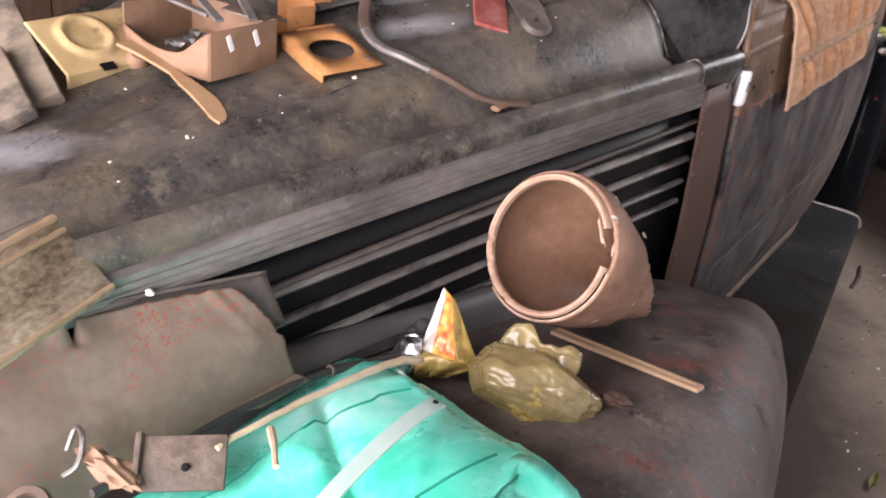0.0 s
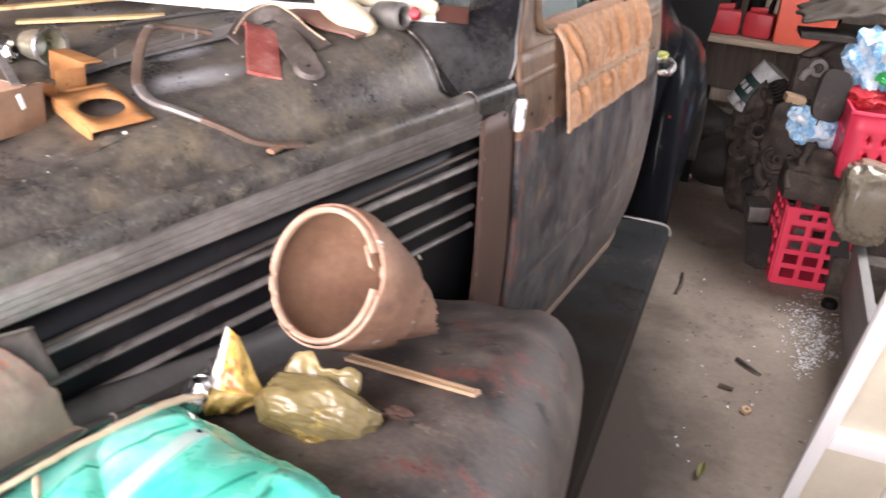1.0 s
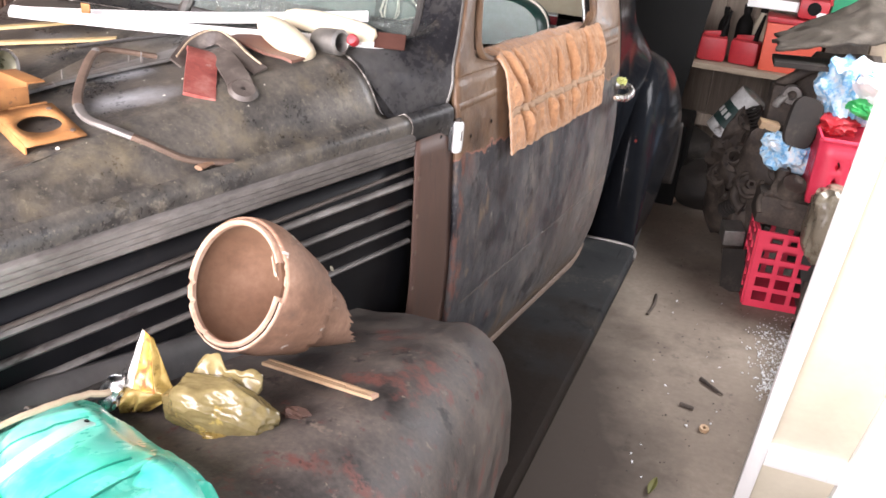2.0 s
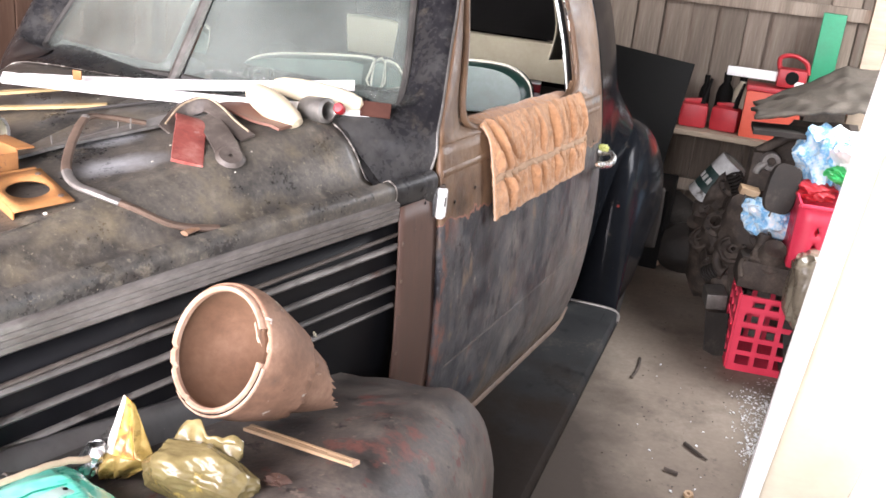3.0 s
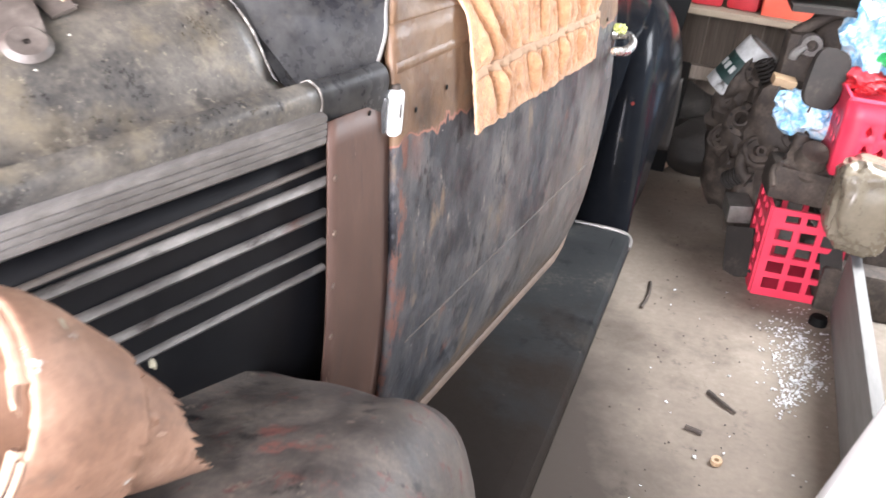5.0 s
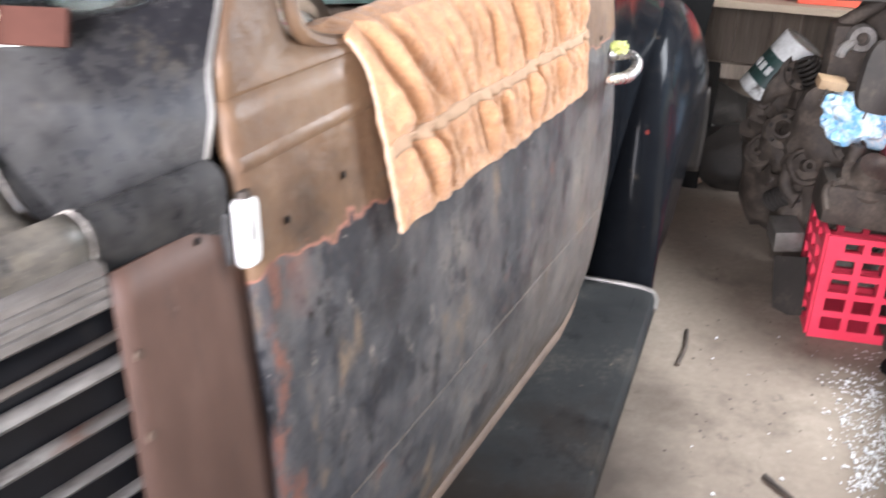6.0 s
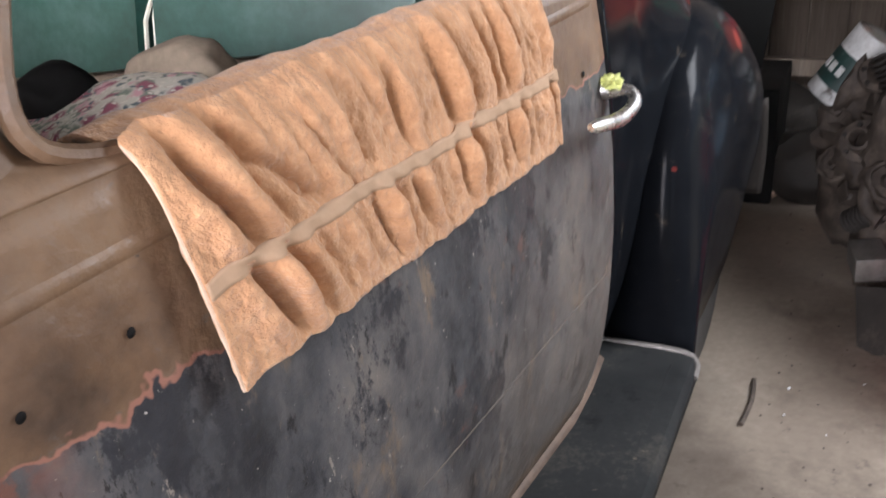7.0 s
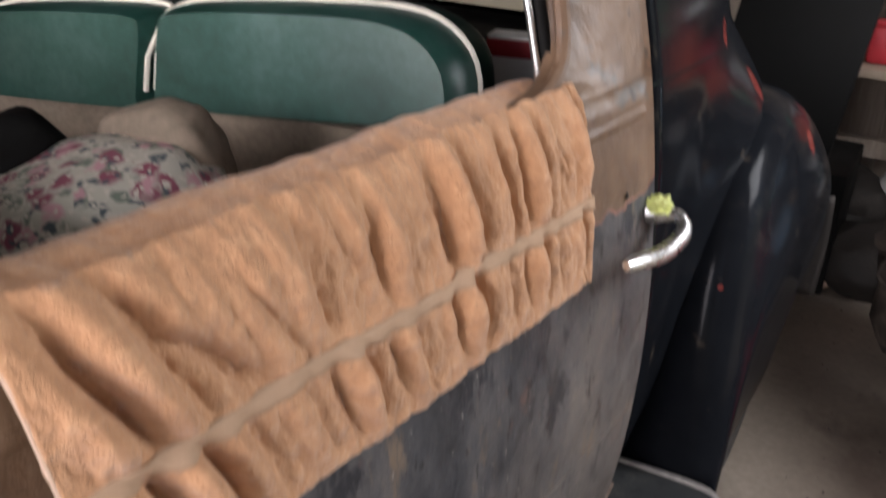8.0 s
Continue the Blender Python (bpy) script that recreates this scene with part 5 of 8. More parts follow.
        lump(bm, (s, s * rnd.uniform(1, 3.0), 0.0012), k, Matrix.Translation((r * math.cos(a), r * math.sin(a), z)) @ Euler((0, math.pi / 2, a), "XYZ").to_matrix().to_4x4(), 0.7, 2, 3)
        part("mortar_fleck", bm, M_cream2, t)


clay_pipe()


def crate(m, label, group, tall=False):
    t = thing("milk_crate", label, "crate", m, group)
    w, d, h = (0.262, 0.3, 0.325)
    th = 0.012
    def side(bm, wd, hh, mm, nx, ny):
        # a lattice with square holes
        mx, mz = 0.028, 0.03
        bw, bh = 0.02, 0.02
        cw = (wd - 2 * mx - (nx - 1) * bw) / nx
        topz = 0.07
        ch = (hh - mz - topz - (ny - 1) * bh) / ny
        def bar(x0, x1, z0, z1):
            box(bm, x1 - x0, th, z1 - z0, mm @ Matrix.Translation(((x0 + x1) / 2 - wd / 2, 0, (z0 + z1) / 2)))
        bar(0, mx, 0, hh)
        bar(wd - mx, wd, 0, hh)
        for i in range(nx - 1):
            x = mx + (i + 1) * cw + i * bw
            bar(x, x + bw, mz, hh - topz)
        bar(mx, wd - mx, 0, mz)
        for j in range(ny - 1):
            z = mz + (j + 1) * ch + j * bh
            for i in range(nx):
                x = mx + i * (cw + bw)
                bar(x, x + cw, z, z + bh)
        bar(mx, wd - mx, hh - topz, hh - 0.045)
        bar(mx, wd - mx, hh - 0.018, hh)
        for x in (mx, wd / 2 - 0.035, wd / 2 + 0.02, wd - mx - 0.02):
            bar(x, x + 0.02, hh - 0.045, hh - 0.018)
    for name, mm, wd in (("front_wall", pose(0, -d / 2, 0), w), ("back_wall", pose(0, d / 2, 0, 0, 0, 180), w), ("side_wall", pose(-w / 2, 0, 0, 0, 0, -90), d - 2 * th), ("side_wall", pose(w / 2, 0, 0, 0, 0, 90), d - 2 * th)):
        bm = bmesh.new()
        side(bm, wd, h, mm, 3, 4)
        part(name, bm, M_crate, t)
    bm = bmesh.new()
    box(bm, w - 0.02, d - 0.02, 0.012, Matrix.Translation((0, 0, 0.008)))
    part("bottom", bm, M_crate, t)
    return t


crate(pose(0.772, 2.075, 0.004, 0, 0, 7), "pink-red plastic milk crate on the floor under old machine parts", "milk crates")

# white leaning board
def leaning_board():
    bm = bmesh.new()
    L = 2.3
    m = Matrix.Translation((0.72, 0.49, 0.0)) @ Euler((math.atan2(0.514, 0.858), 0, 0)).to_matrix().to_4x4()
    t = thing("white_board", "tall white painted timber frame leaning in the daylight", "board", m)
    for name, x0, x1, z0, z1, mt in (("stile", 0, 0.035, 0, L, M_whiteboard), ("stile", 0.2, 0.32, 0, L, M_whiteboard), ("panel", 0.035, 0.2, 0.05, L, M_cream), ("rail", 0.035, 0.2, 0.42, 0.5, M_whiteboard)):
        bm = bmesh.new()
        dep = 0.03 if name != "panel" else 0.012
        box(bm, x1 - x0, dep, z1 - z0, Matrix.Translation(((x0 + x1) / 2, -dep / 2 + (0 if name != "rail" else -0.002), (z0 + z1) / 2)), 0.003)
        part(name, bm, mt, t)


leaning_board()

plank_wall("wall_north", -3.3, 1.75, WALL_Y, WALL_Y, 2.6, M_plank, 1, "weathered upright timber plank wall")
plank_wall("wall_west", -2.55, -2.55, -3.1, WALL_Y, 2.6, M_plankred, 2, "red-brown upright timber plank wall")
plank_wall("wall_east", 1.75, 1.75, WALL_Y, 2.45, 2.6, M_plank, 3, "weathered upright timber plank wall")
# Added wall stretch that keeps side light off the near floor.
plank_wall("wall_east_front", 1.75, 1.75, 1.55, -0.55, 2.6, M_plank, 4, "upright timber plank wall added to block side daylight")
bm = bmesh.new()
box(bm, 5.2, 7.4, 0.05, pose(-0.7, 0.55, 2.65))
solo("ceiling", bm, M_rafter, "dark corrugated shed roof lining", "ceiling", kind="structure")
bm = bmesh.new()
box(bm, 1.3, 0.36, 0.03, Matrix.Translation((0.6, WALL_Y - 0.2, 0.66)), 0.003)
solo("shelf", bm, M_shelfwood, "pale timber shelf along the back wall", "shelf")


# ---- things on the bonnet ----
def strip_mesh(bm, pts, width, thick, up=Vector((0, 0, 1))):
    """A flat bar along pts, lying square to up."""
    pts = [Vector(p) for p in pts]
    rings = []
    for i, p in enumerate(pts):
        d = (pts[min(i + 1, len(pts) - 1)] - pts[max(i - 1, 0)]).normalized()
        s = d.cross(up).normalized()
        n = s.cross(d)
        rings.append([bm.verts.new(p + s * width * a / 2 + n * thick * b / 2) for a, b in ((-1, -1), (1, -1), (1, 1), (-1, 1))])
    for a, b in zip(rings, rings[1:]):
        for k in range(4):
            bm.faces.new((a[k], a[(k + 1) % 4], b[(k + 1) % 4], b[k]))
    bm.faces.new(rings[0])
    bm.faces.new(list(reversed(rings[-1])))
    return bm


def on_bonnet(x, y, lift=0.0):
    return Vector((x, y, bonnet_z(x, y) + lift))


def bracket_plate():
    m = Matrix.Translation(on_bonnet(-0.41, -0.657, 0.016)) @ Euler((radians(4), radians(8), radians(-25))).to_matrix().to_4x4()
    t = thing("mounting_plate", "orange primer steel plate with a round hole and folded tab", "bracket", m)
    bm = bmesh.new()
    n, R, hw, hh = 32, 0.031, 0.062, 0.044
    rows = [[], []]
    for i in range(n):
        a = 2 * math.pi * i / n + math.pi / 4
        c, s = math.cos(a), math.sin(a)
        k = max(abs(c), abs(s))
        rows[0].append(bm.verts.new((R * c, R * s, 0)))
        rows[1].append(bm.verts.new((hw * c / k, hh * s / k, 0)))
    for i in range(n):
        bm.faces.new((rows[0][i], rows[0][(i + 1) % n], rows[1][(i + 1) % n], rows[1][i]))
    part("plate", bm, M_orange, t, "", 0.003, 30)
    bm = bmesh.new()
    box(bm, 0.118, 0.003, 0.018, Matrix.Translation((0.0, -hh, -0.0085)), 0.001)
    part("tab", bm, M_orange, t)
    bm = bmesh.new()
    box(bm, 0.012, 0.06, 0.014, Matrix.Translation((-hw - 0.004, 0.01, -0.006)), 0.002)
    part("tab", bm, M_orange, t)
    for x in (-0.042, 0.042):
        bm = bmesh.new()
        lathe(bm, [(0, 0.0026), (0.004, 0.0024), (0.0045, 0.001)], 12, Matrix.Translation((x, 0.032, 0.001)))
        part("rivet", bm, M_rustbar, t)


bracket_plate()


def angle_bracket():
    m = Matrix.Translation(on_bonnet(-0.53, -0.61, 0.003)) @ Euler((0, 0, radians(-18))).to_matrix().to_4x4()
    t = thing("angle_bracket", "orange primer folded angle bracket", "bracket", m)
    for nm, sz, loc in (("base", (0.09, 0.05, 0.003), (0, 0, 0.0)), ("upright", (0.09, 0.003, 0.045), (0, 0.022, 0.022)), ("flange", (0.09, 0.03, 0.003), (0, 0.036, 0.045)), ("cheek", (0.003, 0.045, 0.04), (0.044, 0.0, 0.02))):
        bm = bmesh.new()
        box(bm, *sz, Matrix.Translation(loc), 0.001)
        part(nm, bm, M_orange, t)


angle_bracket()


def metal_tray():
    c = on_bonnet(-0.56, -0.746, 0.004)
    m = Matrix.Translation(c) @ Euler((0, 0, radians(-6))).to_matrix().to_4x4()
    t = thing("steel_tray", "tan-brown primed open steel box holding loose bits", "box", m)
    w, d, h = 0.165, 0.115, 0.062
    bm = bmesh.new()
    box(bm, w, d, 0.003, Matrix.Translation((0, 0, 0.002)))
    part("bottom", bm, M_sheet, t)
    for nm, sx, sy, loc in (("front_wall", w, 0.003, (0, -d / 2, h / 2)), ("back_wall", w, 0.003, (0, d / 2, h / 2)), ("end_wall", 0.003, d, (-w / 2, 0, h / 2)), ("end_wall", 0.003, d, (w / 2, 0, h / 2))):
        bm = bmesh.new()
        if nm == "front_wall":
            # cut away in a shallow curve towards one end
            grid(bm, lambda u, v: Vector((-w / 2 + w * u, -d / 2 - 0.006 * math.sin(math.pi * u), v * ease([(0, 0.034), (0.35, 0.022), (0.7, 0.026), (0.9, 0.05), (1, h)], u))), 24, 4)
            part(nm, bm, M_pinkrust, t, "", 0.003)
            continue
        box(bm, sx, sy, h, Matrix.Translation(loc), 0.001)
        wall = part(nm, bm, M_pinkrust, t)
        if nm == "end_wall" and loc[0] > 0:
            for y in (-0.025, 0.02):
                # Slots as white bars, their bright glint put into the colour.
                bm = bmesh.new()
                box(bm, 0.002, 0.007, 0.022, pose(loc[0] + 0.0016, y, 0.044, 20, 0, 0), 0.0006)
                part("slot", bm, M_white, wall)
    for a, b in (((-0.17, 0.07, 0.1), (0.06, -0.02, 0.066)), ((-0.08, 0.1, 0.11), (0.078, 0.02, 0.066)), ((-0.16, 0.0, 0.07), (0.03, -0.01, 0.065))):
        bm = bmesh.new()
        strip_mesh(bm, [a, b], 0.011, 0.004)
        part("loose_rod", bm, M_mould, t)
    bm = bmesh.new()
    for k in range(9):
        rnd = random.Random(k)
        lump(bm, (0.012, 0.009, 0.007), k, Matrix.Translation((rnd.uniform(-0.06, 0.07), rnd.uniform(-0.03, 0.04), rnd.uniform(0.012, 0.02))), 0.3, 1)
    part("loose_grit", bm, M_dullmetal, t)["kind"] = "stuff"
    bm = bmesh.new()
    box(bm, 0.06, 0.03, 0.003, pose(0.05, 0.035, 0.066, 0, 6, 20), 0.001)
    part("loose_lid", bm, M_sheet, t)


metal_tray()


def lever():
    pts = [on_bonnet(x, y, l) for x, y, l in ((-0.63, -0.815, 0.03), (-0.575, -0.815, 0.024), (-0.52, -0.825, 0.014), (-0.465, -0.84, 0.006), (-0.425, -0.862, 0.003), (-0.41, -0.875, 0.003))]
    bm = bmesh.new()
    sp = spline(pts, 24)
    rings = []
    for i, p in enumerate(sp):
        d = (sp[min(i + 1, 23)] - sp[max(i - 1, 0)]).normalized()
        s = d.cross(Vector((0, 0, 1))).normalized()
        w = curve1([(0, 0.011), (5, 0.012), (8, 0.006), (10, 0.0105), (14, 0.013), (18, 0.0105), (21, 0.006), (23, 0.0008)], i)
        rings.append([bm.verts.new(p + s * w * a + Vector((0, 0, 0.002 * b))) for a, b in ((-1, -1), (1, -1), (1, 1), (-1, 1))])
    for a, b in zip(rings, rings[1:]):
        for k in range(4):
            bm.faces.new((a[k], a[(k + 1) % 4], b[(k + 1) % 4], b[k]))
    solo("lever", bm, mat("tan_paint", [(0.3, (0.3, 0.18, 0.09)), (0.7, (0.46, 0.31, 0.175))], 12, 80, (0.45, 0.7), 0, 0.06), "curved tan painted steel lever lying on the bonnet", "lever")


lever()


def yellow_plate():
    m = Matrix.Translation((-0.655, -0.838, 1.132)) @ Euler((radians(28), 0, radians(83))).to_matrix().to_4x4()
    t = thing("cover_plate", "pale yellow steel cover plate with an embossed ring", "plate", m)
    bm = bmesh.new()
    def fp(u, v):
        x, y = -0.068 + (0.122 + 0.024 * v) * u, -0.052 + 0.104 * v
        r = math.hypot(x + 0.005, y - 0.012)
        z = 0.006 * math.exp(-((r - 0.032) / 0.006) ** 2)
        if v < 0.08:
            z -= 0.02 * (1 - v / 0.08)
        return Vector((x, y, z))
    grid(bm, fp, 44, 40)
    part("plate", bm, M_yellowmetal, t, "", 0.003)
    bm = bmesh.new()
    lathe(bm, [(0, 0.012), (0.012, 0.01), (0.016, 0.0), (0.016, -0.008)], 18, pose(0.036, -0.042, 0.002, 0, 0, 0))
    boss = part("boss", bm, M_pinkrust, t)
    bm = bmesh.new()
    lathe(bm, [(0, 0.0135), (0.0035, 0.013), (0.004, 0.011)], 12, pose(0.036, -0.042, 0.002, 0, 0, 0))
    part("hole", bm, M_black, boss)
    bm = bmesh.new()
    box(bm, 0.02, 0.012, 0.002, Matrix.Translation((-0.01, -0.045, 0.0035)))
    part("slot", bm, M_black, t)


yellow_plate()


def cream_slab(m, sx, sy, label):
    bm = bmesh.new()
    box(bm, sx, sy, 0.02, m, 0.006)
    solo("painted_slab", bm, mat("cream_chipped_paint", [(0.3, (0.11, 0.09, 0.07)), (0.6, (0.27, 0.225, 0.16))], 7, 70, (0.5, 0.75), 0, 0.08, spots=[((0.05, 0.045, 0.04), 7, 0.55, 0.12)]), label, "metal part")


cream_slab(Matrix.Translation((-0.722, -0.905, 1.12)) @ Euler((radians(25), radians(14), radians(-26))).to_matrix().to_4x4(), 0.26, 0.052, "chipped cream painted steel slab on the bonnet")
cream_slab(Matrix.Translation((-0.66, -0.985, 1.102)) @ Euler((radians(25), radians(10), radians(-26))).to_matrix().to_4x4(), 0.16, 0.06, "small chipped cream painted steel piece on the bonnet")


def hook_bar():
    t = thing("bent_bar", "bent rusty flat steel bar with a pale worn stretch", "metal bar", pose(0, 0, 0))
    pts = spline([on_bonnet(-0.43, -0.355, 0.012), on_bonnet(-0.475, -0.40, 0.03), on_bonnet(-0.487, -0.44, 0.04), on_bonnet(-0.462, -0.50, 0.03), on_bonnet(-0.42, -0.565, 0.015), on_bonnet(-0.372, -0.602, 0.01), on_bonnet(-0.32, -0.612, 0.009), on_bonnet(-0.268, -0.592, 0.008), on_bonnet(-0.225, -0.55, 0.008), on_bonnet(-0.178, -0.5, 0.008)], 50)
    for nm, a, b, mt in (("bar", 0, 24, M_rustbar), ("worn_bar", 23, 37, M_mould), ("bar", 36, 50, M_rustbar)):
        bm = bmesh.new()
        tube(bm, pts[a:b], 0.0085, 8, 0.6)
        part(nm, bm, mt, t)
    bm = bmesh.new()
    tube(bm, [pts[46], pts[46] + Vector((-0.004, -0.03, -0.002))], 0.008, 8, 0.5)
    part("stub", bm, M_pinkrust, t)
    bm = bmesh.new()
    lump(bm, (0.008, 0.008, 0.007), 1, Matrix.Translation(pts[11]), 0.1, 2)
    part("bright_end", bm, M_mould, t)


hook_bar()


M_oldleather = mat("old_dark_leather", [(0.3, (0.035, 0.028, 0.024)), (0.5, (0.085, 0.07, 0.06)), (0.7, (0.19, 0.165, 0.14))], 16, 90, (0.4, 0.7), 0, 0.3)


def straps():
    up = Vector((0.2, -0.4, 1)).normalized()
    bm = bmesh.new()
    pts = spline([on_bonnet(-0.375, -0.305, 0.006), on_bonnet(-0.362, -0.318, 0.02), on_bonnet(-0.342, -0.345, 0.024), on_bonnet(-0.308, -0.4, 0.012), on_bonnet(-0.276, -0.45, 0.004)], 20)
    strip_mesh(bm, pts, 0.052, 0.006, Vector((0.6, -0.4, 1)).normalized())
    solo("red_strap", bm, M_redleather, "faded red leather strap folded over the bonnet", "strap")
    bm = bmesh.new()
    pts = spline([on_bonnet(-0.385, -0.36, 0.008), on_bonnet(-0.388, -0.31, 0.024), on_bonnet(-0.36, -0.282, 0.034), on_bonnet(-0.32, -0.288, 0.026), on_bonnet(-0.28, -0.305, 0.014), on_bonnet(-0.243, -0.318, 0.008)], 30)
    face = Vector((0.75, -0.5, 0.45)).normalized()
    strip_mesh(bm, pts, 0.03, 0.004, face)
    t = solo("leather_strap", bm, M_oldleather, "cracked dark leather strap with a round eye end", "strap")
    side = Vector((0.2, -0.3, 0.93)).normalized()
    for k in (-1, 1):
        bm = bmesh.new()
        tube(bm, [p + side * 0.0145 * k + face * 0.002 for p in pts], 0.0018, 6)
        part("stitched_edge", bm, M_greybox, t)
    bm = bmesh.new()
    q = on_bonnet(-0.235, -0.385, 0.009)
    lathe(bm, [(0.004, 0.005), (0.02, 0.006), (0.026, 0.0), (0.02, -0.006), (0.004, -0.005)], 20, Matrix.Translation(q) @ Euler((radians(20), radians(24), 0)).to_matrix().to_4x4())
    part("eye_end", bm, M_oldleather, t)
    bm = bmesh.new()
    strip_mesh(bm, spline([on_bonnet(-0.345, -0.305, 0.02), on_bonnet(-0.3, -0.335, 0.016), on_bonnet(-0.26, -0.365, 0.009), on_bonnet(-0.235, -0.385, 0.006)], 14), 0.042, 0.005, Vector((0.3, -0.5, 0.8)).normalized())
    part("tail", bm, M_oldleather, t)


straps()


def trim_strips():
    for k in range(4):
        t = thing("trim_strip", "long dull metal body trim strip with clip pins", "trim strip", pose(0, 0, 0), "loose trim strips")
        off = k * 0.016
        a, b = (-0.545 + off * 0.8, -0.58 + 0.02 * k), (-0.385 + off * 0.85, -0.19 - 0.02 * k)
        pts = [on_bonnet(a[0] + (b[0] - a[0]) * i / 14, a[1] + (b[1] - a[1]) * i / 14, 0.005 + 0.002 * k) for i in range(15)]
        bm = bmesh.new()
        strip_mesh(bm, pts, 0.012, 0.005)
        part("strip", bm, M_dullmetal if k % 2 else M_mould, t)
        for i in (3, 7, 11):
            if (i + k) % 2:
                bm = bmesh.new()
                tube(bm, [pts[i], pts[i] + Vector((0, 0, 0.02))], 0.0014, 5)
                part("pin", bm, M_mould, t)


trim_strips()


def white_strip(a, b, label):
    bm = bmesh.new()
    a, b = Vector(a), Vector(b)
    pts = [a.lerp(b, i / 10) + Vector((0, 0, -0.006 * math.sin(math.pi * i / 10))) for i in range(11)]
    strip_mesh(bm, pts, 0.021, 0.009, Vector((0.2, -0.6, 1)).normalized())
    solo("white_strip", bm, M_white, label, "plastic strip", group="white plastic strips", angle=30)


white_strip((-0.755, -0.305, 1.222), (-0.17, -0.05, 1.268), "long white plastic strip lying across the bonnet")
white_strip((-0.716, -0.392, 1.24), (-0.125, -0.07, 1.226), "long white plastic strip lying against the windscreen foot")


def cream_horn(m, length, r, label):
    bm = bmesh.new()
    prof = [(0, -0.5), (0.45, -0.47), (0.75, -0.38), (0.95, -0.2), (1.0, 0.0), (0.92, 0.2), (0.78, 0.36), (0.5, 0.47), (0, 0.5)]
    lathe(bm, [(a * r, b * length) for a, b in prof], 24, m @ Matrix.Diagonal((1, 0.8, 1, 1)))
    solo("cream_bulb", bm, mat("cream_bakelite", [(0.3, (0.62, 0.53, 0.37)), (0.7, (0.74, 0.66, 0.5))], 9, 70, (0.3, 0.5), 0, 0.03), label, "plastic bulb", group="cream bulbs")


cream_horn(Matrix.Translation((-0.262, -0.2, 1.232)) @ Vector((0.75, -0.1, -0.32)).to_track_quat("Z", "Y").to_matrix().to_4x4(), 0.128, 0.032, "rounded cream plastic bulb lying on the bonnet")
cream_horn(pose(-0.222, -0.105, 1.25, 0, 96, 14), 0.185, 0.023, "rounded cream plastic bulb lying beside another")


def bonnet_rear_bits():
    bm = bmesh.new()
    pts = [on_bonnet(-0.36 + 0.15 * i / 8, -0.215 - 0.012 * i / 8, 0.016 - 0.011 * i / 8 + 0.003 * math.sin(i)) for i in range(9)]
    strip_mesh(bm, pts, 0.075, 0.005)
    solo("leather_flap", bm, mat("brown_leather", [(0.3, (0.12, 0.05, 0.035)), (0.7, (0.24, 0.12, 0.085))], 10, 80, (0.4, 0.65), 0, 0.1), "stiff brown leather flap on the bonnet", "leather piece")
    bm = bmesh.new()
    m = pose(-0.2, -0.15, 1.23, 0, 84, -18)
    lathe(bm, [(0.0, -0.03), (0.02, -0.03), (0.024, -0.02), (0.024, 0.03), (0.018, 0.034), (0.016, 0.03), (0.016, -0.02), (0, -0.022)], 24, m)
    t = solo("metal_sleeve", bm, M_dullmetal, "short grey metal sleeve", "sleeve")
    bm = bmesh.new()
    lathe(bm, [(0.0, 0.01), (0.008, 0.009), (0.0105, 0.004), (0.0105, -0.012), (0, -0.012)], 20, pose(-0.158, -0.138, 1.237, 70, 0, 10))
    solo("red_stopper", bm, M_redplastic, "small bright red plastic stopper", "stopper")
    bm = bmesh.new()
    box(bm, 0.06, 0.006, 0.03, pose(-0.11, -0.075, 1.233, -20, 0, 15), 0.002)
    solo("brown_block", bm, mat("dull_red_brown", [(0.3, (0.03, 0.013, 0.01)), (0.7, (0.065, 0.028, 0.021))], 14, 80, (0.85, 0.95), 0, 0.1, spec=0.1), "small red-brown block by the windscreen", "block")
    # lamp bulb
    q = on_bonnet(-0.615, -0.535, 0.028)
    t = thing("lamp_bowl", "small tarnished olive-silver lamp bowl lying on the bonnet", "lamp", Matrix.Translation(q) @ Euler((0, radians(84), radians(-12))).to_matrix().to_4x4())
    bm = bmesh.new()
    lathe(bm, [(0, -0.04), (0.012, -0.039), (0.02, -0.034), (0.023, -0.02), (0.0235, 0.0), (0.026, 0.012), (0.029, 0.02), (0.0275, 0.02), (0.024, 0.012), (0.0215, 0.0), (0.021, -0.02), (0, -0.03)], 28)
    part("bowl", bm, mat("tarnished_silver", [(0.3, (0.3, 0.29, 0.2)), (0.5, (0.5, 0.48, 0.36)), (0.7, (0.68, 0.66, 0.55))], 18, 90, (0.2, 0.45), 0.75, 0.06), t)
    bm = bmesh.new()
    lathe(bm, [(0.027, 0.0185), (0.031, 0.019), (0.032, 0.0215), (0.031, 0.024), (0.027, 0.0235), (0.027, 0.0185)], 28)
    part("rim", bm, M_chrome, t)
    bm = bmesh.new()
    lump(bm, (0.042, 0.03, 0.026), 77, Matrix.Translation(on_bonnet(-0.69, -0.56, 0.02)), 0.55, 3, 6)
    solo("crumpled_foil", bm, M_chrome, "crumpled ball of dull silver foil on the bonnet", "foil")
    # frame bars
    for k, (a, b) in enumerate((((-0.80, -0.47, 0.035), (-0.635, -0.27, 0.02)), ((-0.76, -0.43, 0.008), (-0.56, -0.30, 0.006)))):
        bm = bmesh.new()
        strip_mesh(bm, [on_bonnet(*a), on_bonnet((a[0] + b[0]) / 2, (a[1] + b[1]) / 2, (a[2] + b[2]) / 2), on_bonnet(*b)], 0.02, 0.005)
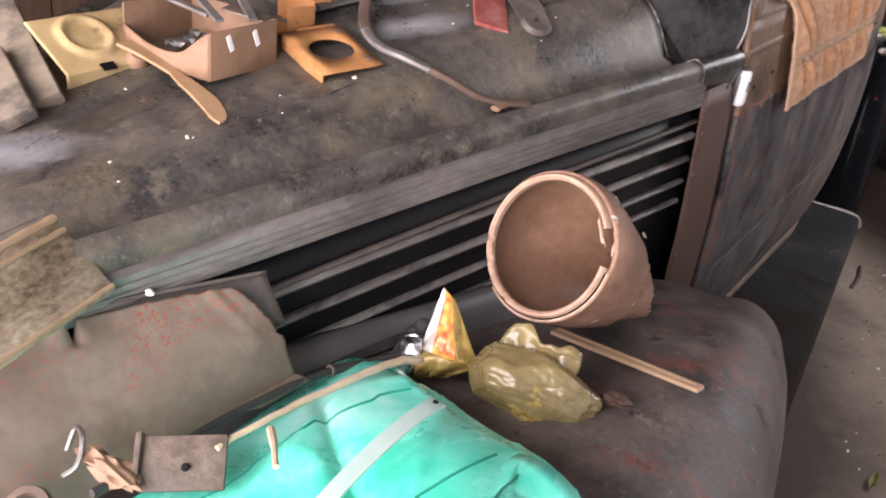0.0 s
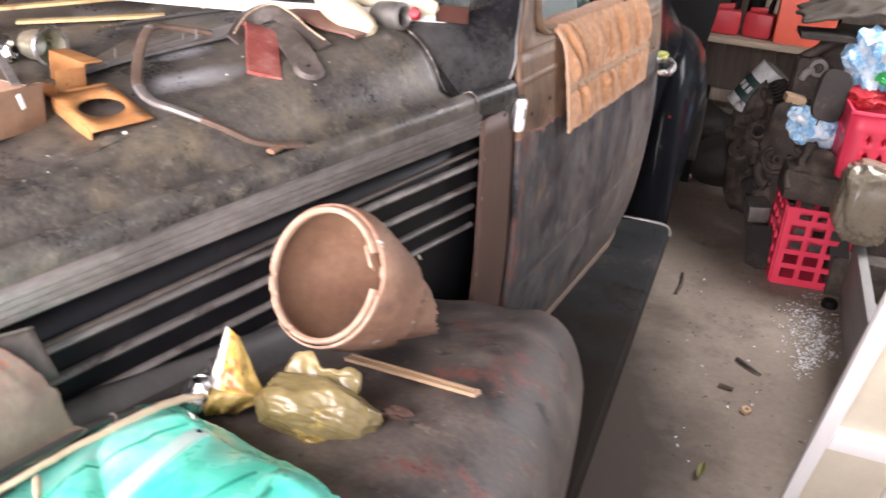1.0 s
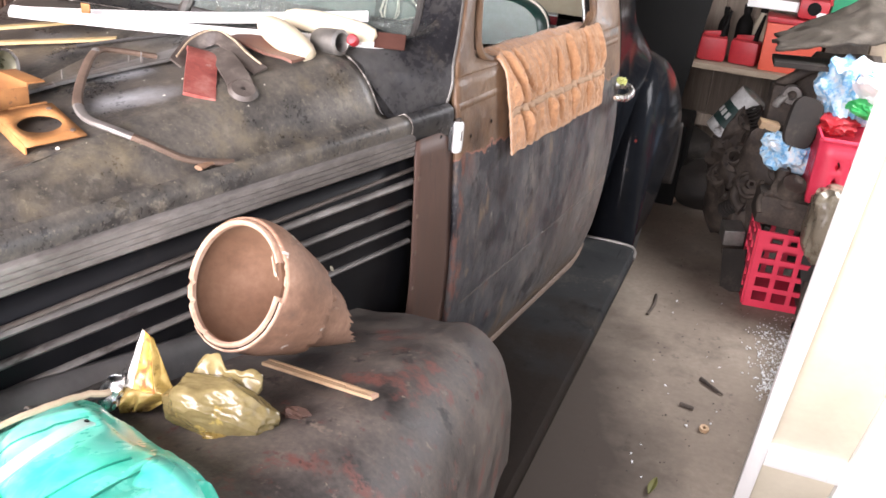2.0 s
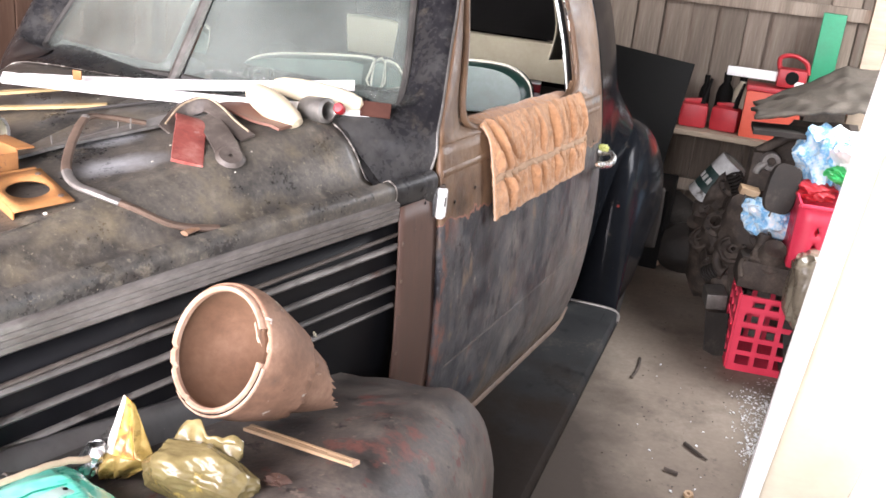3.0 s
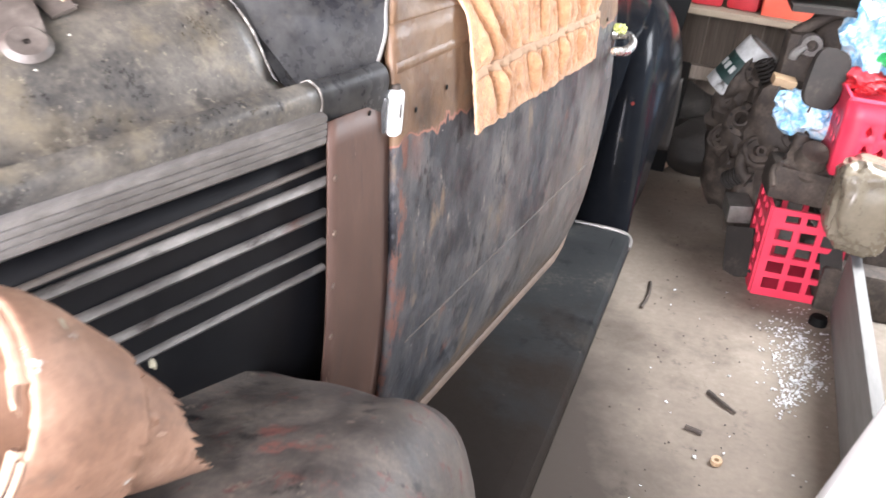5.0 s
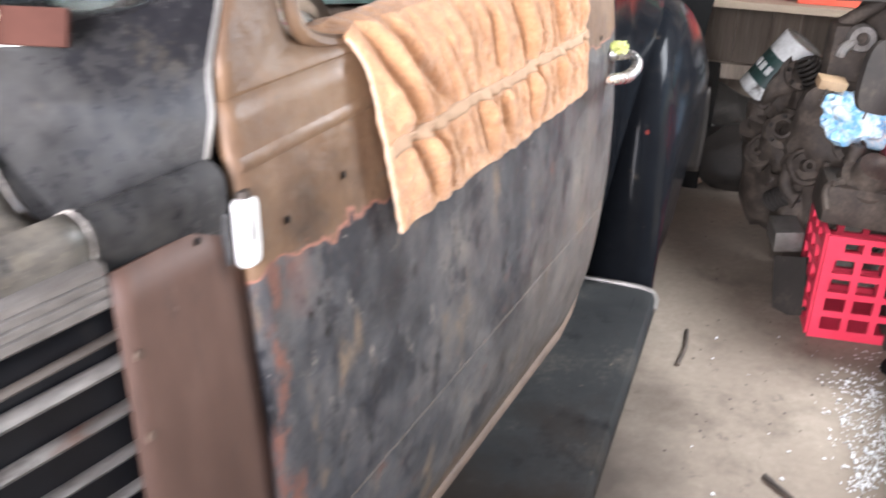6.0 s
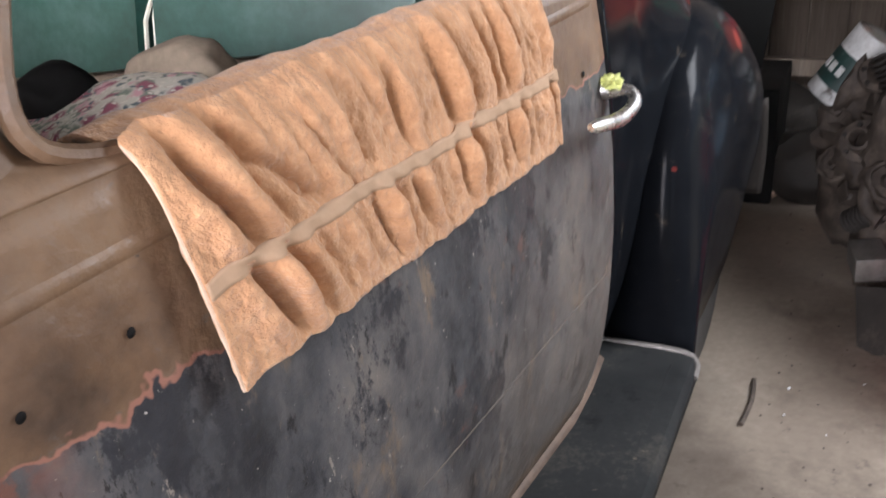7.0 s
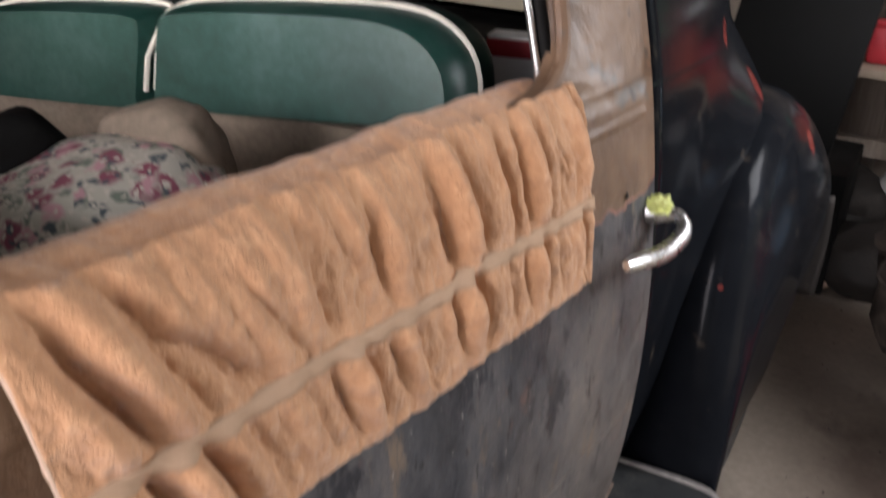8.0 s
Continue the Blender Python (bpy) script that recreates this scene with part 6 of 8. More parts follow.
        t = solo("angle_bar", bm, M_yellowmetal, "tan painted flat steel bar on the bonnet", "metal bar", group="loose flat bars")
        if k == 0:
            bm = bmesh.new()
            box(bm, 0.02, 0.003, 0.04, Matrix.Translation(on_bonnet(-0.64, -0.285, 0.035)), 0.001)
            part("lug", bm, M_orange, t)
    bm = bmesh.new()
    pts = spline([on_bonnet(-0.6, -0.36, 0.006), on_bonnet(-0.5, -0.27, 0.01), on_bonnet(-0.42, -0.215, 0.014), on_bonnet(-0.34, -0.17, 0.02)], 24)
    tube(bm, pts, 0.0035, 6)
    solo("wiper_arm", bm, M_darkrubber, "thin dark wiper arm lying on the bonnet", "wiper")
    bm = bmesh.new()
    rnd = random.Random(8)
    for k in range(70):
        x, y = rnd.uniform(-0.62, -0.2), rnd.uniform(-1.1, -0.2)
        if x > CX + half(y) - 0.05:
            continue
        r = rnd.uniform(0.001, 0.0026) if k > 3 else 0.0038
        lump(bm, (r, r * rnd.uniform(0.7, 1.3), r * 0.8), k, Matrix.Translation(on_bonnet(x, y, r * 0.5)), 0.4, 1)
    solo("grit", bm, M_piping, "scattered pale crumbs of grit on the bonnet", "grit", kind="stuff")


bonnet_rear_bits()


# ---- things on the wing ----
SHEET_RIDGE = [(-0.215, -0.885, 0.848), (-0.16, -0.905, 0.88), (-0.1, -0.94, 0.897), (-0.02, -0.985, 0.925), (0.06, -1.03, 0.958), (0.1, -1.05, 0.972), (0.125, -1.062, 0.965), (0.14, -1.07, 0.935), (0.146, -1.075, 0.9)]


def sheet_point(u, v):
    """The heaped sheet: u along its crest, v from its back hem over the crest (0.15) towards the front."""
    ridge = spline(SHEET_RIDGE, 101)[round(u * 100)]
    ahead = Vector((-0.03 + 0.09 * u, -0.5, 0.02 - 0.03 * u))
    n1 = noise.noise(Vector((u * 2.6 + 1, v * 2.2, 2)))
    n2 = noise.noise(Vector((u * 7 + v * 3, v * 4, 7)))
    fold = 0.016 * (1 - abs(math.sin(7.5 * u + 2.6 * v + 1.6 * n1))) ** 3 - 0.018 * (1 - abs(math.sin(4.6 * u - 4.4 * v + 1.4 * n1))) ** 6 + 0.007 * (1 - abs(math.sin(13 * u - 7 * v + 2 * n2))) ** 3
    fold *= min(1, 0.25 + 1.6 * u)
    if v < 0.15:
        k = 1 - v / 0.15
        p = ridge + Vector((0.012, 0.05, 0)) * math.sin(k * math.pi / 2)
        p.z = ridge.z + (wing_z(p.x, p.y) + 0.004 - ridge.z) * (1 - math.cos(k * math.pi / 2))
        return p + Vector((0, 0, fold * (1 - k) * min(1, u * 6)))
    k = (v - 0.15) / 0.85
    p = ridge + ahead * k
    rise = 0.03 * math.sin(math.pi * min(1, k * 1.9 + 0.04)) ** 0.8 * math.sin(math.pi * min(1, u * 1.15)) ** 1.5
    hollow = 0.035 * math.exp(-((u - 0.42) / 0.06) ** 2 - ((k - 0.5) / 0.2) ** 2)
    p.z += min(1, u * 6) * (fold + 0.014 * n1 + 0.006 * n2 + rise - hollow)
    p.x += 0.006 * n2
    p.z = max(p.z, wing_z(p.x, max(p.y, -1.6)) + 0.004)
    return p


def green_sheet():
    bm = bmesh.new()
    grid(bm, sheet_point, 101, 80)
    sheet = solo("plastic_sheet", bm, M_green, "bright sea-green plastic sheet heaped on the wing", "plastic sheet", thick=0.003, angle=70)
    # the curled end
    bm = bmesh.new()
    axis, o = Vector((-0.42, -0.9, -0.06)).normalized(), Vector((0.13, -1.07, 0.962))
    e1 = axis.cross(Vector((0, 0, 1))).normalized()
    e2 = e1.cross(axis)
    def curl(u, v):
        a = 0.4 + 2.9 * math.pi * u
        r = 0.046 - 0.022 * u + 0.003 * noise.noise(Vector((6 * u, 3 * v, 4)))
        return o + axis * (0.2 * v - 0.015 * u) + e1 * r * 1.25 * math.cos(a) + e2 * r * 0.8 * math.sin(a)
    grid(bm, curl, 60, 14)
    part("curled_end", bm, M_green, sheet, "curled end of the plastic sheet", 0.0025, 70)
    for k, (u0, v0, u1, v1) in enumerate(((0.52, 0.2, 0.3, 0.9), (0.62, 0.18, 0.56, 0.9), (0.3, 0.17, 0.1, 0.75))):
        bm = bmesh.new()
        tube(bm, [sheet_point(round((u0 + (u1 - u0) * i / 24) * 100) / 100, v0 + (v1 - v0) * i / 24) + Vector((0, 0, 0.0025)) for i in range(25)], 0.0014, 5)
        part("welded_seam", bm, M_greenseam, sheet)


M_greenseam = mat("dark_green_seam", [(0.3, (0.006, 0.2, 0.13)), (0.7, (0.02, 0.34, 0.24))], 10, 60, (0.3, 0.5), 0, 0.05)
green_sheet()


def flecked_steel():
    """Grey steel with red rust flecks gathered in a few patches."""
    m = M_sheet.copy()
    m.name = "rust_flecked_steel"
    n, l = m.node_tree.nodes, m.node_tree.links
    b = n["Principled BSDF"]
    tc = n.new("ShaderNodeTexCoord")
    masks = []
    for scale, lo, hi in ((9, 0.5, 0.62), (240, 0.57, 0.61)):
        ns, mr = n.new("ShaderNodeTexNoise"), n.new("ShaderNodeMapRange")
        ns.inputs["Scale"].default_value, ns.inputs["Detail"].default_value = scale, 2
        l.new(tc.outputs["Object"], ns.inputs["Vector"])
        mr.inputs[1].default_value, mr.inputs[2].default_value = lo, hi
        l.new(ns.outputs[0], mr.inputs[0])
        masks.append(mr)
    both = n.new("ShaderNodeMath")
    both.operation = "MULTIPLY"
    l.new(masks[0].outputs[0], both.inputs[0])
    l.new(masks[1].outputs[0], both.inputs[1])
    mx = n.new("ShaderNodeMix")
    mx.data_type = "RGBA"
    l.new(both.outputs[0], mx.inputs[0])
    l.new(b.inputs["Base Color"].links[0].from_socket, mx.inputs[6])
    mx.inputs[7].default_value = (0.3, 0.075, 0.04, 1)
    l.new(mx.outputs[2], b.inputs["Base Color"])
    return m


def steel_sheet():
    TL, TR, BR = Vector((-0.415, -1.32, 1.005)), Vector((-0.252, -1.0, 1.003)), Vector((-0.2, -0.99, 0.89))
    BL = TL + (BR - TR) * 1.35 + Vector((0.06, -0.03, 0))
    down, lift = BR - TR, Vector((0.5, 0.2, 0.8))
    def fp(u, v):
        # torn end: the upper corner is broken away, the edge is uneven
        end = 1 - 0.075 * max(0, 1 - v / 0.55) ** 1.6 + 0.016 * noise.noise(Vector((v * 9, 0, 3))) + 0.008 * noise.noise(Vector((v * 26, 0, 8)))
        w = u * end
        p = TL.lerp(TR, w).lerp(BL.lerp(BR, w), v)
        p += lift * (0.01 * math.sin(math.pi * v) * math.sin(2.2 * w + 0.5) + 0.004 * noise.noise(Vector((w * 5, v * 4, 0))))
        p += lift * 0.004 * max(0, 1 - abs(w - 0.86 - 0.12 * v) / 0.03) * max(0, 1 - v / 0.7)
        if v < 0.2:
            # the tear in the top edge, its near lip bent up
            k = (w - 0.455) / 0.04
            if abs(k) < 1:
                p += down * 0.19 * (1 - abs(k) ** 1.5) * (1 - v / 0.2)
            p += lift * 0.02 * math.exp(-((w - 0.425) / 0.022) ** 2) * (1 - v / 0.2) ** 2
        p += down * 0.02 * noise.noise(Vector((w * 22, 4, 0))) * max(0, 1 - v / 0.1)
        if v > 0.93 and w > 0.82:
            p += Vector((0.012, 0.006, 0.004)) * (v - 0.93) / 0.07
        return p
    bm = bmesh.new()
    grid(bm, fp, 110, 44)
    solo("steel_sheet", bm, flecked_steel(), "torn grey steel panel with rust flecks against the bonnet side", "steel sheet", thick=0.002)
    # dark folded plate behind the torn end
    back = down.cross(TR - TL).normalized()
    if back.z > 0:
        back = -back
    t = thing("folded_plate", "dark grey folded plate behind the torn steel sheet", "plate", pose(0, 0, 0))
    for nm, v0, v1, off in (("face", -0.06, 0.62, 0.008), ("folded_edge", -0.09, -0.055, 0.002)):
        bm = bmesh.new()
        grid(bm, lambda u, v: TL.lerp(TR, 0.52 + 0.53 * u) + down * (v0 + (v1 - v0) * v) * (1 - 0.25 * u) + back * (off + 0.004 * u), 24, 6)
        part(nm, bm, M_dullbar, t, "", 0.002)
    bm = bmesh.new()
    lump(bm, (0.0055, 0.004, 0.0035), 3, Matrix.Translation(TL.lerp(TR, 0.7) - down * 0.06 + Vector((0, 0, 0.004))), 0.5, 2, 3)
    solo("plaster_chip", bm, M_whiteboard, "small white chip of plaster on the folded plate", "chip")
    # thin dark rod along the lower hem
    t = thing("thin_rod", "thin dark rod lying between steel panel and plastic sheet", "rod", pose(0, 0, 0))
    pts = spline([(-0.222, -1.25, 0.915), (-0.216, -1.16, 0.906), (-0.21, -1.083, 0.9), (-0.196, -1.0, 0.894), (-0.186, -0.945, 0.886)], 24)
    bm = bmesh.new()
    tube(bm, pts, 0.0042, 8)
    part("shaft", bm, M_darkrubber, t)
    bm = bmesh.new()
    tube(bm, [pts[23] + (pts[23] - pts[22]) * k for k in (-0.3, 0.25)], 0.0068, 10)
    part("collar", bm, M_dullbar, t)
    bm = bmesh.new()
    tube(bm, spline([pts[23], (-0.17, -0.89, 0.872), (-0.15, -0.835, 0.862)], 10), 0.0058, 8)
    part("sleeve", bm, M_darkrubber, t, "thicker rubber sleeve")


steel_sheet()


def tin_box():
    ax = Vector((0.16, -0.987, 0.0)).normalized()
    ay = Vector((0.7, 0.12, -0.62)).normalized()
    az = ax.cross(ay).normalized()
    ay = az.cross(ax)
    if az.z < 0:
        ay, az = -ay, -az
    m = Matrix(((ax.x, ay.x, az.x, -0.34), (ax.y, ay.y, az.y, -1.233), (ax.z, ay.z, az.z, 1.05), (0, 0, 0, 1)))
    t = thing("tin_box", "dusty tan-grey tin box with a rolled lid seam", "tin", m)
    bm = bmesh.new()
    box(bm, 0.19, 0.088, 0.03, Matrix.Translation((0, 0, 0)), 0.004)
    part("body", bm, M_greybox, t)
    bm = bmesh.new()
    box(bm, 0.194, 0.092, 0.008, Matrix.Translation((0, 0, 0.012)), 0.003)
    part("lid", bm, M_greybox, t)
    # rolled double seam along one edge of the lid
    for y, r in ((-0.0405, 0.0042), (-0.027, 0.003), (0.041, 0.0025)):
        bm = bmesh.new()
        tube(bm, [(-0.096 + 0.192 * i / 30, y + 0.0012 * noise.noise(Vector((i * 0.7, y * 90, 0))), 0.0158 + 0.0012 * noise.noise(Vector((i * 0.9, 5, y * 70)))) for i in range(31)], [r * (1 + 0.25 * noise.noise(Vector((i * 1.3, 0, r * 900)))) for i in range(31)], 8)
        part("rolled_seam", bm, M_lid, t, "pale worn rolled seam")


tin_box()


def wing_sticks():
    bm = bmesh.new()
    pts = spline([(-0.098, -0.9, 0.916), (-0.112, -0.955, 0.932), (-0.124, -1.02, 0.94), (-0.142, -1.09, 0.942), (-0.158, -1.165, 0.94)], 24)
    for i, p in enumerate(pts):
        p += Vector((0.003 * noise.noise(Vector((i * 0.5, 0, 0))), 0, 0.002 * noise.noise(Vector((0, i * 0.5, 0)))))
    tube(bm, pts, [0.0048 - 0.0018 * i / 23 for i in range(24)], 8)
    solo("dry_stick", bm, M_stick, "thin dry stick lying over the green sheet", "stick")
    bm = bmesh.new()
    tube(bm, spline([(-0.136, -1.115, 0.94), (-0.112, -1.14, 0.95), (-0.09, -1.165, 0.955)], 8), [0.004] * 4 + [0.003] * 4, 7)
    solo("twig", bm, M_stick, "short pale twig on the green sheet", "stick")
    # flat strap on the sheet, its glare put into the pale colour
    bm = bmesh.new()
    a, b = Vector((-0.006, -1.035, 0.984)), Vector((-0.024, -1.215, 0.962))
    mid = [a.lerp(b, i / 20) + Vector((0, 0, 0.014 * math.sin(math.pi * i / 20) ** 0.7)) for i in range(21)]
    strip_mesh(bm, mid, 0.016, 0.003)
    t = solo("flat_strap", bm, mat("strap_with_glare", [(0.3, (0.38, 0.52, 0.47)), (0.7, (0.5, 0.66, 0.6))], 9, 70, (0.25, 0.5), 0.2, 0.03), "pale flat strap with a pierced end on the green sheet", "strap", angle=30)
    bm = bmesh.new()
    lathe(bm, [(0, 0.003), (0.0025, 0.0028), (0.003, 0.001)], 10, Matrix.Translation(mid[0].lerp(mid[1], 0.5)))
    part("pin_hole", bm, M_black, t)
    # cable along the wing joint
    bm = bmesh.new()
    pts = spline([(-0.36, -1.35, 0.842), (-0.3, -1.12, 0.84), (-0.245, -0.95, 0.84), (-0.185, -0.768, 0.838), (-0.16, -0.74, 0.836)], 30)
    tube(bm, pts, 0.008, 8)
    solo("cable", bm, M_darkrubber, "thick black cable along the wing joint", "cable")
    bm = bmesh.new()
    for k in range(7):
        rnd = random.Random(k + 40)
        lump(bm, (0.016, 0.012, 0.014), k, Matrix.Translation((-0.155 + rnd.uniform(-0.02, 0.02), -0.775 + rnd.uniform(-0.025, 0.02), 0.845 + rnd.uniform(0, 0.025))), 0.5, 2)
    solo("wire_tangle", bm, M_darkrubber, "small tangle of dark wire on the wing", "wire")
    # tan slotted strip
    t = thing("slotted_strip", "tan slotted wooden strip lying on the wing", "strip", pose(0, 0, 0))
    a, b = Vector((-0.035, -0.632, 0.84)), Vector((0.178, -0.705, 0.886))
    d = (b - a).normalized()
    s = d.cross(Vector((0, 0, 1))).normalized()
    for k in (-1, 1):
        bm = bmesh.new()
        strip_mesh(bm, [a + s * 0.0065 * k, b + s * 0.0048 * k], 0.0045, 0.005)
        part("rail", bm, M_lid, t)
    bm = bmesh.new()
    strip_mesh(bm, [b - d * 0.007, b], 0.014, 0.0052)
    part("end_block", bm, M_clayrim, t)
    bm = bmesh.new()
    strip_mesh(bm, [a, b - d * 0.06], 0.008, 0.003)
    part("web", bm, M_lid, t)
    # clods
    bm = bmesh.new()
    lump(bm, (0.019, 0.012, 0.007), 4, Matrix.Translation((0.098, -0.775, wing_z(0.098, -0.775) + 0.004)), 0.5, 3, 3)
    solo("mud_clod", bm, M_brown, "small dry clod of reddish mud on the wing", "clod")
    # bits at the front
    bm = bmesh.new()
    lump(bm, (0.03, 0.01, 0.009), 9, pose(-0.228, -1.224, 0.922, 0, 14, 4), 0.8, 3, 3)
    solo("putty_lump", bm, M_pinkrust, "ragged pinkish lump of old filler", "filler lump")
    bm = bmesh.new()
    box(bm, 0.078, 0.05, 0.006, pose(-0.178, -1.185, 0.926, 38, -8, 30), 0.002)
    grimy = mat("grimy_tan_plate", [(0.3, (0.03, 0.022, 0.016)), (0.5, (0.075, 0.055, 0.04)), (0.7, (0.16, 0.125, 0.095))], 26, 120, (0.5, 0.8), 0.2, 0.3, spots=[((0.03, 0.022, 0.018), 30, 0.6, 0.08)])
    t = solo("small_plate", bm, grimy, "small grimy tan steel angle plate on the sheet", "plate")
    bm = bmesh.new()
    box(bm, 0.006, 0.05, 0.03, pose(-0.215, -1.2, 0.918, 38, -8, 30), 0.002)
    part("flange", bm, grimy, t)
    bm = bmesh.new()
    lathe(bm, [(0, 0.0048), (0.003, 0.0045), (0.004, 0.003)], 12, pose(-0.172, -1.188, 0.926, 38, -8, 30))
    part("bolt_hole", bm, M_black, t)
    bm = bmesh.new()
    tube(bm, spline([(-0.272, -1.232, 0.925), (-0.27, -1.222, 0.945), (-0.255, -1.228, 0.945), (-0.25, -1.24, 0.925), (-0.258, -1.25, 0.915)], 16), 0.0026, 7)
    solo("wire_hook", bm, M_dullmetal, "bent bright wire hook", "hook")
    bm = bmesh.new()
    lathe(bm, [(0.018, -0.008), (0.026, -0.008), (0.028, 0), (0.026, 0.008), (0.018, 0.008), (0.016, 0), (0.018, -0.008)], 24, pose(-0.258, -1.288, 0.903, 30, 10, 0) @ Matrix.Scale(0.8, 4))
    solo("metal_ring", bm, M_rustbar, "dull metal pipe ring", "ring")


wing_sticks()


def snack_packet():
    tip, left, right = Vector((-0.128, -0.785, 0.942)), Vector((-0.137, -0.825, 0.872)), Vector((-0.062, -0.812, 0.87))
    t = thing("snack_packet", "crumpled yellow and red snack packet standing on the wing", "packet", pose(0, 0, 0))
    out = (right - left).cross(tip - left).normalized()
    if out.y > 0:
        out = -out
    def sail(u, v):
        p = (tip + Vector((0.016 * (u - 0.5), 0, -0.01 * u))).lerp(left.lerp(right, u), v)
        bow = 0.016 * math.sin(math.pi * u) * v + 0.004 * v * noise.noise(Vector((u * 6, v * 5, 2))) + 0.0035 * v * abs(math.sin(9 * u + 3 * v))
        return p + out * bow
    for nm, a, b, mt, lab in (("silver_edge", 0.0, 0.24, M_silverfilm, "white and silver inner edge"), ("printed_face", 0.24, 0.66, M_foil, "orange printed face with a red mark"), ("gold_fold", 0.66, 1.0, M_goldfilm, "golden folded side")):
        bm = bmesh.new()
        grid(bm, lambda u, v: sail(a + (b - a) * u, 0.02 + 0.98 * v), 16, 26)
        part(nm, bm, mt, t, lab, 0.0012, 25)
    # skirt gathered under the printed face, and the dark twisted tail
    bm = bmesh.new()
    def skirt(u, v):
        p = left.lerp(right, u) + out * 0.016 * math.sin(math.pi * u)
        ruck = math.sin(13 * u) * 0.006 + 0.006 * noise.noise(Vector((u * 8, v * 4, 9)))
        foot = Vector((-0.135 + 0.03 * u, -0.84 + 0.02 * u, 0.838))
        return p.lerp(foot, v) + out * (ruck * v + 0.008 * math.sin(math.pi * v))
    grid(bm, skirt, 30, 16)
    part("gathered_skirt", bm, M_goldfilm, t, "golden gathered lower end", 0.0012, 25)
    bm = bmesh.new()
    def tail(u, v):
        a = 2 * math.pi * u
        c = Vector((-0.148, -0.828, 0.884)).lerp(Vector((-0.152, -0.845, 0.842)), v)
        r = (0.012 + 0.006 * math.sin(3 * v)) * (1 + 0.35 * noise.noise(Vector((3 * math.cos(a), 3 * math.sin(a), 5 * v))))
        return c + Vector((math.cos(a), 0.7 * math.sin(a), 0.2 * math.cos(a))) * r
    grid(bm, tail, 20, 14, True)
    part("silver_tail", bm, M_chrome, t, "crushed silver inside of the packet", 0.001, 25)


def amber_bag():
    bm = bmesh.new()
    r = bmesh.ops.create_icosphere(bm, subdivisions=6, radius=1)
    # flat film facets with pinched creases between them
    rnd = random.Random(14)
    ways = [Vector((rnd.gauss(0, 1), rnd.gauss(0, 1), rnd.gauss(0, 1))).normalized() for _ in range(17)]
    cuts = [(w, rnd.uniform(0.74, 0.95)) for w in ways]
    for v in r["verts"]:
        q = v.co.copy()
        d = min([1.0] + [c / q.dot(w) for w, c in cuts if q.dot(w) > 0.2])
        d *= 1 + 0.1 * noise.noise(q * 1.6 + Vector((5, 0, 0))) - 0.05 * abs(noise.noise(q * 4.0 + Vector((0, 3, 0)))) + 0.012 * noise.noise(q * 11)
        q = q * d
        v.co = Vector((0.004 + q.x * 0.087, -0.822 + q.y * 0.05, 0.884 + q.z * 0.042))
    bag = solo("plastic_bag", bm, M_amber, "crumpled olive-amber plastic bag tied up on the wing", "bag", angle=30)
    bm = bmesh.new()
    def neck(u, v):
        a = math.pi * u
        ruck = 0.006 * math.sin(11 * u) * v + 0.006 * noise.noise(Vector((u * 9, v * 3, 1)))
        return Vector((0.002 + 0.05 * math.cos(a), -0.8 + 0.012 * v + ruck, 0.902 + 0.03 * math.sin(a) ** 0.6 * v + ruck * v))
    grid(bm, neck, 40, 8)
    part("gathered_neck", bm, M_amber, bag, "gathered neck of the bag", 0.0012, 30)
    bm = bmesh.new()
    lump(bm, (0.022, 0.012, 0.009), 6, pose(0.03, -0.856, 0.862, 0, 8, 10), 0.5, 3, 3)
    part("orange_corner", bm, M_goldfilm, bag, "orange printed corner of the bag")


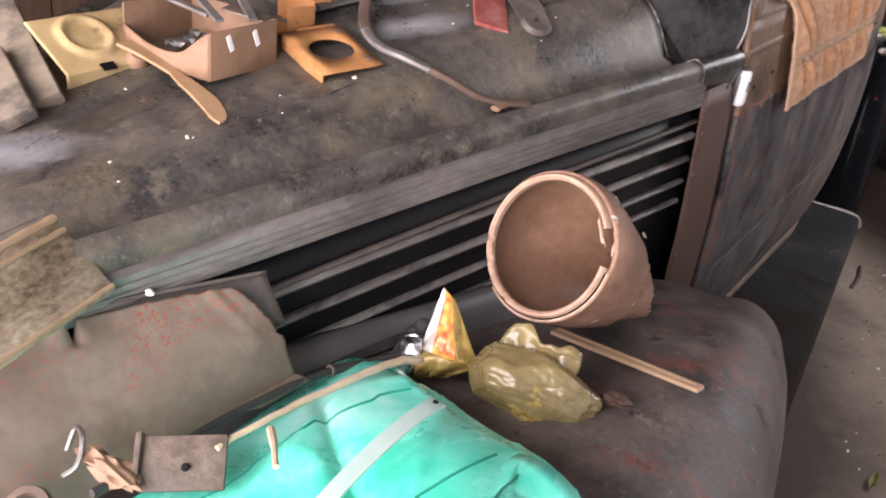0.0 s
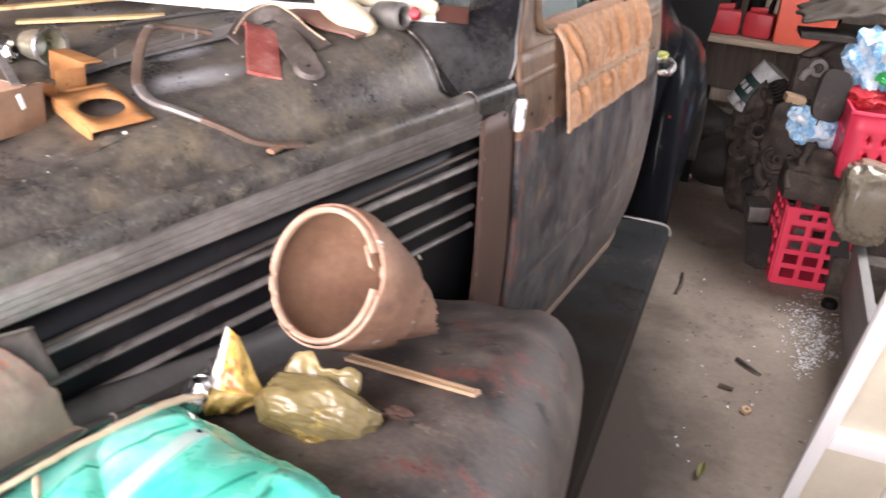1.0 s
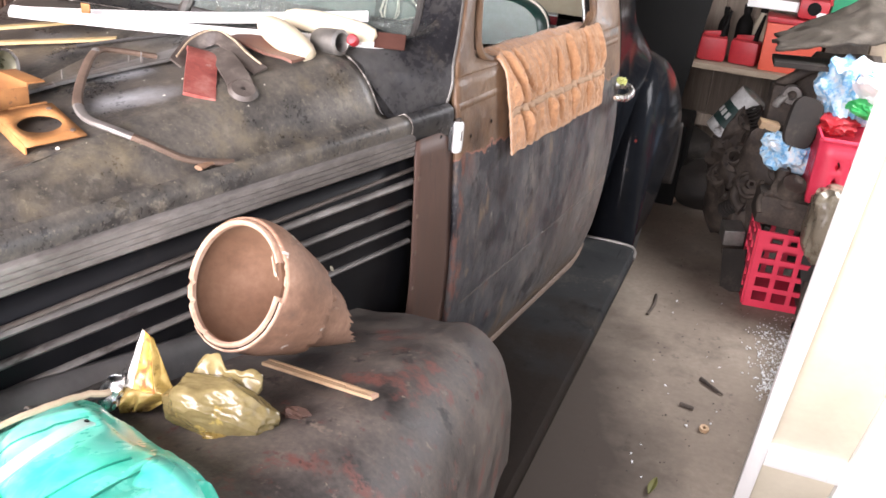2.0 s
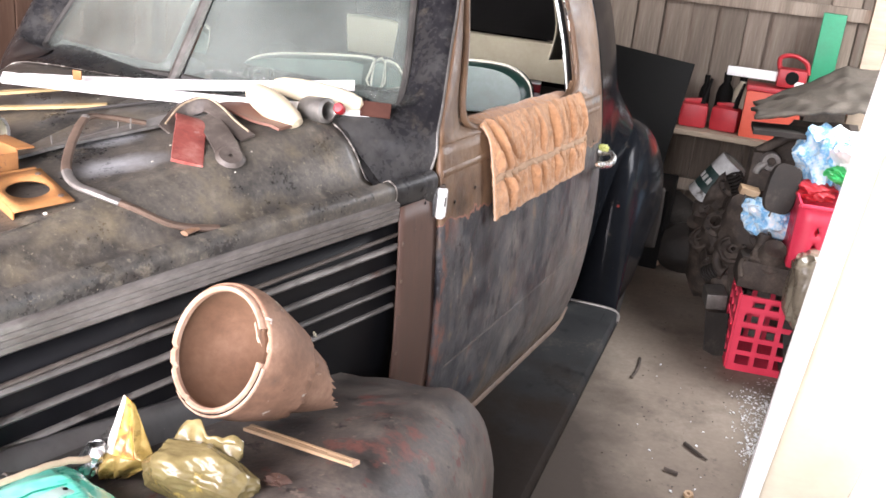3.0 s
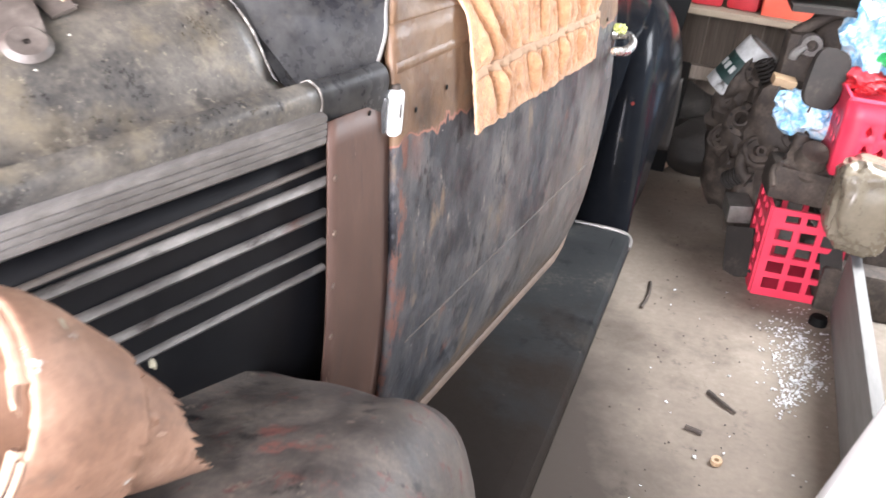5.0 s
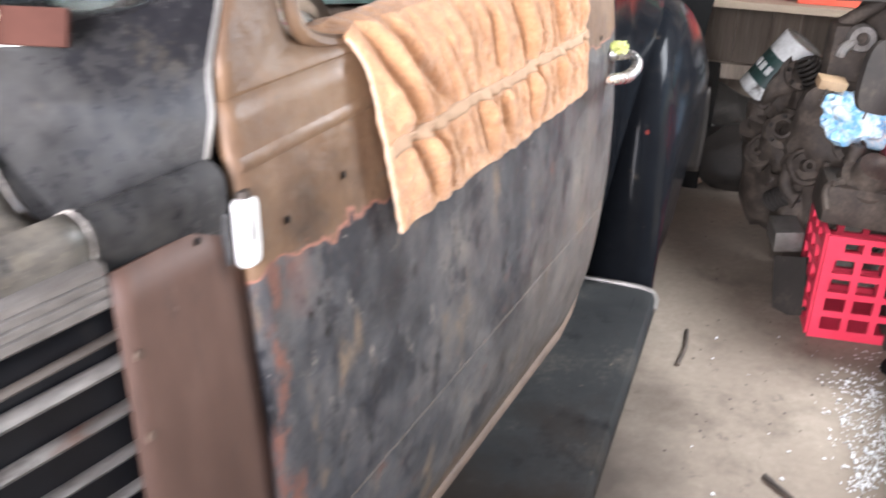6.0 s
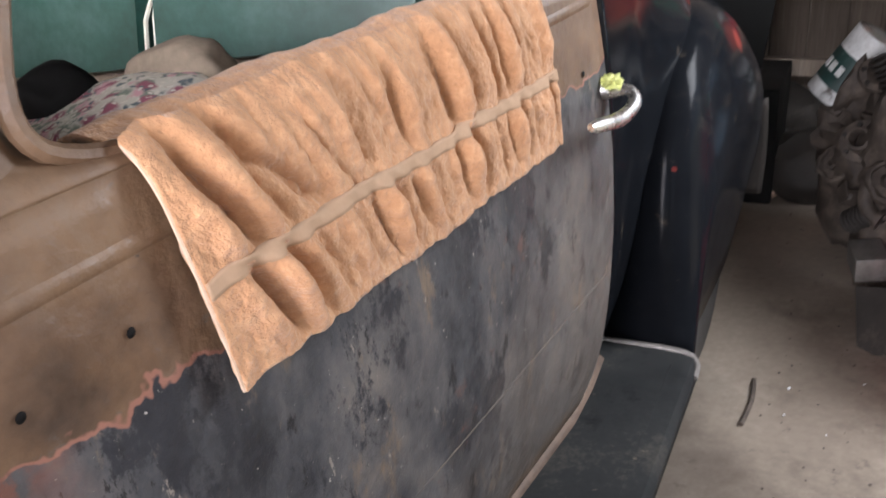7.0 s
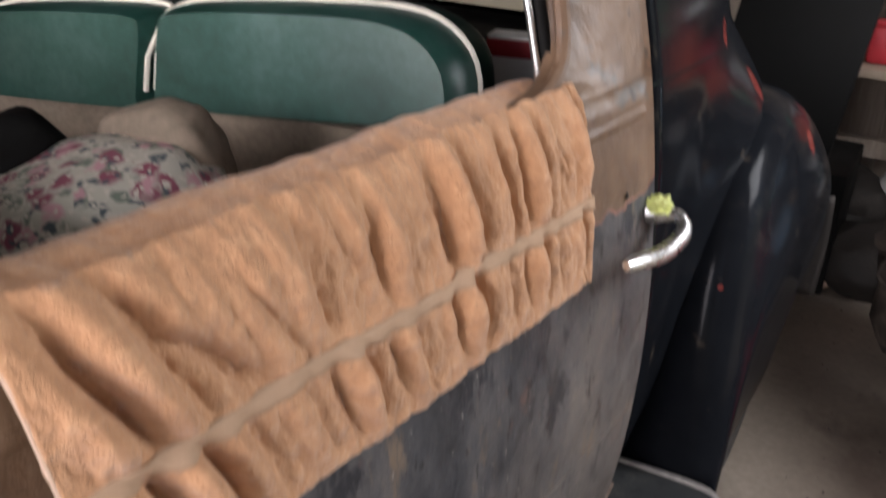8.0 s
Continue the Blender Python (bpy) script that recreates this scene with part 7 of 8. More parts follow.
def foil_material():
    m = bpy.data.materials.new("printed_foil")
    m.use_nodes = True
    n, l = m.node_tree.nodes, m.node_tree.links
    b = n["Principled BSDF"]
    tc = n.new("ShaderNodeTexCoord")
    nz = n.new("ShaderNodeTexNoise")
    nz.inputs["Scale"].default_value, nz.inputs["Detail"].default_value = 34, 3
    l.new(tc.outputs["Object"], nz.inputs["Vector"])
    r = n.new("ShaderNodeValToRGB")
    el = r.color_ramp.elements
    for p, c in ((0.5, (0.85, 0.5, 0.1)), (0.54, (0.8, 0.12, 0.05))):
        el.new(p).color = (*c, 1)
    el[0].position, el[0].color = 0.36, (0.8, 0.62, 0.3, 1)
    el[1].position, el[1].color = 0.44, (0.8, 0.42, 0.08, 1)
    el[-1].position, el[-1].color = 0.64, (0.82, 0.5, 0.1, 1)
    l.new(nz.outputs[0], r.inputs[0])
    sep = n.new("ShaderNodeSeparateXYZ")
    l.new(tc.outputs["Object"], sep.inputs[0])
    add = n.new("ShaderNodeMath")
    add.operation = "MULTIPLY_ADD"
    add.inputs[1].default_value = 0.05
    l.new(nz.outputs[0], add.inputs[0])
    l.new(sep.outputs[2], add.inputs[2])
    mr = n.new("ShaderNodeMapRange")
    mr.inputs[1].default_value, mr.inputs[2].default_value = 0.902, 0.91
    l.new(add.outputs[0], mr.inputs[0])
    low = n.new("ShaderNodeValToRGB")
    low.color_ramp.elements[0].position, low.color_ramp.elements[0].color = 0.4, (0.07, 0.045, 0.015, 1)
    low.color_ramp.elements[1].position, low.color_ramp.elements[1].color = 0.6, (0.42, 0.3, 0.08, 1)
    l.new(nz.outputs[0], low.inputs[0])
    mx = n.new("ShaderNodeMix")
    mx.data_type = "RGBA"
    l.new(mr.outputs[0], mx.inputs[0])
    l.new(low.outputs[0], mx.inputs[6])
    l.new(r.outputs[0], mx.inputs[7])
    l.new(mx.outputs[2], b.inputs["Base Color"])
    b.inputs["Roughness"].default_value = 0.28
    b.inputs["Metallic"].default_value = 0.1
    return m


M_foil = foil_material()
M_silverfilm = mat("white_silver_film", [(0.35, (0.5, 0.48, 0.44)), (0.5, (0.75, 0.74, 0.7)), (0.65, (0.8, 0.62, 0.4))], 40, 120, (0.2, 0.4), 0.3, 0.1)
M_goldfilm = mat("gold_film", [(0.32, (0.1, 0.065, 0.02)), (0.5, (0.3, 0.205, 0.055)), (0.66, (0.5, 0.36, 0.13))], 30, 110, (0.2, 0.4), 0.15, 0.15)
M_amber = mat("amber_plastic_film", [(0.3, (0.12, 0.09, 0.035)), (0.5, (0.215, 0.17, 0.075)), (0.7, (0.33, 0.26, 0.12))], 9, 70, (0.14, 0.3), 0, 0.05, spots=[((0.42, 0.31, 0.09), 14, 0.62, 0.06), ((0.05, 0.04, 0.02), 20, 0.64, 0.08), ((0.45, 0.42, 0.35), 26, 0.68, 0.05)])
snack_packet()
amber_bag()


# ---- in the cabin ----
def floral():
    m = bpy.data.materials.new("floral_cloth")
    m.use_nodes = True
    n, l = m.node_tree.nodes, m.node_tree.links
    b = n["Principled BSDF"]
    tc = n.new("ShaderNodeTexCoord")
    col = (0.42, 0.39, 0.33, 1)
    prev = None
    warp = n.new("ShaderNodeTexNoise")
    warp.inputs["Scale"].default_value = 45
    l.new(tc.outputs["Object"], warp.inputs["Vector"])
    bend = n.new("ShaderNodeVectorMath")
    bend.operation = "MULTIPLY_ADD"
    bend.inputs[1].default_value = (0.03, 0.03, 0.03)
    l.new(warp.outputs["Color"], bend.inputs[0])
    l.new(tc.outputs["Object"], bend.inputs[2])
    for s, th, c in ((40, 0.33, (0.15, 0.18, 0.14)), (24, 0.25, (0.22, 0.06, 0.09)), (30, 0.2, (0.46, 0.25, 0.27)), (52, 0.2, (0.07, 0.09, 0.1)), (90, 0.24, (0.5, 0.45, 0.38))):
        v = n.new("ShaderNodeTexVoronoi")
        v.inputs["Scale"].default_value = s
        off = n.new("ShaderNodeVectorMath")
        off.inputs[1].default_value = (s, 0.3 * s, 0.7)
        l.new(bend.outputs[0], off.inputs[0])
        l.new(off.outputs[0], v.inputs["Vector"])
        mr = n.new("ShaderNodeMapRange")
        mr.inputs[1].default_value, mr.inputs[2].default_value = th + 0.16, th
        l.new(v.outputs["Distance"], mr.inputs[0])
        mx = n.new("ShaderNodeMix")
        mx.data_type = "RGBA"
        l.new(mr.outputs[0], mx.inputs[0])
        if prev is None:
            mx.inputs[6].default_value = col
        else:
            l.new(prev, mx.inputs[6])
        mx.inputs[7].default_value = (*c, 1)
        prev = mx.outputs[2]
    l.new(prev, b.inputs["Base Color"])
    b.inputs["Roughness"].default_value = 0.9
    return m


def cushion(m, sx, sy, sz, material, name, label):
    bm = bmesh.new()
    r = bmesh.ops.create_icosphere(bm, subdivisions=4, radius=1)
    for v in r["verts"]:
        q = v.co
        p = [math.copysign(abs(c) ** 0.6, c) for c in q]
        k = 1 + 0.06 * noise.noise(q * 3)
        v.co = Vector((p[0] * sx * k, p[1] * sy * k, p[2] * sz * k * (1 - 0.35 * p[0] ** 4)))
    solo(name, bm, material, label, "cushion", m)


cushion(pose(-0.37, 0.56, 0.985, 10, -12, 8), 0.19, 0.12, 0.105, floral(), "floral_cushion", "floral cloth cushion on the car seat")
cushion(pose(-0.315, 0.655, 1.05, 0, -14, 5), 0.085, 0.04, 0.085, M_tanlining, "cream_cushion", "folded cream cloth behind the floral cushion")
cushion(pose(-0.5, 0.6, 0.98, 20, 30, 0), 0.07, 0.06, 0.16, M_black, "black_bag", "dark cloth bag on the car seat")


def cabin_packet():
    t = thing("carton", "small white and red carton behind the seat", "carton", pose(-0.145, 1.22, 1.036, 0, 0, 12))
    bm = bmesh.new()
    box(bm, 0.085, 0.05, 0.1, Matrix.Translation((0, 0, 0.05)), 0.003)
    part("body", bm, M_white, t)
    bm = bmesh.new()
    box(bm, 0.0858, 0.0508, 0.03, Matrix.Translation((0, 0, 0.082)), 0.003)
    part("band", bm, M_redplastic, t, "red printed band")


cabin_packet()


# ---- back wall and its shelf ----
def jerry_can(m, label):
    t = thing("fuel_can", label, "fuel can", m, "red fuel cans")
    bm = bmesh.new()
    box(bm, 0.15, 0.12, 0.13, Matrix.Translation((0, 0, 0.065)), 0.02)
    part("body", bm, M_redplastic, t)
    bm = bmesh.new()
    box(bm, 0.1, 0.02, 0.03, pose(-0.01, 0, 0.14, 0, -8, 0), 0.008)
    part("grip", bm, M_redplastic, t)
    bm = bmesh.new()
    tube(bm, [(0.04, 0, 0.125), (0.045, 0, 0.17), (0.065, 0, 0.27)], [0.016, 0.014, 0.007], 12)
    part("spout", bm, M_black, t)


SH = 0.676
jerry_can(pose(0.225, 3.55, SH, 0, 0, 6), "small red plastic fuel can with a black spout")
jerry_can(pose(0.4, 3.56, SH, 0, 0, -8), "small red plastic fuel can with a black spout")


def tool_box():
    t = thing("tool_box", "orange-red plastic tool box with a darker lid", "tool box", pose(0.625, 3.56, SH, 0, 0, 2))
    bm = bmesh.new()
    box(bm, 0.29, 0.2, 0.25, Matrix.Translation((0, 0, 0.125)), 0.008)
    part("body", bm, M_redbox, t)
    bm = bmesh.new()
    box(bm, 0.3, 0.21, 0.03, Matrix.Translation((0, 0, 0.265)), 0.008)
    part("lid", bm, M_redplastic, t)
    bm = bmesh.new()
    box(bm, 0.03, 0.012, 0.04, Matrix.Translation((0.05, -0.104, 0.24)), 0.003)
    part("latch", bm, M_black, t)


tool_box()


def chainsaw():
    t = thing("chainsaw", "red chainsaw with a pale guide bar on the tool box", "chainsaw", pose(0.66, 3.54, SH + 0.281, 0, 0, 3))
    bm = bmesh.new()
    box(bm, 0.15, 0.12, 0.1, Matrix.Translation((0.03, 0, 0.055)), 0.02)
    part("body", bm, M_redplastic, t)
    bm = bmesh.new()
    box(bm, 0.26, 0.008, 0.05, Matrix.Translation((-0.17, -0.03, 0.055)), 0.003)
    part("guide_bar", bm, M_white, t, "pale guide bar")
    bm = bmesh.new()
    tube(bm, spline([(-0.03, 0, 0.08), (-0.045, 0, 0.15), (0.02, 0, 0.17), (0.09, 0, 0.14), (0.11, 0, 0.08)], 18), 0.012, 8)
    part("handle", bm, M_redplastic, t)
    bm = bmesh.new()
    lathe(bm, [(0, 0.006), (0.03, 0.006), (0.034, 0)], 20, pose(0.03, -0.061, 0.06, 90, 0, 0))
    part("starter_cover", bm, M_black, t)
    bm = bmesh.new()
    box(bm, 0.045, 0.006, 0.03, Matrix.Translation((0.07, -0.062, 0.03)), 0.002)
    part("maker_plate", bm, M_white, t)


chainsaw()


def bottle(m, h, r, material, label):
    t = thing("oil_bottle", label, "bottle", m, "bottles on the shelf")
    bm = bmesh.new()
    lathe(bm, [(0, 0), (r, 0), (r, h * 0.62), (r * 0.85, h * 0.72), (r * 0.4, h * 0.82), (r * 0.4, h * 0.9), (0, h * 0.9)], 20)
    part("body", bm, material, t)
    bm = bmesh.new()
    lathe(bm, [(r * 0.48, h * 0.86), (r * 0.48, h), (0, h)], 16)
    part("cap", bm, M_black, t)


bottle(pose(0.365, 3.68, SH), 0.3, 0.045, M_black, "black oil bottle on the shelf")
bottle(pose(0.45, 3.69, SH), 0.31, 0.042, M_cream, "cream oil bottle with a dark cap")
bottle(pose(0.255, 3.7, SH), 0.27, 0.03, M_black, "slim black bottle on the shelf")

bm = bmesh.new()
box(bm, 0.115, 0.06, 0.42, Matrix.Translation((0, 0, 0.21)), 0.005)
solo("green_case", bm, M_greenbox, "tall bright green steel case on the shelf", "case", pose(0.835, 3.6, SH + 0.265, 0, 0, 0))
bm = bmesh.new()
box(bm, 0.2, 0.22, 0.265, Matrix.Translation((0, 0, 0.1325)), 0.006)
solo("carton", bm, M_greasy, "dark grimy carton under the green case", "carton", pose(0.89, 3.58, SH, 0, 0, 0))
bm = bmesh.new()
for x in (0.02, 1.15):
    box(bm, 0.04, 0.05, 0.645, Matrix.Translation((x, WALL_Y - 0.36, 0.3225)), 0.003)
solo("shelf_legs", bm, M_shelfwood, "rough timber shelf legs", "shelf leg", kind="structure")
bm = bmesh.new()
for z in (1.36, 2.2, 0.3):
    box(bm, 5.0, 0.045, 0.07, Matrix.Translation((-0.8, WALL_Y - 0.036, z)), 0.003)
solo("wall_rails", bm, M_plank, "horizontal timber rails on the plank wall", "rail", kind="structure")
bm = bmesh.new()
box(bm, 0.42, 0.02, 0.66, Matrix.Translation((0, 0, 0.33)), 0.004)
solo("fibre_sheet", bm, M_black, "matt black board leaning behind the car", "board", pose(-0.06, 3.0, 0.435, -12, 6, 0))
bm = bmesh.new()
box(bm, 0.5, 0.4, 0.43, Matrix.Translation((0, 0, 0.215)), 0.01)
solo("dark_crate", bm, M_black, "dark timber crate behind the car", "crate", pose(-0.02, 3.15, 0, 0, 0, 0))
bm = bmesh.new()
box(bm, 0.085, 0.085, 2.62, Matrix.Translation((0, 0, 1.31)), 0.004)
solo("post", bm, M_shelfwood, "square timber roof post in daylight", "post", pose(0.99, 2.85, 0), kind="structure")

# ---- junk along the right ----
def scrap(name, label, material, m, size, seed, cat="machine part", rough=0.35):
    bm = bmesh.new()
    lump(bm, size, seed, Matrix(), rough, 3, 1.8)
    return solo(name, bm, material, label, cat, m)


bm = bmesh.new()
def heap(u, v):
    x, y = 0.57 + 0.85 * u, 2.24 + 1.13 * v
    e = min(1, 5 * u, 6 * v, 4 * (1 - u) + 0.2, 5 * (1 - v))
    h = 0.42 * min(1, e) * (0.45 + 0.75 * u) * (0.8 + 0.5 * noise.noise(Vector((x * 5, y * 5, 0)))) + 0.05 * noise.noise(Vector((x * 16, y * 16, 3))) * e
    return Vector((x, y, max(0.0, h) + 0.002))
grid(bm, heap, 70, 80)
solo("scrap_heap", bm, M_greasy, "low heap of dark greasy scrap on the floor", "scrap", kind="stuff")


def wheel_hub(m, r, w, label, name="pulley"):
    t = thing(name, label, "pulley", m, "old hubs and pulleys")
    bm = bmesh.new()
    lathe(bm, [(0, -w / 2), (r * 0.9, -w / 2), (r, -w * 0.38), (r * 0.86, 0), (r, w * 0.38), (r * 0.9, w / 2), (r * 0.75, w / 2), (r * 0.65, w * 0.3), (r * 0.3, w * 0.3)], 30)
    for v in bm.verts:
        v.co += v.co.normalized() * (0.012 * noise.noise(v.co * 28 + Vector((r * 90, w * 70, 0))) + 0.006 * noise.noise(v.co * 70))
    part("rim", bm, M_greasy, t)
    bm = bmesh.new()
    lathe(bm, [(r * 0.32, w * 0.2), (r * 0.32, w * 0.75), (r * 0.16, w * 0.75), (r * 0.14, w * 0.3)], 20)
    part("boss", bm, M_greasy, t)


wheel_hub(pose(0.45, 2.43, 0.365, 60, 0, -30), 0.055, 0.06, "greasy cast iron pulley in the scrap")
wheel_hub(pose(0.575, 2.26, 0.4, 70, 10, 15), 0.062, 0.07, "greasy cast iron drum in the scrap")
scrap("dirty_casting", "knobbly greasy casting on the scrap", M_greasy, pose(0.51, 2.42, 0.4), (0.075, 0.08, 0.1), 21)
scrap("dirty_casting", "knobbly greasy casting low in the scrap", M_greasy, pose(0.585, 2.3, 0.2), (0.075, 0.07, 0.19), 23)
bm = bmesh.new()
box(bm, 0.085, 0.11, 0.07, Matrix.Translation((0, 0, 0.035)), 0.006)
solo("small_carton", bm, M_dullmetal, "small dusty grey box wedged in the scrap beside the crate", "box", pose(0.56, 2.17, 0.17, 6, -4, 14))
_pick = random.Random(31)
for _k in range(22):
    _u, _v = _pick.uniform(0.08, 0.45), _pick.uniform(0.02, 0.4)
    _p = heap(_u, _v)
    _s = _pick.uniform(0.022, 0.05)
    scrap("scrap_piece", "small greasy lump of scrap metal in the heap", M_greasy, pose(_p.x, _p.y, _p.z + 0.6 * _s, _pick.uniform(0, 90), _pick.uniform(0, 90), _pick.uniform(0, 180)), (_s, _s * _pick.uniform(0.5, 1.2), _s * _pick.uniform(0.4, 0.9)), 40 + _k, "scrap", 0.6)
scrap("dirty_casting", "dark greasy casting against the tilted tin", M_greasy, pose(0.47, 2.56, 0.56, 0, 20, 0), (0.05, 0.05, 0.11), 77, "machine part", 0.55)
scrap("dirty_casting", "dark knobbly casting below the tilted tin", M_greasy, pose(0.43, 2.55, 0.43, 30, 0, 0), (0.06, 0.05, 0.09), 78, "machine part", 0.55)


def flange_part(m, r, label):
    t = thing("flange", label, "machine part", m, "flanges in the scrap")
    bm = bmesh.new()
    lathe(bm, [(r * 0.35, -0.01), (r, -0.01), (r, 0.004), (r * 0.62, 0.008), (r * 0.55, 0.05), (r * 0.42, 0.052), (r * 0.35, 0.04), (r * 0.35, -0.01)], 26)
    part("disc", bm, M_greasy, t)
    for k in range(6):
        bm = bmesh.new()
        a = math.pi * k / 3
        lathe(bm, [(0, 0.016), (0.007, 0.015), (0.008, 0.004)], 6, Matrix.Translation((r * 0.8 * math.cos(a), r * 0.8 * math.sin(a), 0)))
        part("bolt", bm, M_dirtyrubber, t)


def elbow_part(m, r, label):
    t = thing("pipe_elbow", label, "machine part", m, "elbows in the scrap")
    pts = [(0.07 * math.sin(a), 0, 0.07 * (1 - math.cos(a))) for a in (math.pi / 2 * i / 10 for i in range(11))]
    bm = bmesh.new()
    tube(bm, pts, r, 16)
    part("bend", bm, M_greasy, t)
    for p, q in ((pts[0], pose(*pts[0], 0, 90, 0)), (pts[-1], pose(*pts[-1]))):
        bm = bmesh.new()
        lathe(bm, [(0, -0.006), (r * 1.5, -0.006), (r * 1.5, 0.006), (r * 0.8, 0.007), (0, 0.004)], 18, q)
        part("collar", bm, M_greasy, t)


def bracket_part(m, label):
    t = thing("mounting_bracket", label, "machine part", m, "brackets in the scrap")
    for sz, loc in (((0.13, 0.05, 0.006), (0, 0, 0)), ((0.006, 0.05, 0.07), (0.062, 0, 0.035)), ((0.006, 0.05, 0.05), (-0.062, 0, 0.025))):
        bm = bmesh.new()
        box(bm, *sz, Matrix.Translation(loc), 0.002)
        part("plate", bm, M_greasy, t)
    for x in (-0.035, 0.03):
        bm = bmesh.new()
        lathe(bm, [(0, 0.012), (0.008, 0.011), (0.009, 0.003)], 6, Matrix.Translation((x, 0, 0)))
        part("bolt", bm, M_mould, t)


def coil_spring(m, label):
    bm = bmesh.new()
    tube(bm, [(0.032 * math.cos(a), 0.032 * math.sin(a), 0.0026 * a) for a in (0.35 * i for i in range(126))], 0.0055, 7)
    solo("coil_spring", bm, M_dirtyrubber, label, "spring", m)


flange_part(pose(0.505, 2.33, 0.48, 62, 12, -20), 0.058, "greasy round flange with six bolts on the scrap")
flange_part(pose(0.69, 2.2, 0.5, 75, -8, 18), 0.05, "small greasy flange leaning against the casting")
flange_part(pose(0.52, 2.5, 0.62, 55, 20, 10), 0.05, "greasy round flange beside the paint tin")
elbow_part(pose(0.46, 2.4, 0.46, 0, 15, 40), 0.022, "greasy iron pipe elbow on the scrap")
elbow_part(pose(0.57, 2.22, 0.3, 20, -20, 160), 0.02, "greasy iron pipe elbow low in the scrap")
elbow_part(pose(0.6, 2.3, 0.56, 10, 40, -60), 0.018, "small greasy pipe elbow under the steering box")
bracket_part(pose(0.52, 2.36, 0.3, 40, 10, 25), "bent greasy steel bracket in the scrap")
bracket_part(pose(0.65, 2.2, 0.62, 70, 10, -10), "greasy steel bracket under the timber block")
coil_spring(pose(0.5, 2.3, 0.25, 50, 20, 30), "dark greasy coil spring in the scrap")
coil_spring(pose(0.58, 2.42, 0.6, 10, -30, 0), "dark coil spring standing by the tin")


def engine_block():
    t = thing("gearbox_casting", "grimy cast iron gearbox casting on the pink crate", "machine part", pose(0.715, 2.06, 0.332, 0, 4, 8))
    bm = bmesh.new()
    box(bm, 0.2, 0.18, 0.12, Matrix.Translation((0, 0, 0.06)), 0.02)
    part("body", bm, M_greasy, t)
    bm = bmesh.new()
    lathe(bm, [(0, 0.07), (0.045, 0.07), (0.05, 0.06), (0.055, 0.02), (0.075, 0.01), (0.08, -0.03)], 28, pose(0.01, -0.03, 0.13, 35, 0, 0))
    part("bell", bm, M_greasy, t)
    bm = bmesh.new()
    lathe(bm, [(0, 0.06), (0.02, 0.06), (0.024, 0.05), (0.024, 0)], 18, pose(-0.03, 0.02, 0.15))
    part("filler_neck", bm, M_greasy, t)
    bm = bmesh.new()
    tube(bm, spline([(-0.06, -0.06, 0.13), (-0.1, -0.07, 0.1), (-0.09, -0.1, 0.05)], 10), 0.012, 8)
    part("pipe_stub", bm, M_greasy, t)
    for x, y in ((-0.085, -0.075), (0.085, -0.075), (-0.085, 0.075), (0.085, 0.075)):
        bm = bmesh.new()
        lathe(bm, [(0, 0.015), (0.01, 0.014), (0.01, 0)], 6, Matrix.Translation((x, y, 0.117)))
        part("bolt", bm, M_greasy, t)


engine_block()


def paint_can():
    m = pose(0.398, 2.62, 0.51, 0, 33, 0) @ Matrix.Scale(0.88, 4)
    t = thing("paint_can", "tilted paint tin with a dark green label and white rim", "paint tin", m)
    lab = mat("dark_green_label", [(0.3, (0.008, 0.02, 0.018)), (0.6, (0.015, 0.045, 0.04)), (0.75, (0.12, 0.13, 0.12))], 12, 60, (0.4, 0.6), 0, 0.02)
    bm = bmesh.new()
    lathe(bm, [(0, 0), (0.085, 0), (0.087, 0.004), (0.087, 0.05)], 30)
    part("base_band", bm, M_grubby, t, "white band round the tin")
    bm = bmesh.new()
    lathe(bm, [(0.0875, 0.05), (0.0875, 0.17)], 30)
    part("label_band", bm, lab, t, "dark green label")
    bm = bmesh.new()
    lathe(bm, [(0.087, 0.17), (0.087, 0.25), (0.083, 0.256), (0.078, 0.25), (0, 0.248)], 30)
    part("top_band", bm, M_grubby, t)
    for k in range(3):
        bm = bmesh.new()
        a = radians(200 + 22 * k)
        box(bm, 0.004, 0.02, 0.035, Matrix.Translation((0.0885 * math.cos(a), 0.0885 * math.sin(a), 0.11)) @ Euler((0, 0, a)).to_matrix().to_4x4(), 0.0005)
        part("lettering_bar", bm, M_grubby, t)
    bm = bmesh.new()
    lathe(bm, [(0.075, 0.252), (0.08, 0.258), (0.085, 0.252)], 30)
    part("lid_ring", bm, M_dullmetal, t)


paint_can()


def axle_part():
    t = thing("steering_box", "dirty steering box with a bright ring on top of the scrap", "machine part", pose(0.63, 2.35, 0.6, 0, 0, 10))
    bm = bmesh.new()
    box(bm, 0.11, 0.1, 0.26, Matrix.Translation((0.0, 0.0, 0.1)), 0.02)
    part("housing", bm, M_greasy, t)
    bm = bmesh.new()
    lathe(bm, [(0.02, 0.02), (0.036, 0.02), (0.04, 0.01), (0.04, -0.01), (0.02, -0.01), (0.02, 0.02)], 28, pose(0.02, -0.065, 0.2, 90, 0, 0))
    part("bright_ring", bm, M_mould, t, "bright worn metal ring")
    bm = bmesh.new()
    tube(bm, spline([(0.0, -0.07, 0.19), (-0.03, -0.09, 0.17), (-0.035, -0.09, 0.15)], 8), 0.016, 8)
    part("arm", bm, M_mould, t)
    bm = bmesh.new()
    tube(bm, [(-0.03, 0, 0.22), (0.08, 0.0, 0.3), (0.2, 0.02, 0.33)], 0.022, 10)
    part("tube", bm, M_greasy, t)


axle_part()
bm = bmesh.new()
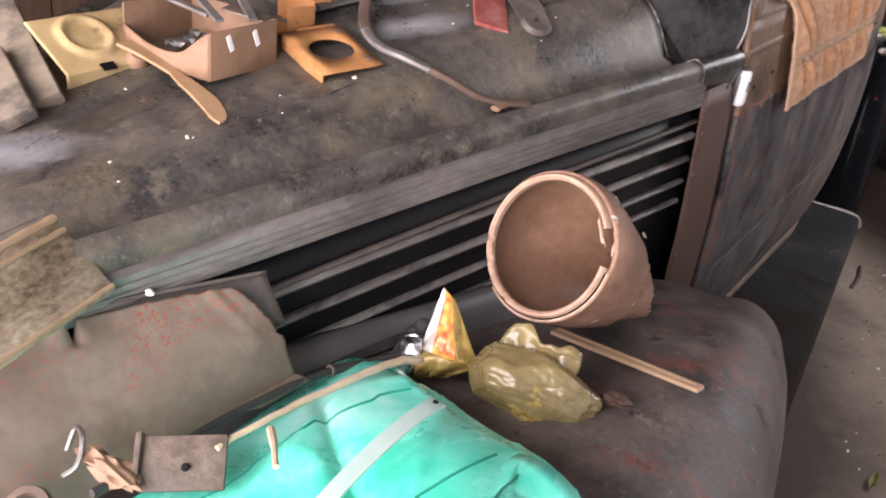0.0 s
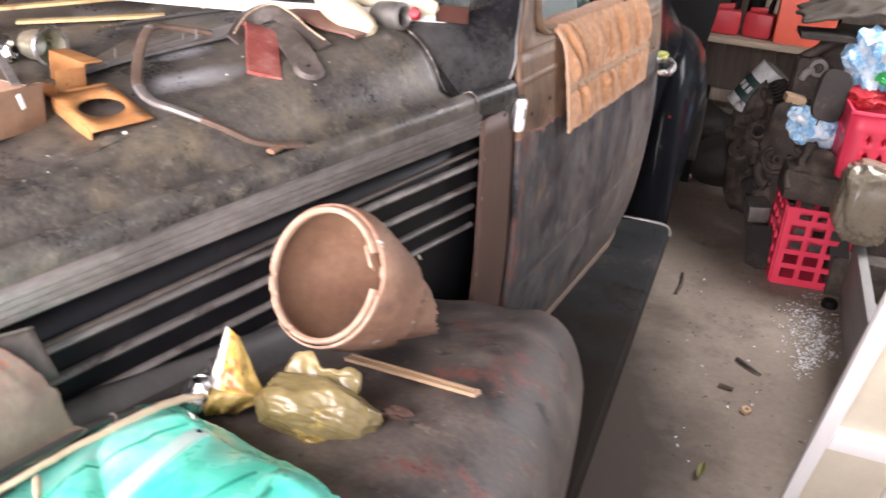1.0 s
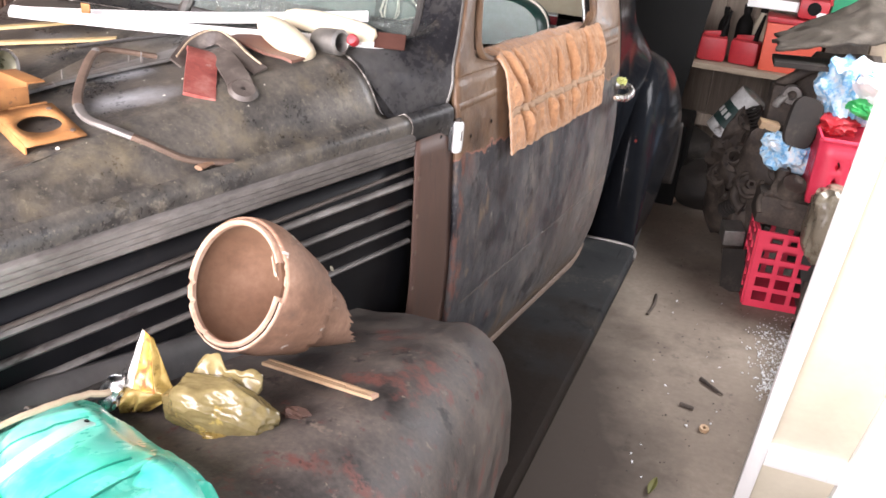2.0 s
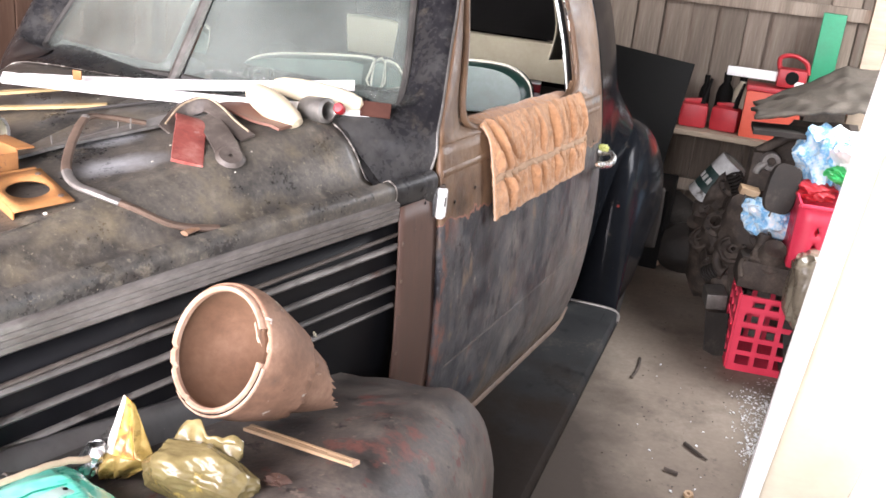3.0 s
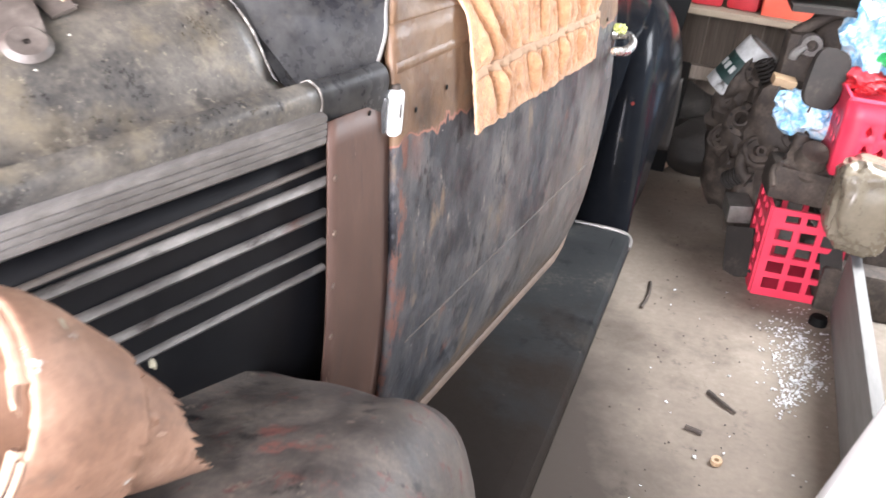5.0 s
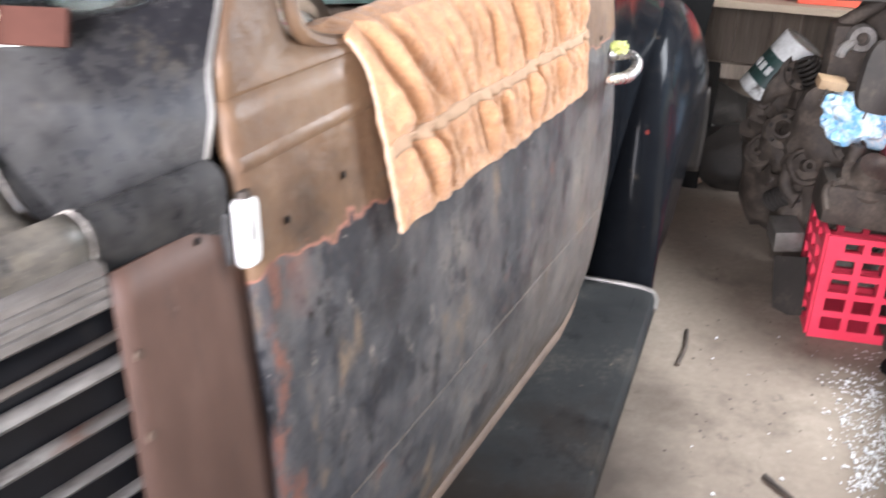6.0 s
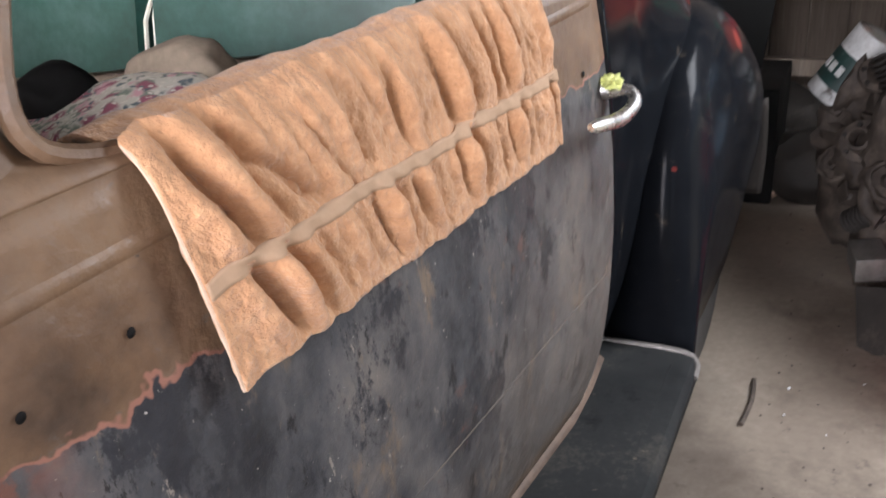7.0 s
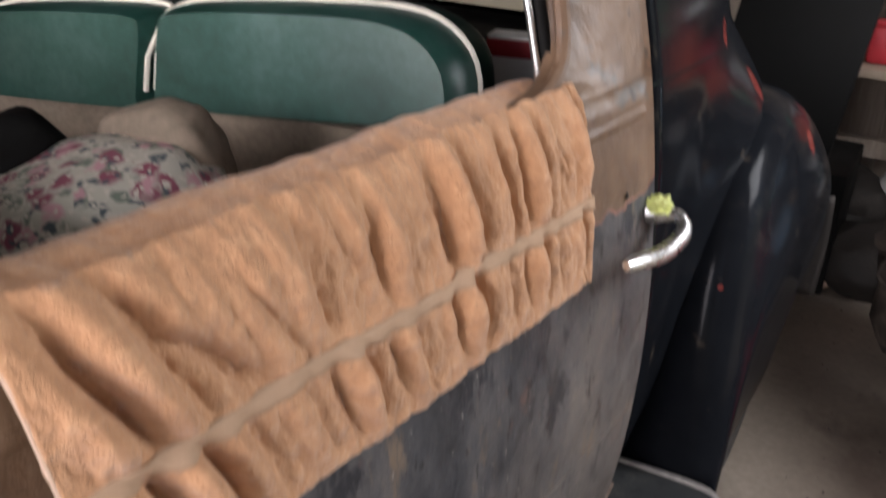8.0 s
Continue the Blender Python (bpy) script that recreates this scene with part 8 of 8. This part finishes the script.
box(bm, 0.08, 0.05, 0.03, Matrix.Translation((0, 0, 0.015)), 0.003)
solo("wood_block", bm, M_lid, "small pale timber block on the scrap", "timber block", pose(0.6, 2.23, 0.66, 10, 8, 15))
scrap("dirty_casting", "dark greasy casting under the steering box", M_greasy, pose(0.63, 2.33, 0.5), (0.13, 0.12, 0.17), 3)
scrap("dirty_casting", "dark greasy casting in the scrap", M_greasy, pose(0.5, 2.68, 0.3), (0.11, 0.12, 0.3), 5)
scrap("dirty_casting", "brown oily casting beside the tin", M_greasy, pose(0.58, 2.6, 0.44), (0.1, 0.1, 0.2), 7)
scrap("oily_sack", "dark oily sack on the floor by the back wall", M_dirtyrubber, pose(0.33, 3.1, 0.1), (0.19, 0.16, 0.13), 8, "sack")
scrap("oily_sack", "dark oily sack against the back wall", M_dirtyrubber, pose(0.22, 3.42, 0.14), (0.22, 0.16, 0.17), 9, "sack")
scrap("stone", "pale stone on the floor by the wheel", M_clayrim, pose(0.205, 3.0, 0.03), (0.04, 0.035, 0.032), 2, "stone")
bm = bmesh.new()
strip_mesh(bm, [(0.585, 2.1, 0.16), (0.6, 2.06, 0.06), (0.61, 2.02, 0.0)], 0.11, 0.012, Vector((-0.6, -0.7, 0.5)))
solo("rubber_flap", bm, M_dirtyrubber, "dark rubber flap propped beside the crate", "rubber flap")
bm = bmesh.new()
strip_mesh(bm, [(0.85, 1.98, 0.36), (0.87, 1.94, 0.24), (0.9, 1.92, 0.12)], 0.07, 0.01, Vector((-0.2, -0.9, 0.3)))
solo("leather_offcut", bm, M_dirtyrubber, "dark leather offcut hanging by the crate", "offcut")


def boot_flap():
    bm = bmesh.new()
    def fp(u, v):
        a = 2 * math.pi * u
        c, s = math.cos(a), math.sin(a)
        return Vector((0.062 * math.copysign(abs(c) ** 0.55, c) * (0.9 + 0.15 * v), 0.012 * (v - 0.5), 0.1 * math.copysign(abs(s) ** 0.6, s)))
    rows = grid(bm, fp, 36, 3, True)
    bm.faces.new(rows[0])
    bm.faces.new(list(reversed(rows[-1])))
    solo("mudguard_flap", bm, M_dirtyrubber, "black rubber mudguard flap on the bags", "rubber flap", pose(0.725, 2.1, 0.735, -14, 8, 8))


boot_flap()
M_bluebag = mat("blue_white_print_film", [(0.38, (0.82, 0.83, 0.85)), (0.46, (0.55, 0.75, 0.88)), (0.54, (0.12, 0.42, 0.72)), (0.62, (0.75, 0.82, 0.88))], 14, 50, (0.25, 0.45), 0, 0.05)
M_whitebag = mat("white_film", [(0.3, (0.75, 0.76, 0.76)), (0.7, (0.86, 0.86, 0.86))], 10, 50, (0.25, 0.45), 0, 0.05, spots=[((0.03, 0.4, 0.12), 7, 0.58, 0.02), ((0.2, 0.5, 0.8), 6, 0.63, 0.02)])
M_greenfilm = mat("green_film", [(0.3, (0.03, 0.35, 0.09)), (0.7, (0.05, 0.48, 0.13))], 10, 50, (0.25, 0.45), 0, 0.05)


def film_bag(m, size, seed, material, label):
    bm = bmesh.new()
    r = bmesh.ops.create_icosphere(bm, subdivisions=4, radius=1)
    for v in r["verts"]:
        q = v.co.copy()
        k = 1 + 0.35 * noise.noise(q * 1.9 + Vector((seed, 0, 0))) - 0.3 * abs(noise.noise(q * 4.2 + Vector((0, seed, 0))))
        v.co = Vector((q.x * size[0] * k, q.y * size[1] * k, q.z * size[2] * k))
    return solo("plastic_bag", bm, material, label, "bag", m, "plastic bags", angle=28)


film_bag(pose(0.7, 2.2, 0.585, 0, 15, 20), (0.12, 0.1, 0.085), 1, M_bluebag, "crumpled blue and white printed plastic bag")
film_bag(pose(0.86, 2.25, 0.84, 0, -25, 0), (0.12, 0.12, 0.15), 6, M_bluebag, "blue and white printed plastic bag on the crate")
film_bag(pose(0.945, 2.16, 0.815, 0, 10, 0), (0.085, 0.07, 0.04), 4, M_greenfilm, "bright green plastic bag on the crate")
film_bag(pose(0.975, 2.22, 0.88, 0, 28, 0), (0.16, 0.12, 0.085), 9, M_whitebag, "white plastic bag on the crate")
film_bag(pose(0.84, 2.16, 0.74, 0, 0, 0), (0.09, 0.09, 0.045), 11, M_redplastic, "red plastic bag under the printed bags")


def crate_two():
    """A crate seen from its diamond-pierced side."""
    t = thing("milk_crate", "pink-red plastic crate pierced with diamonds, holding bags", "crate", pose(0.915, 2.08, 0.475, 0, 0, 4), "milk crates")
    w, d, h = 0.255, 0.3, 0.25
    for nm, m, wd in (("front_wall", pose(0, -d / 2, 0), w), ("back_wall", pose(0, d / 2, 0), w), ("side_wall", pose(-w / 2, 0, 0, 0, 0, 90), d), ("side_wall", pose(w / 2, 0, 0, 0, 0, 90), d)):
        bm = bmesh.new()
        cols, rows_ = 5, 4
        cw, ch = wd / cols, h / rows_
        for i in range(cols):
            for j in range(rows_):
                x0, z0 = -wd / 2 + i * cw, j * ch
                hole = 0 < i < 4 and j in (1, 2)
                if not hole:
                    f = [bm.verts.new(m @ Vector(p)) for p in ((x0, 0, z0), (x0 + cw, 0, z0), (x0 + cw, 0, z0 + ch), (x0, 0, z0 + ch))]
                    bm.faces.new(f)
                else:
                    sq = [Vector((x0, 0, z0)), Vector((x0 + cw, 0, z0)), Vector((x0 + cw, 0, z0 + ch)), Vector((x0, 0, z0 + ch))]
                    c = Vector((x0 + cw / 2, 0, z0 + ch / 2))
                    di = [c + Vector((0, 0, -ch * 0.33)), c + Vector((cw * 0.22, 0, 0)), c + Vector((0, 0, ch * 0.33)), c + Vector((-cw * 0.22, 0, 0))]
                    S = [bm.verts.new(m @ p) for p in sq]
                    D = [bm.verts.new(m @ p) for p in di]
                    for k in range(4):
                        bm.faces.new((S[k], S[(k + 1) % 4], D[k]))
                        bm.faces.new((S[(k + 1) % 4], D[(k + 1) % 4], D[k]))
        bmesh.ops.remove_doubles(bm, verts=bm.verts, dist=0.0005)
        part(nm, bm, M_crate, t, "", 0.006, 30)
    bm = bmesh.new()
    tube(bm, [(-w / 2, -d / 2, h), (w / 2, -d / 2, h), (w / 2, d / 2, h), (-w / 2, d / 2, h), (-w / 2, -d / 2, h)], 0.009, 6)
    part("rim", bm, M_crate, t)
    bm = bmesh.new()
    box(bm, w - 0.01, d - 0.01, 0.01, Matrix.Translation((0, 0, 0.006)))
    part("bottom", bm, M_crate, t)


crate_two()
bm = bmesh.new()
r = bmesh.ops.create_icosphere(bm, subdivisions=5, radius=1)
for v in r["verts"]:
    q = v.co.copy()
    k = 1 + 0.14 * noise.noise(q * 1.5) - 0.14 * abs(noise.noise(q * 3.2 + Vector((2, 0, 0)))) - 0.05 * abs(noise.noise(q * 8))
    taper = 1 + 0.16 * q.z
    v.co = Vector((math.copysign(abs(q.x) ** 0.5, q.x) * 0.115 * k * taper, math.copysign(abs(q.y) ** 0.55, q.y) * 0.11 * k, math.copysign(abs(q.z) ** 0.5, q.z) * 0.15 * k))
solo("khaki_sack", bm, mat("khaki_plastic_sheet", [(0.3, (0.12, 0.1, 0.07)), (0.6, (0.22, 0.19, 0.14))], 6, 60, (0.18, 0.4), 0, 0.2, spots=[((0.4, 0.37, 0.31), 22, 0.7, 0.04)]), "shiny khaki plastic sack under the pink crate", "sack", pose(0.925, 1.87, 0.42, 0, 6, 0))
bm = bmesh.new()
box(bm, 0.26, 0.3, 0.16, Matrix.Translation((0, 0, 0.08)), 0.01)
solo("scrap_box", bm, M_greasy, "dark grimy box on the floor", "box", pose(0.99, 2.06, 0.0, 0, 0, 3))
bm = bmesh.new()
box(bm, 0.26, 0.22, 0.33, Matrix.Translation((0, 0, 0.165)), 0.01)
solo("scrap_box", bm, M_greasy, "dark grimy box under the pink crate", "box", pose(0.99, 2.12, 0.145, 0, 0, 6))

# canvas on top of the pile
def canvas():
    bm = bmesh.new()
    def fp(u, v):
        x = 0.56 + 0.05 * noise.noise(Vector((0, v * 9, 5))) * (1 - u) + 0.5 * u
        y = 2.25 + 0.5 * v
        z = 0.975 + 0.2 * min(1, 1.5 * u) * (0.4 + 0.6 * v) + 0.02 * noise.noise(Vector((u * 4, v * 3, 1))) + 0.012 * noise.noise(Vector((u * 11, v * 9, 2)))
        return Vector((x, y, z))
    grid(bm, fp, 40, 30)
    solo("canvas", bm, mat("grey_brown_canvas", [(0.3, (0.028, 0.022, 0.016)), (0.5, (0.06, 0.05, 0.038)), (0.7, (0.12, 0.1, 0.08))], 9, 90, (0.7, 0.9), 0, 0.15), "stiff folded grey-brown canvas on the pile", "canvas", thick=0.012)
    bm = bmesh.new()
    strip_mesh(bm, [(0.56, 2.3, 0.925), (0.8, 2.32, 0.935), (1.1, 2.38, 0.95)], 0.2, 0.02)
    solo("dark_board", bm, M_dirtyrubber, "dark board lying under the canvas", "board")
    scrap("canvas_prop", "dark oily lump of sacking under the canvas", M_greasy, pose(0.86, 2.5, 0.66), (0.27, 0.2, 0.28), 12, "sacking")


canvas()
# grey plank on the floor beside the pile
bm = bmesh.new()
box(bm, 0.035, 1.9, 0.24, Matrix.Translation((0, 0, 0.12)), 0.004)
solo("grey_plank", bm, mat("grey_weathered_plank", [(0.3, (0.16, 0.155, 0.145)), (0.7, (0.3, 0.29, 0.275))], 4, 60, (0.7, 0.9), 0, 0.15, stretch=(3, 0.3, 3)), "grey weathered plank standing on edge", "plank", pose(0.945, 0.96, 0, 0, 0, 0))


# ---- on the floor ----
def floor_litter():
    rnd = random.Random(11)
    clumps = [(rnd.gauss(0.82, 0.035), rnd.gauss(1.5, 0.2), rnd.uniform(0.02, 0.12)) for _ in range(22)]
    bm = bmesh.new()
    for k in range(760):
        c = rnd.choice(clumps)
        y = rnd.gauss(c[1], c[2])
        x = rnd.gauss(c[0], c[2] * 0.45)
        if rnd.random() < 0.04:
            x, y = rnd.uniform(0.4, 0.9), rnd.uniform(0.3, 2.0)
        if x > 0.92 or y > 1.9:
            continue
        s = rnd.uniform(0.0012, 0.0042) * (2.0 if rnd.random() < 0.12 else 1)
        m = pose(x, y, 0.003 + s * 0.2, rnd.uniform(-30, 30), rnd.uniform(-30, 30), rnd.uniform(0, 360))
        q = [bm.verts.new(m @ Vector(p)) for p in ((-s, -s * 0.6, 0), (s * 0.8, -s * 0.5, 0.001), (s, s * 0.6, 0), (-s * 0.6, s * 0.7, 0.002))]
        bm.faces.new(q)
    solo("white_flakes", bm, M_flake, "scattered white flakes of plastic and glass on the floor", "litter", kind="stuff", thick=0.001)
    bm = bmesh.new()
    for k in range(260):
        x, y = rnd.uniform(0.3, 1.0), rnd.uniform(0.1, 3.3)
        r = rnd.uniform(0.0012, 0.0038)
        lump(bm, (r, r, r * 0.7), k, Matrix.Translation((x, y, r * 0.4)), 0.4, 1)
    solo("grit_stones", bm, M_greasy, "dark grit scattered on the concrete", "grit", kind="stuff")
    bm = bmesh.new()
    tube(bm, spline([(0.575, 1.2, 0.006), (0.615, 1.16, 0.008), (0.655, 1.13, 0.006)], 10), [0.008] * 3 + [0.006] * 4 + [0.004] * 3, 7)
    solo("twig", bm, M_greasy, "short dark twig on the floor", "stick")
    bm = bmesh.new()
    tube(bm, spline([(0.325, 1.6, 0.006), (0.335, 1.7, 0.006), (0.328, 1.8, 0.005)], 10), 0.006, 7)
    solo("twig", bm, M_greasy, "thin dark stick on the floor by the running board", "stick")
    bm = bmesh.new()
    tube(bm, [(0.53, 1.0, 0.006), (0.575, 0.99, 0.006)], 0.007, 7)
    solo("twig", bm, M_greasy, "stub of dark stick on the floor", "stick")
    bm = bmesh.new()
    lathe(bm, [(0.006, -0.006), (0.014, -0.007), (0.016, 0), (0.014, 0.007), (0.006, 0.006), (0.006, -0.006)], 16, pose(0.62, 0.885, 0.008, 12, 0, 0))
    solo("ring_nut", bm, M_lid, "small tan ring nut on the floor", "nut")
    bm = bmesh.new()
    def fp(u, v):
        w = 0.011 * math.sin(math.pi * min(1, v + 0.05)) ** 0.7
        return Vector((0.513 + w * (2 * u - 1) + 0.01 * v, 0.48 + 0.07 * v, 0.004 + 0.01 * (2 * u - 1) ** 2 + 0.006 * v))
    grid(bm, fp, 5, 10)
    solo("dry_leaf", bm, mat("dry_green_leaf", [(0.3, (0.07, 0.08, 0.02)), (0.7, (0.16, 0.15, 0.04))], 20, 90, (0.6, 0.8), 0, 0.1), "curled dry olive leaf on the floor", "leaf", thick=0.001)
    bm = bmesh.new()
    lathe(bm, [(0, 0.03), (0.025, 0.028), (0.03, 0.015), (0.03, 0)], 20, Matrix.Translation((0.885, 1.8, 0)))
    solo("rubber_stopper", bm, M_black, "black rubber stopper on the floor", "stopper")
    # small pipe end under the wing's tail
    bm = bmesh.new()
    lathe(bm, [(0.011, -0.02), (0.015, -0.02), (0.015, 0.03), (0.011, 0.03), (0.011, -0.02)], 20, pose(0.245, -0.09, 0.36, 60, 0, 20))
    part("bracket_end", bm, M_dullmetal, car)


M_flake = mat("white_flake", [(0.3, (0.6, 0.62, 0.63)), (0.7, (0.8, 0.8, 0.8))], 20, 90, (0.2, 0.4), 0, 0.0)
floor_litter()
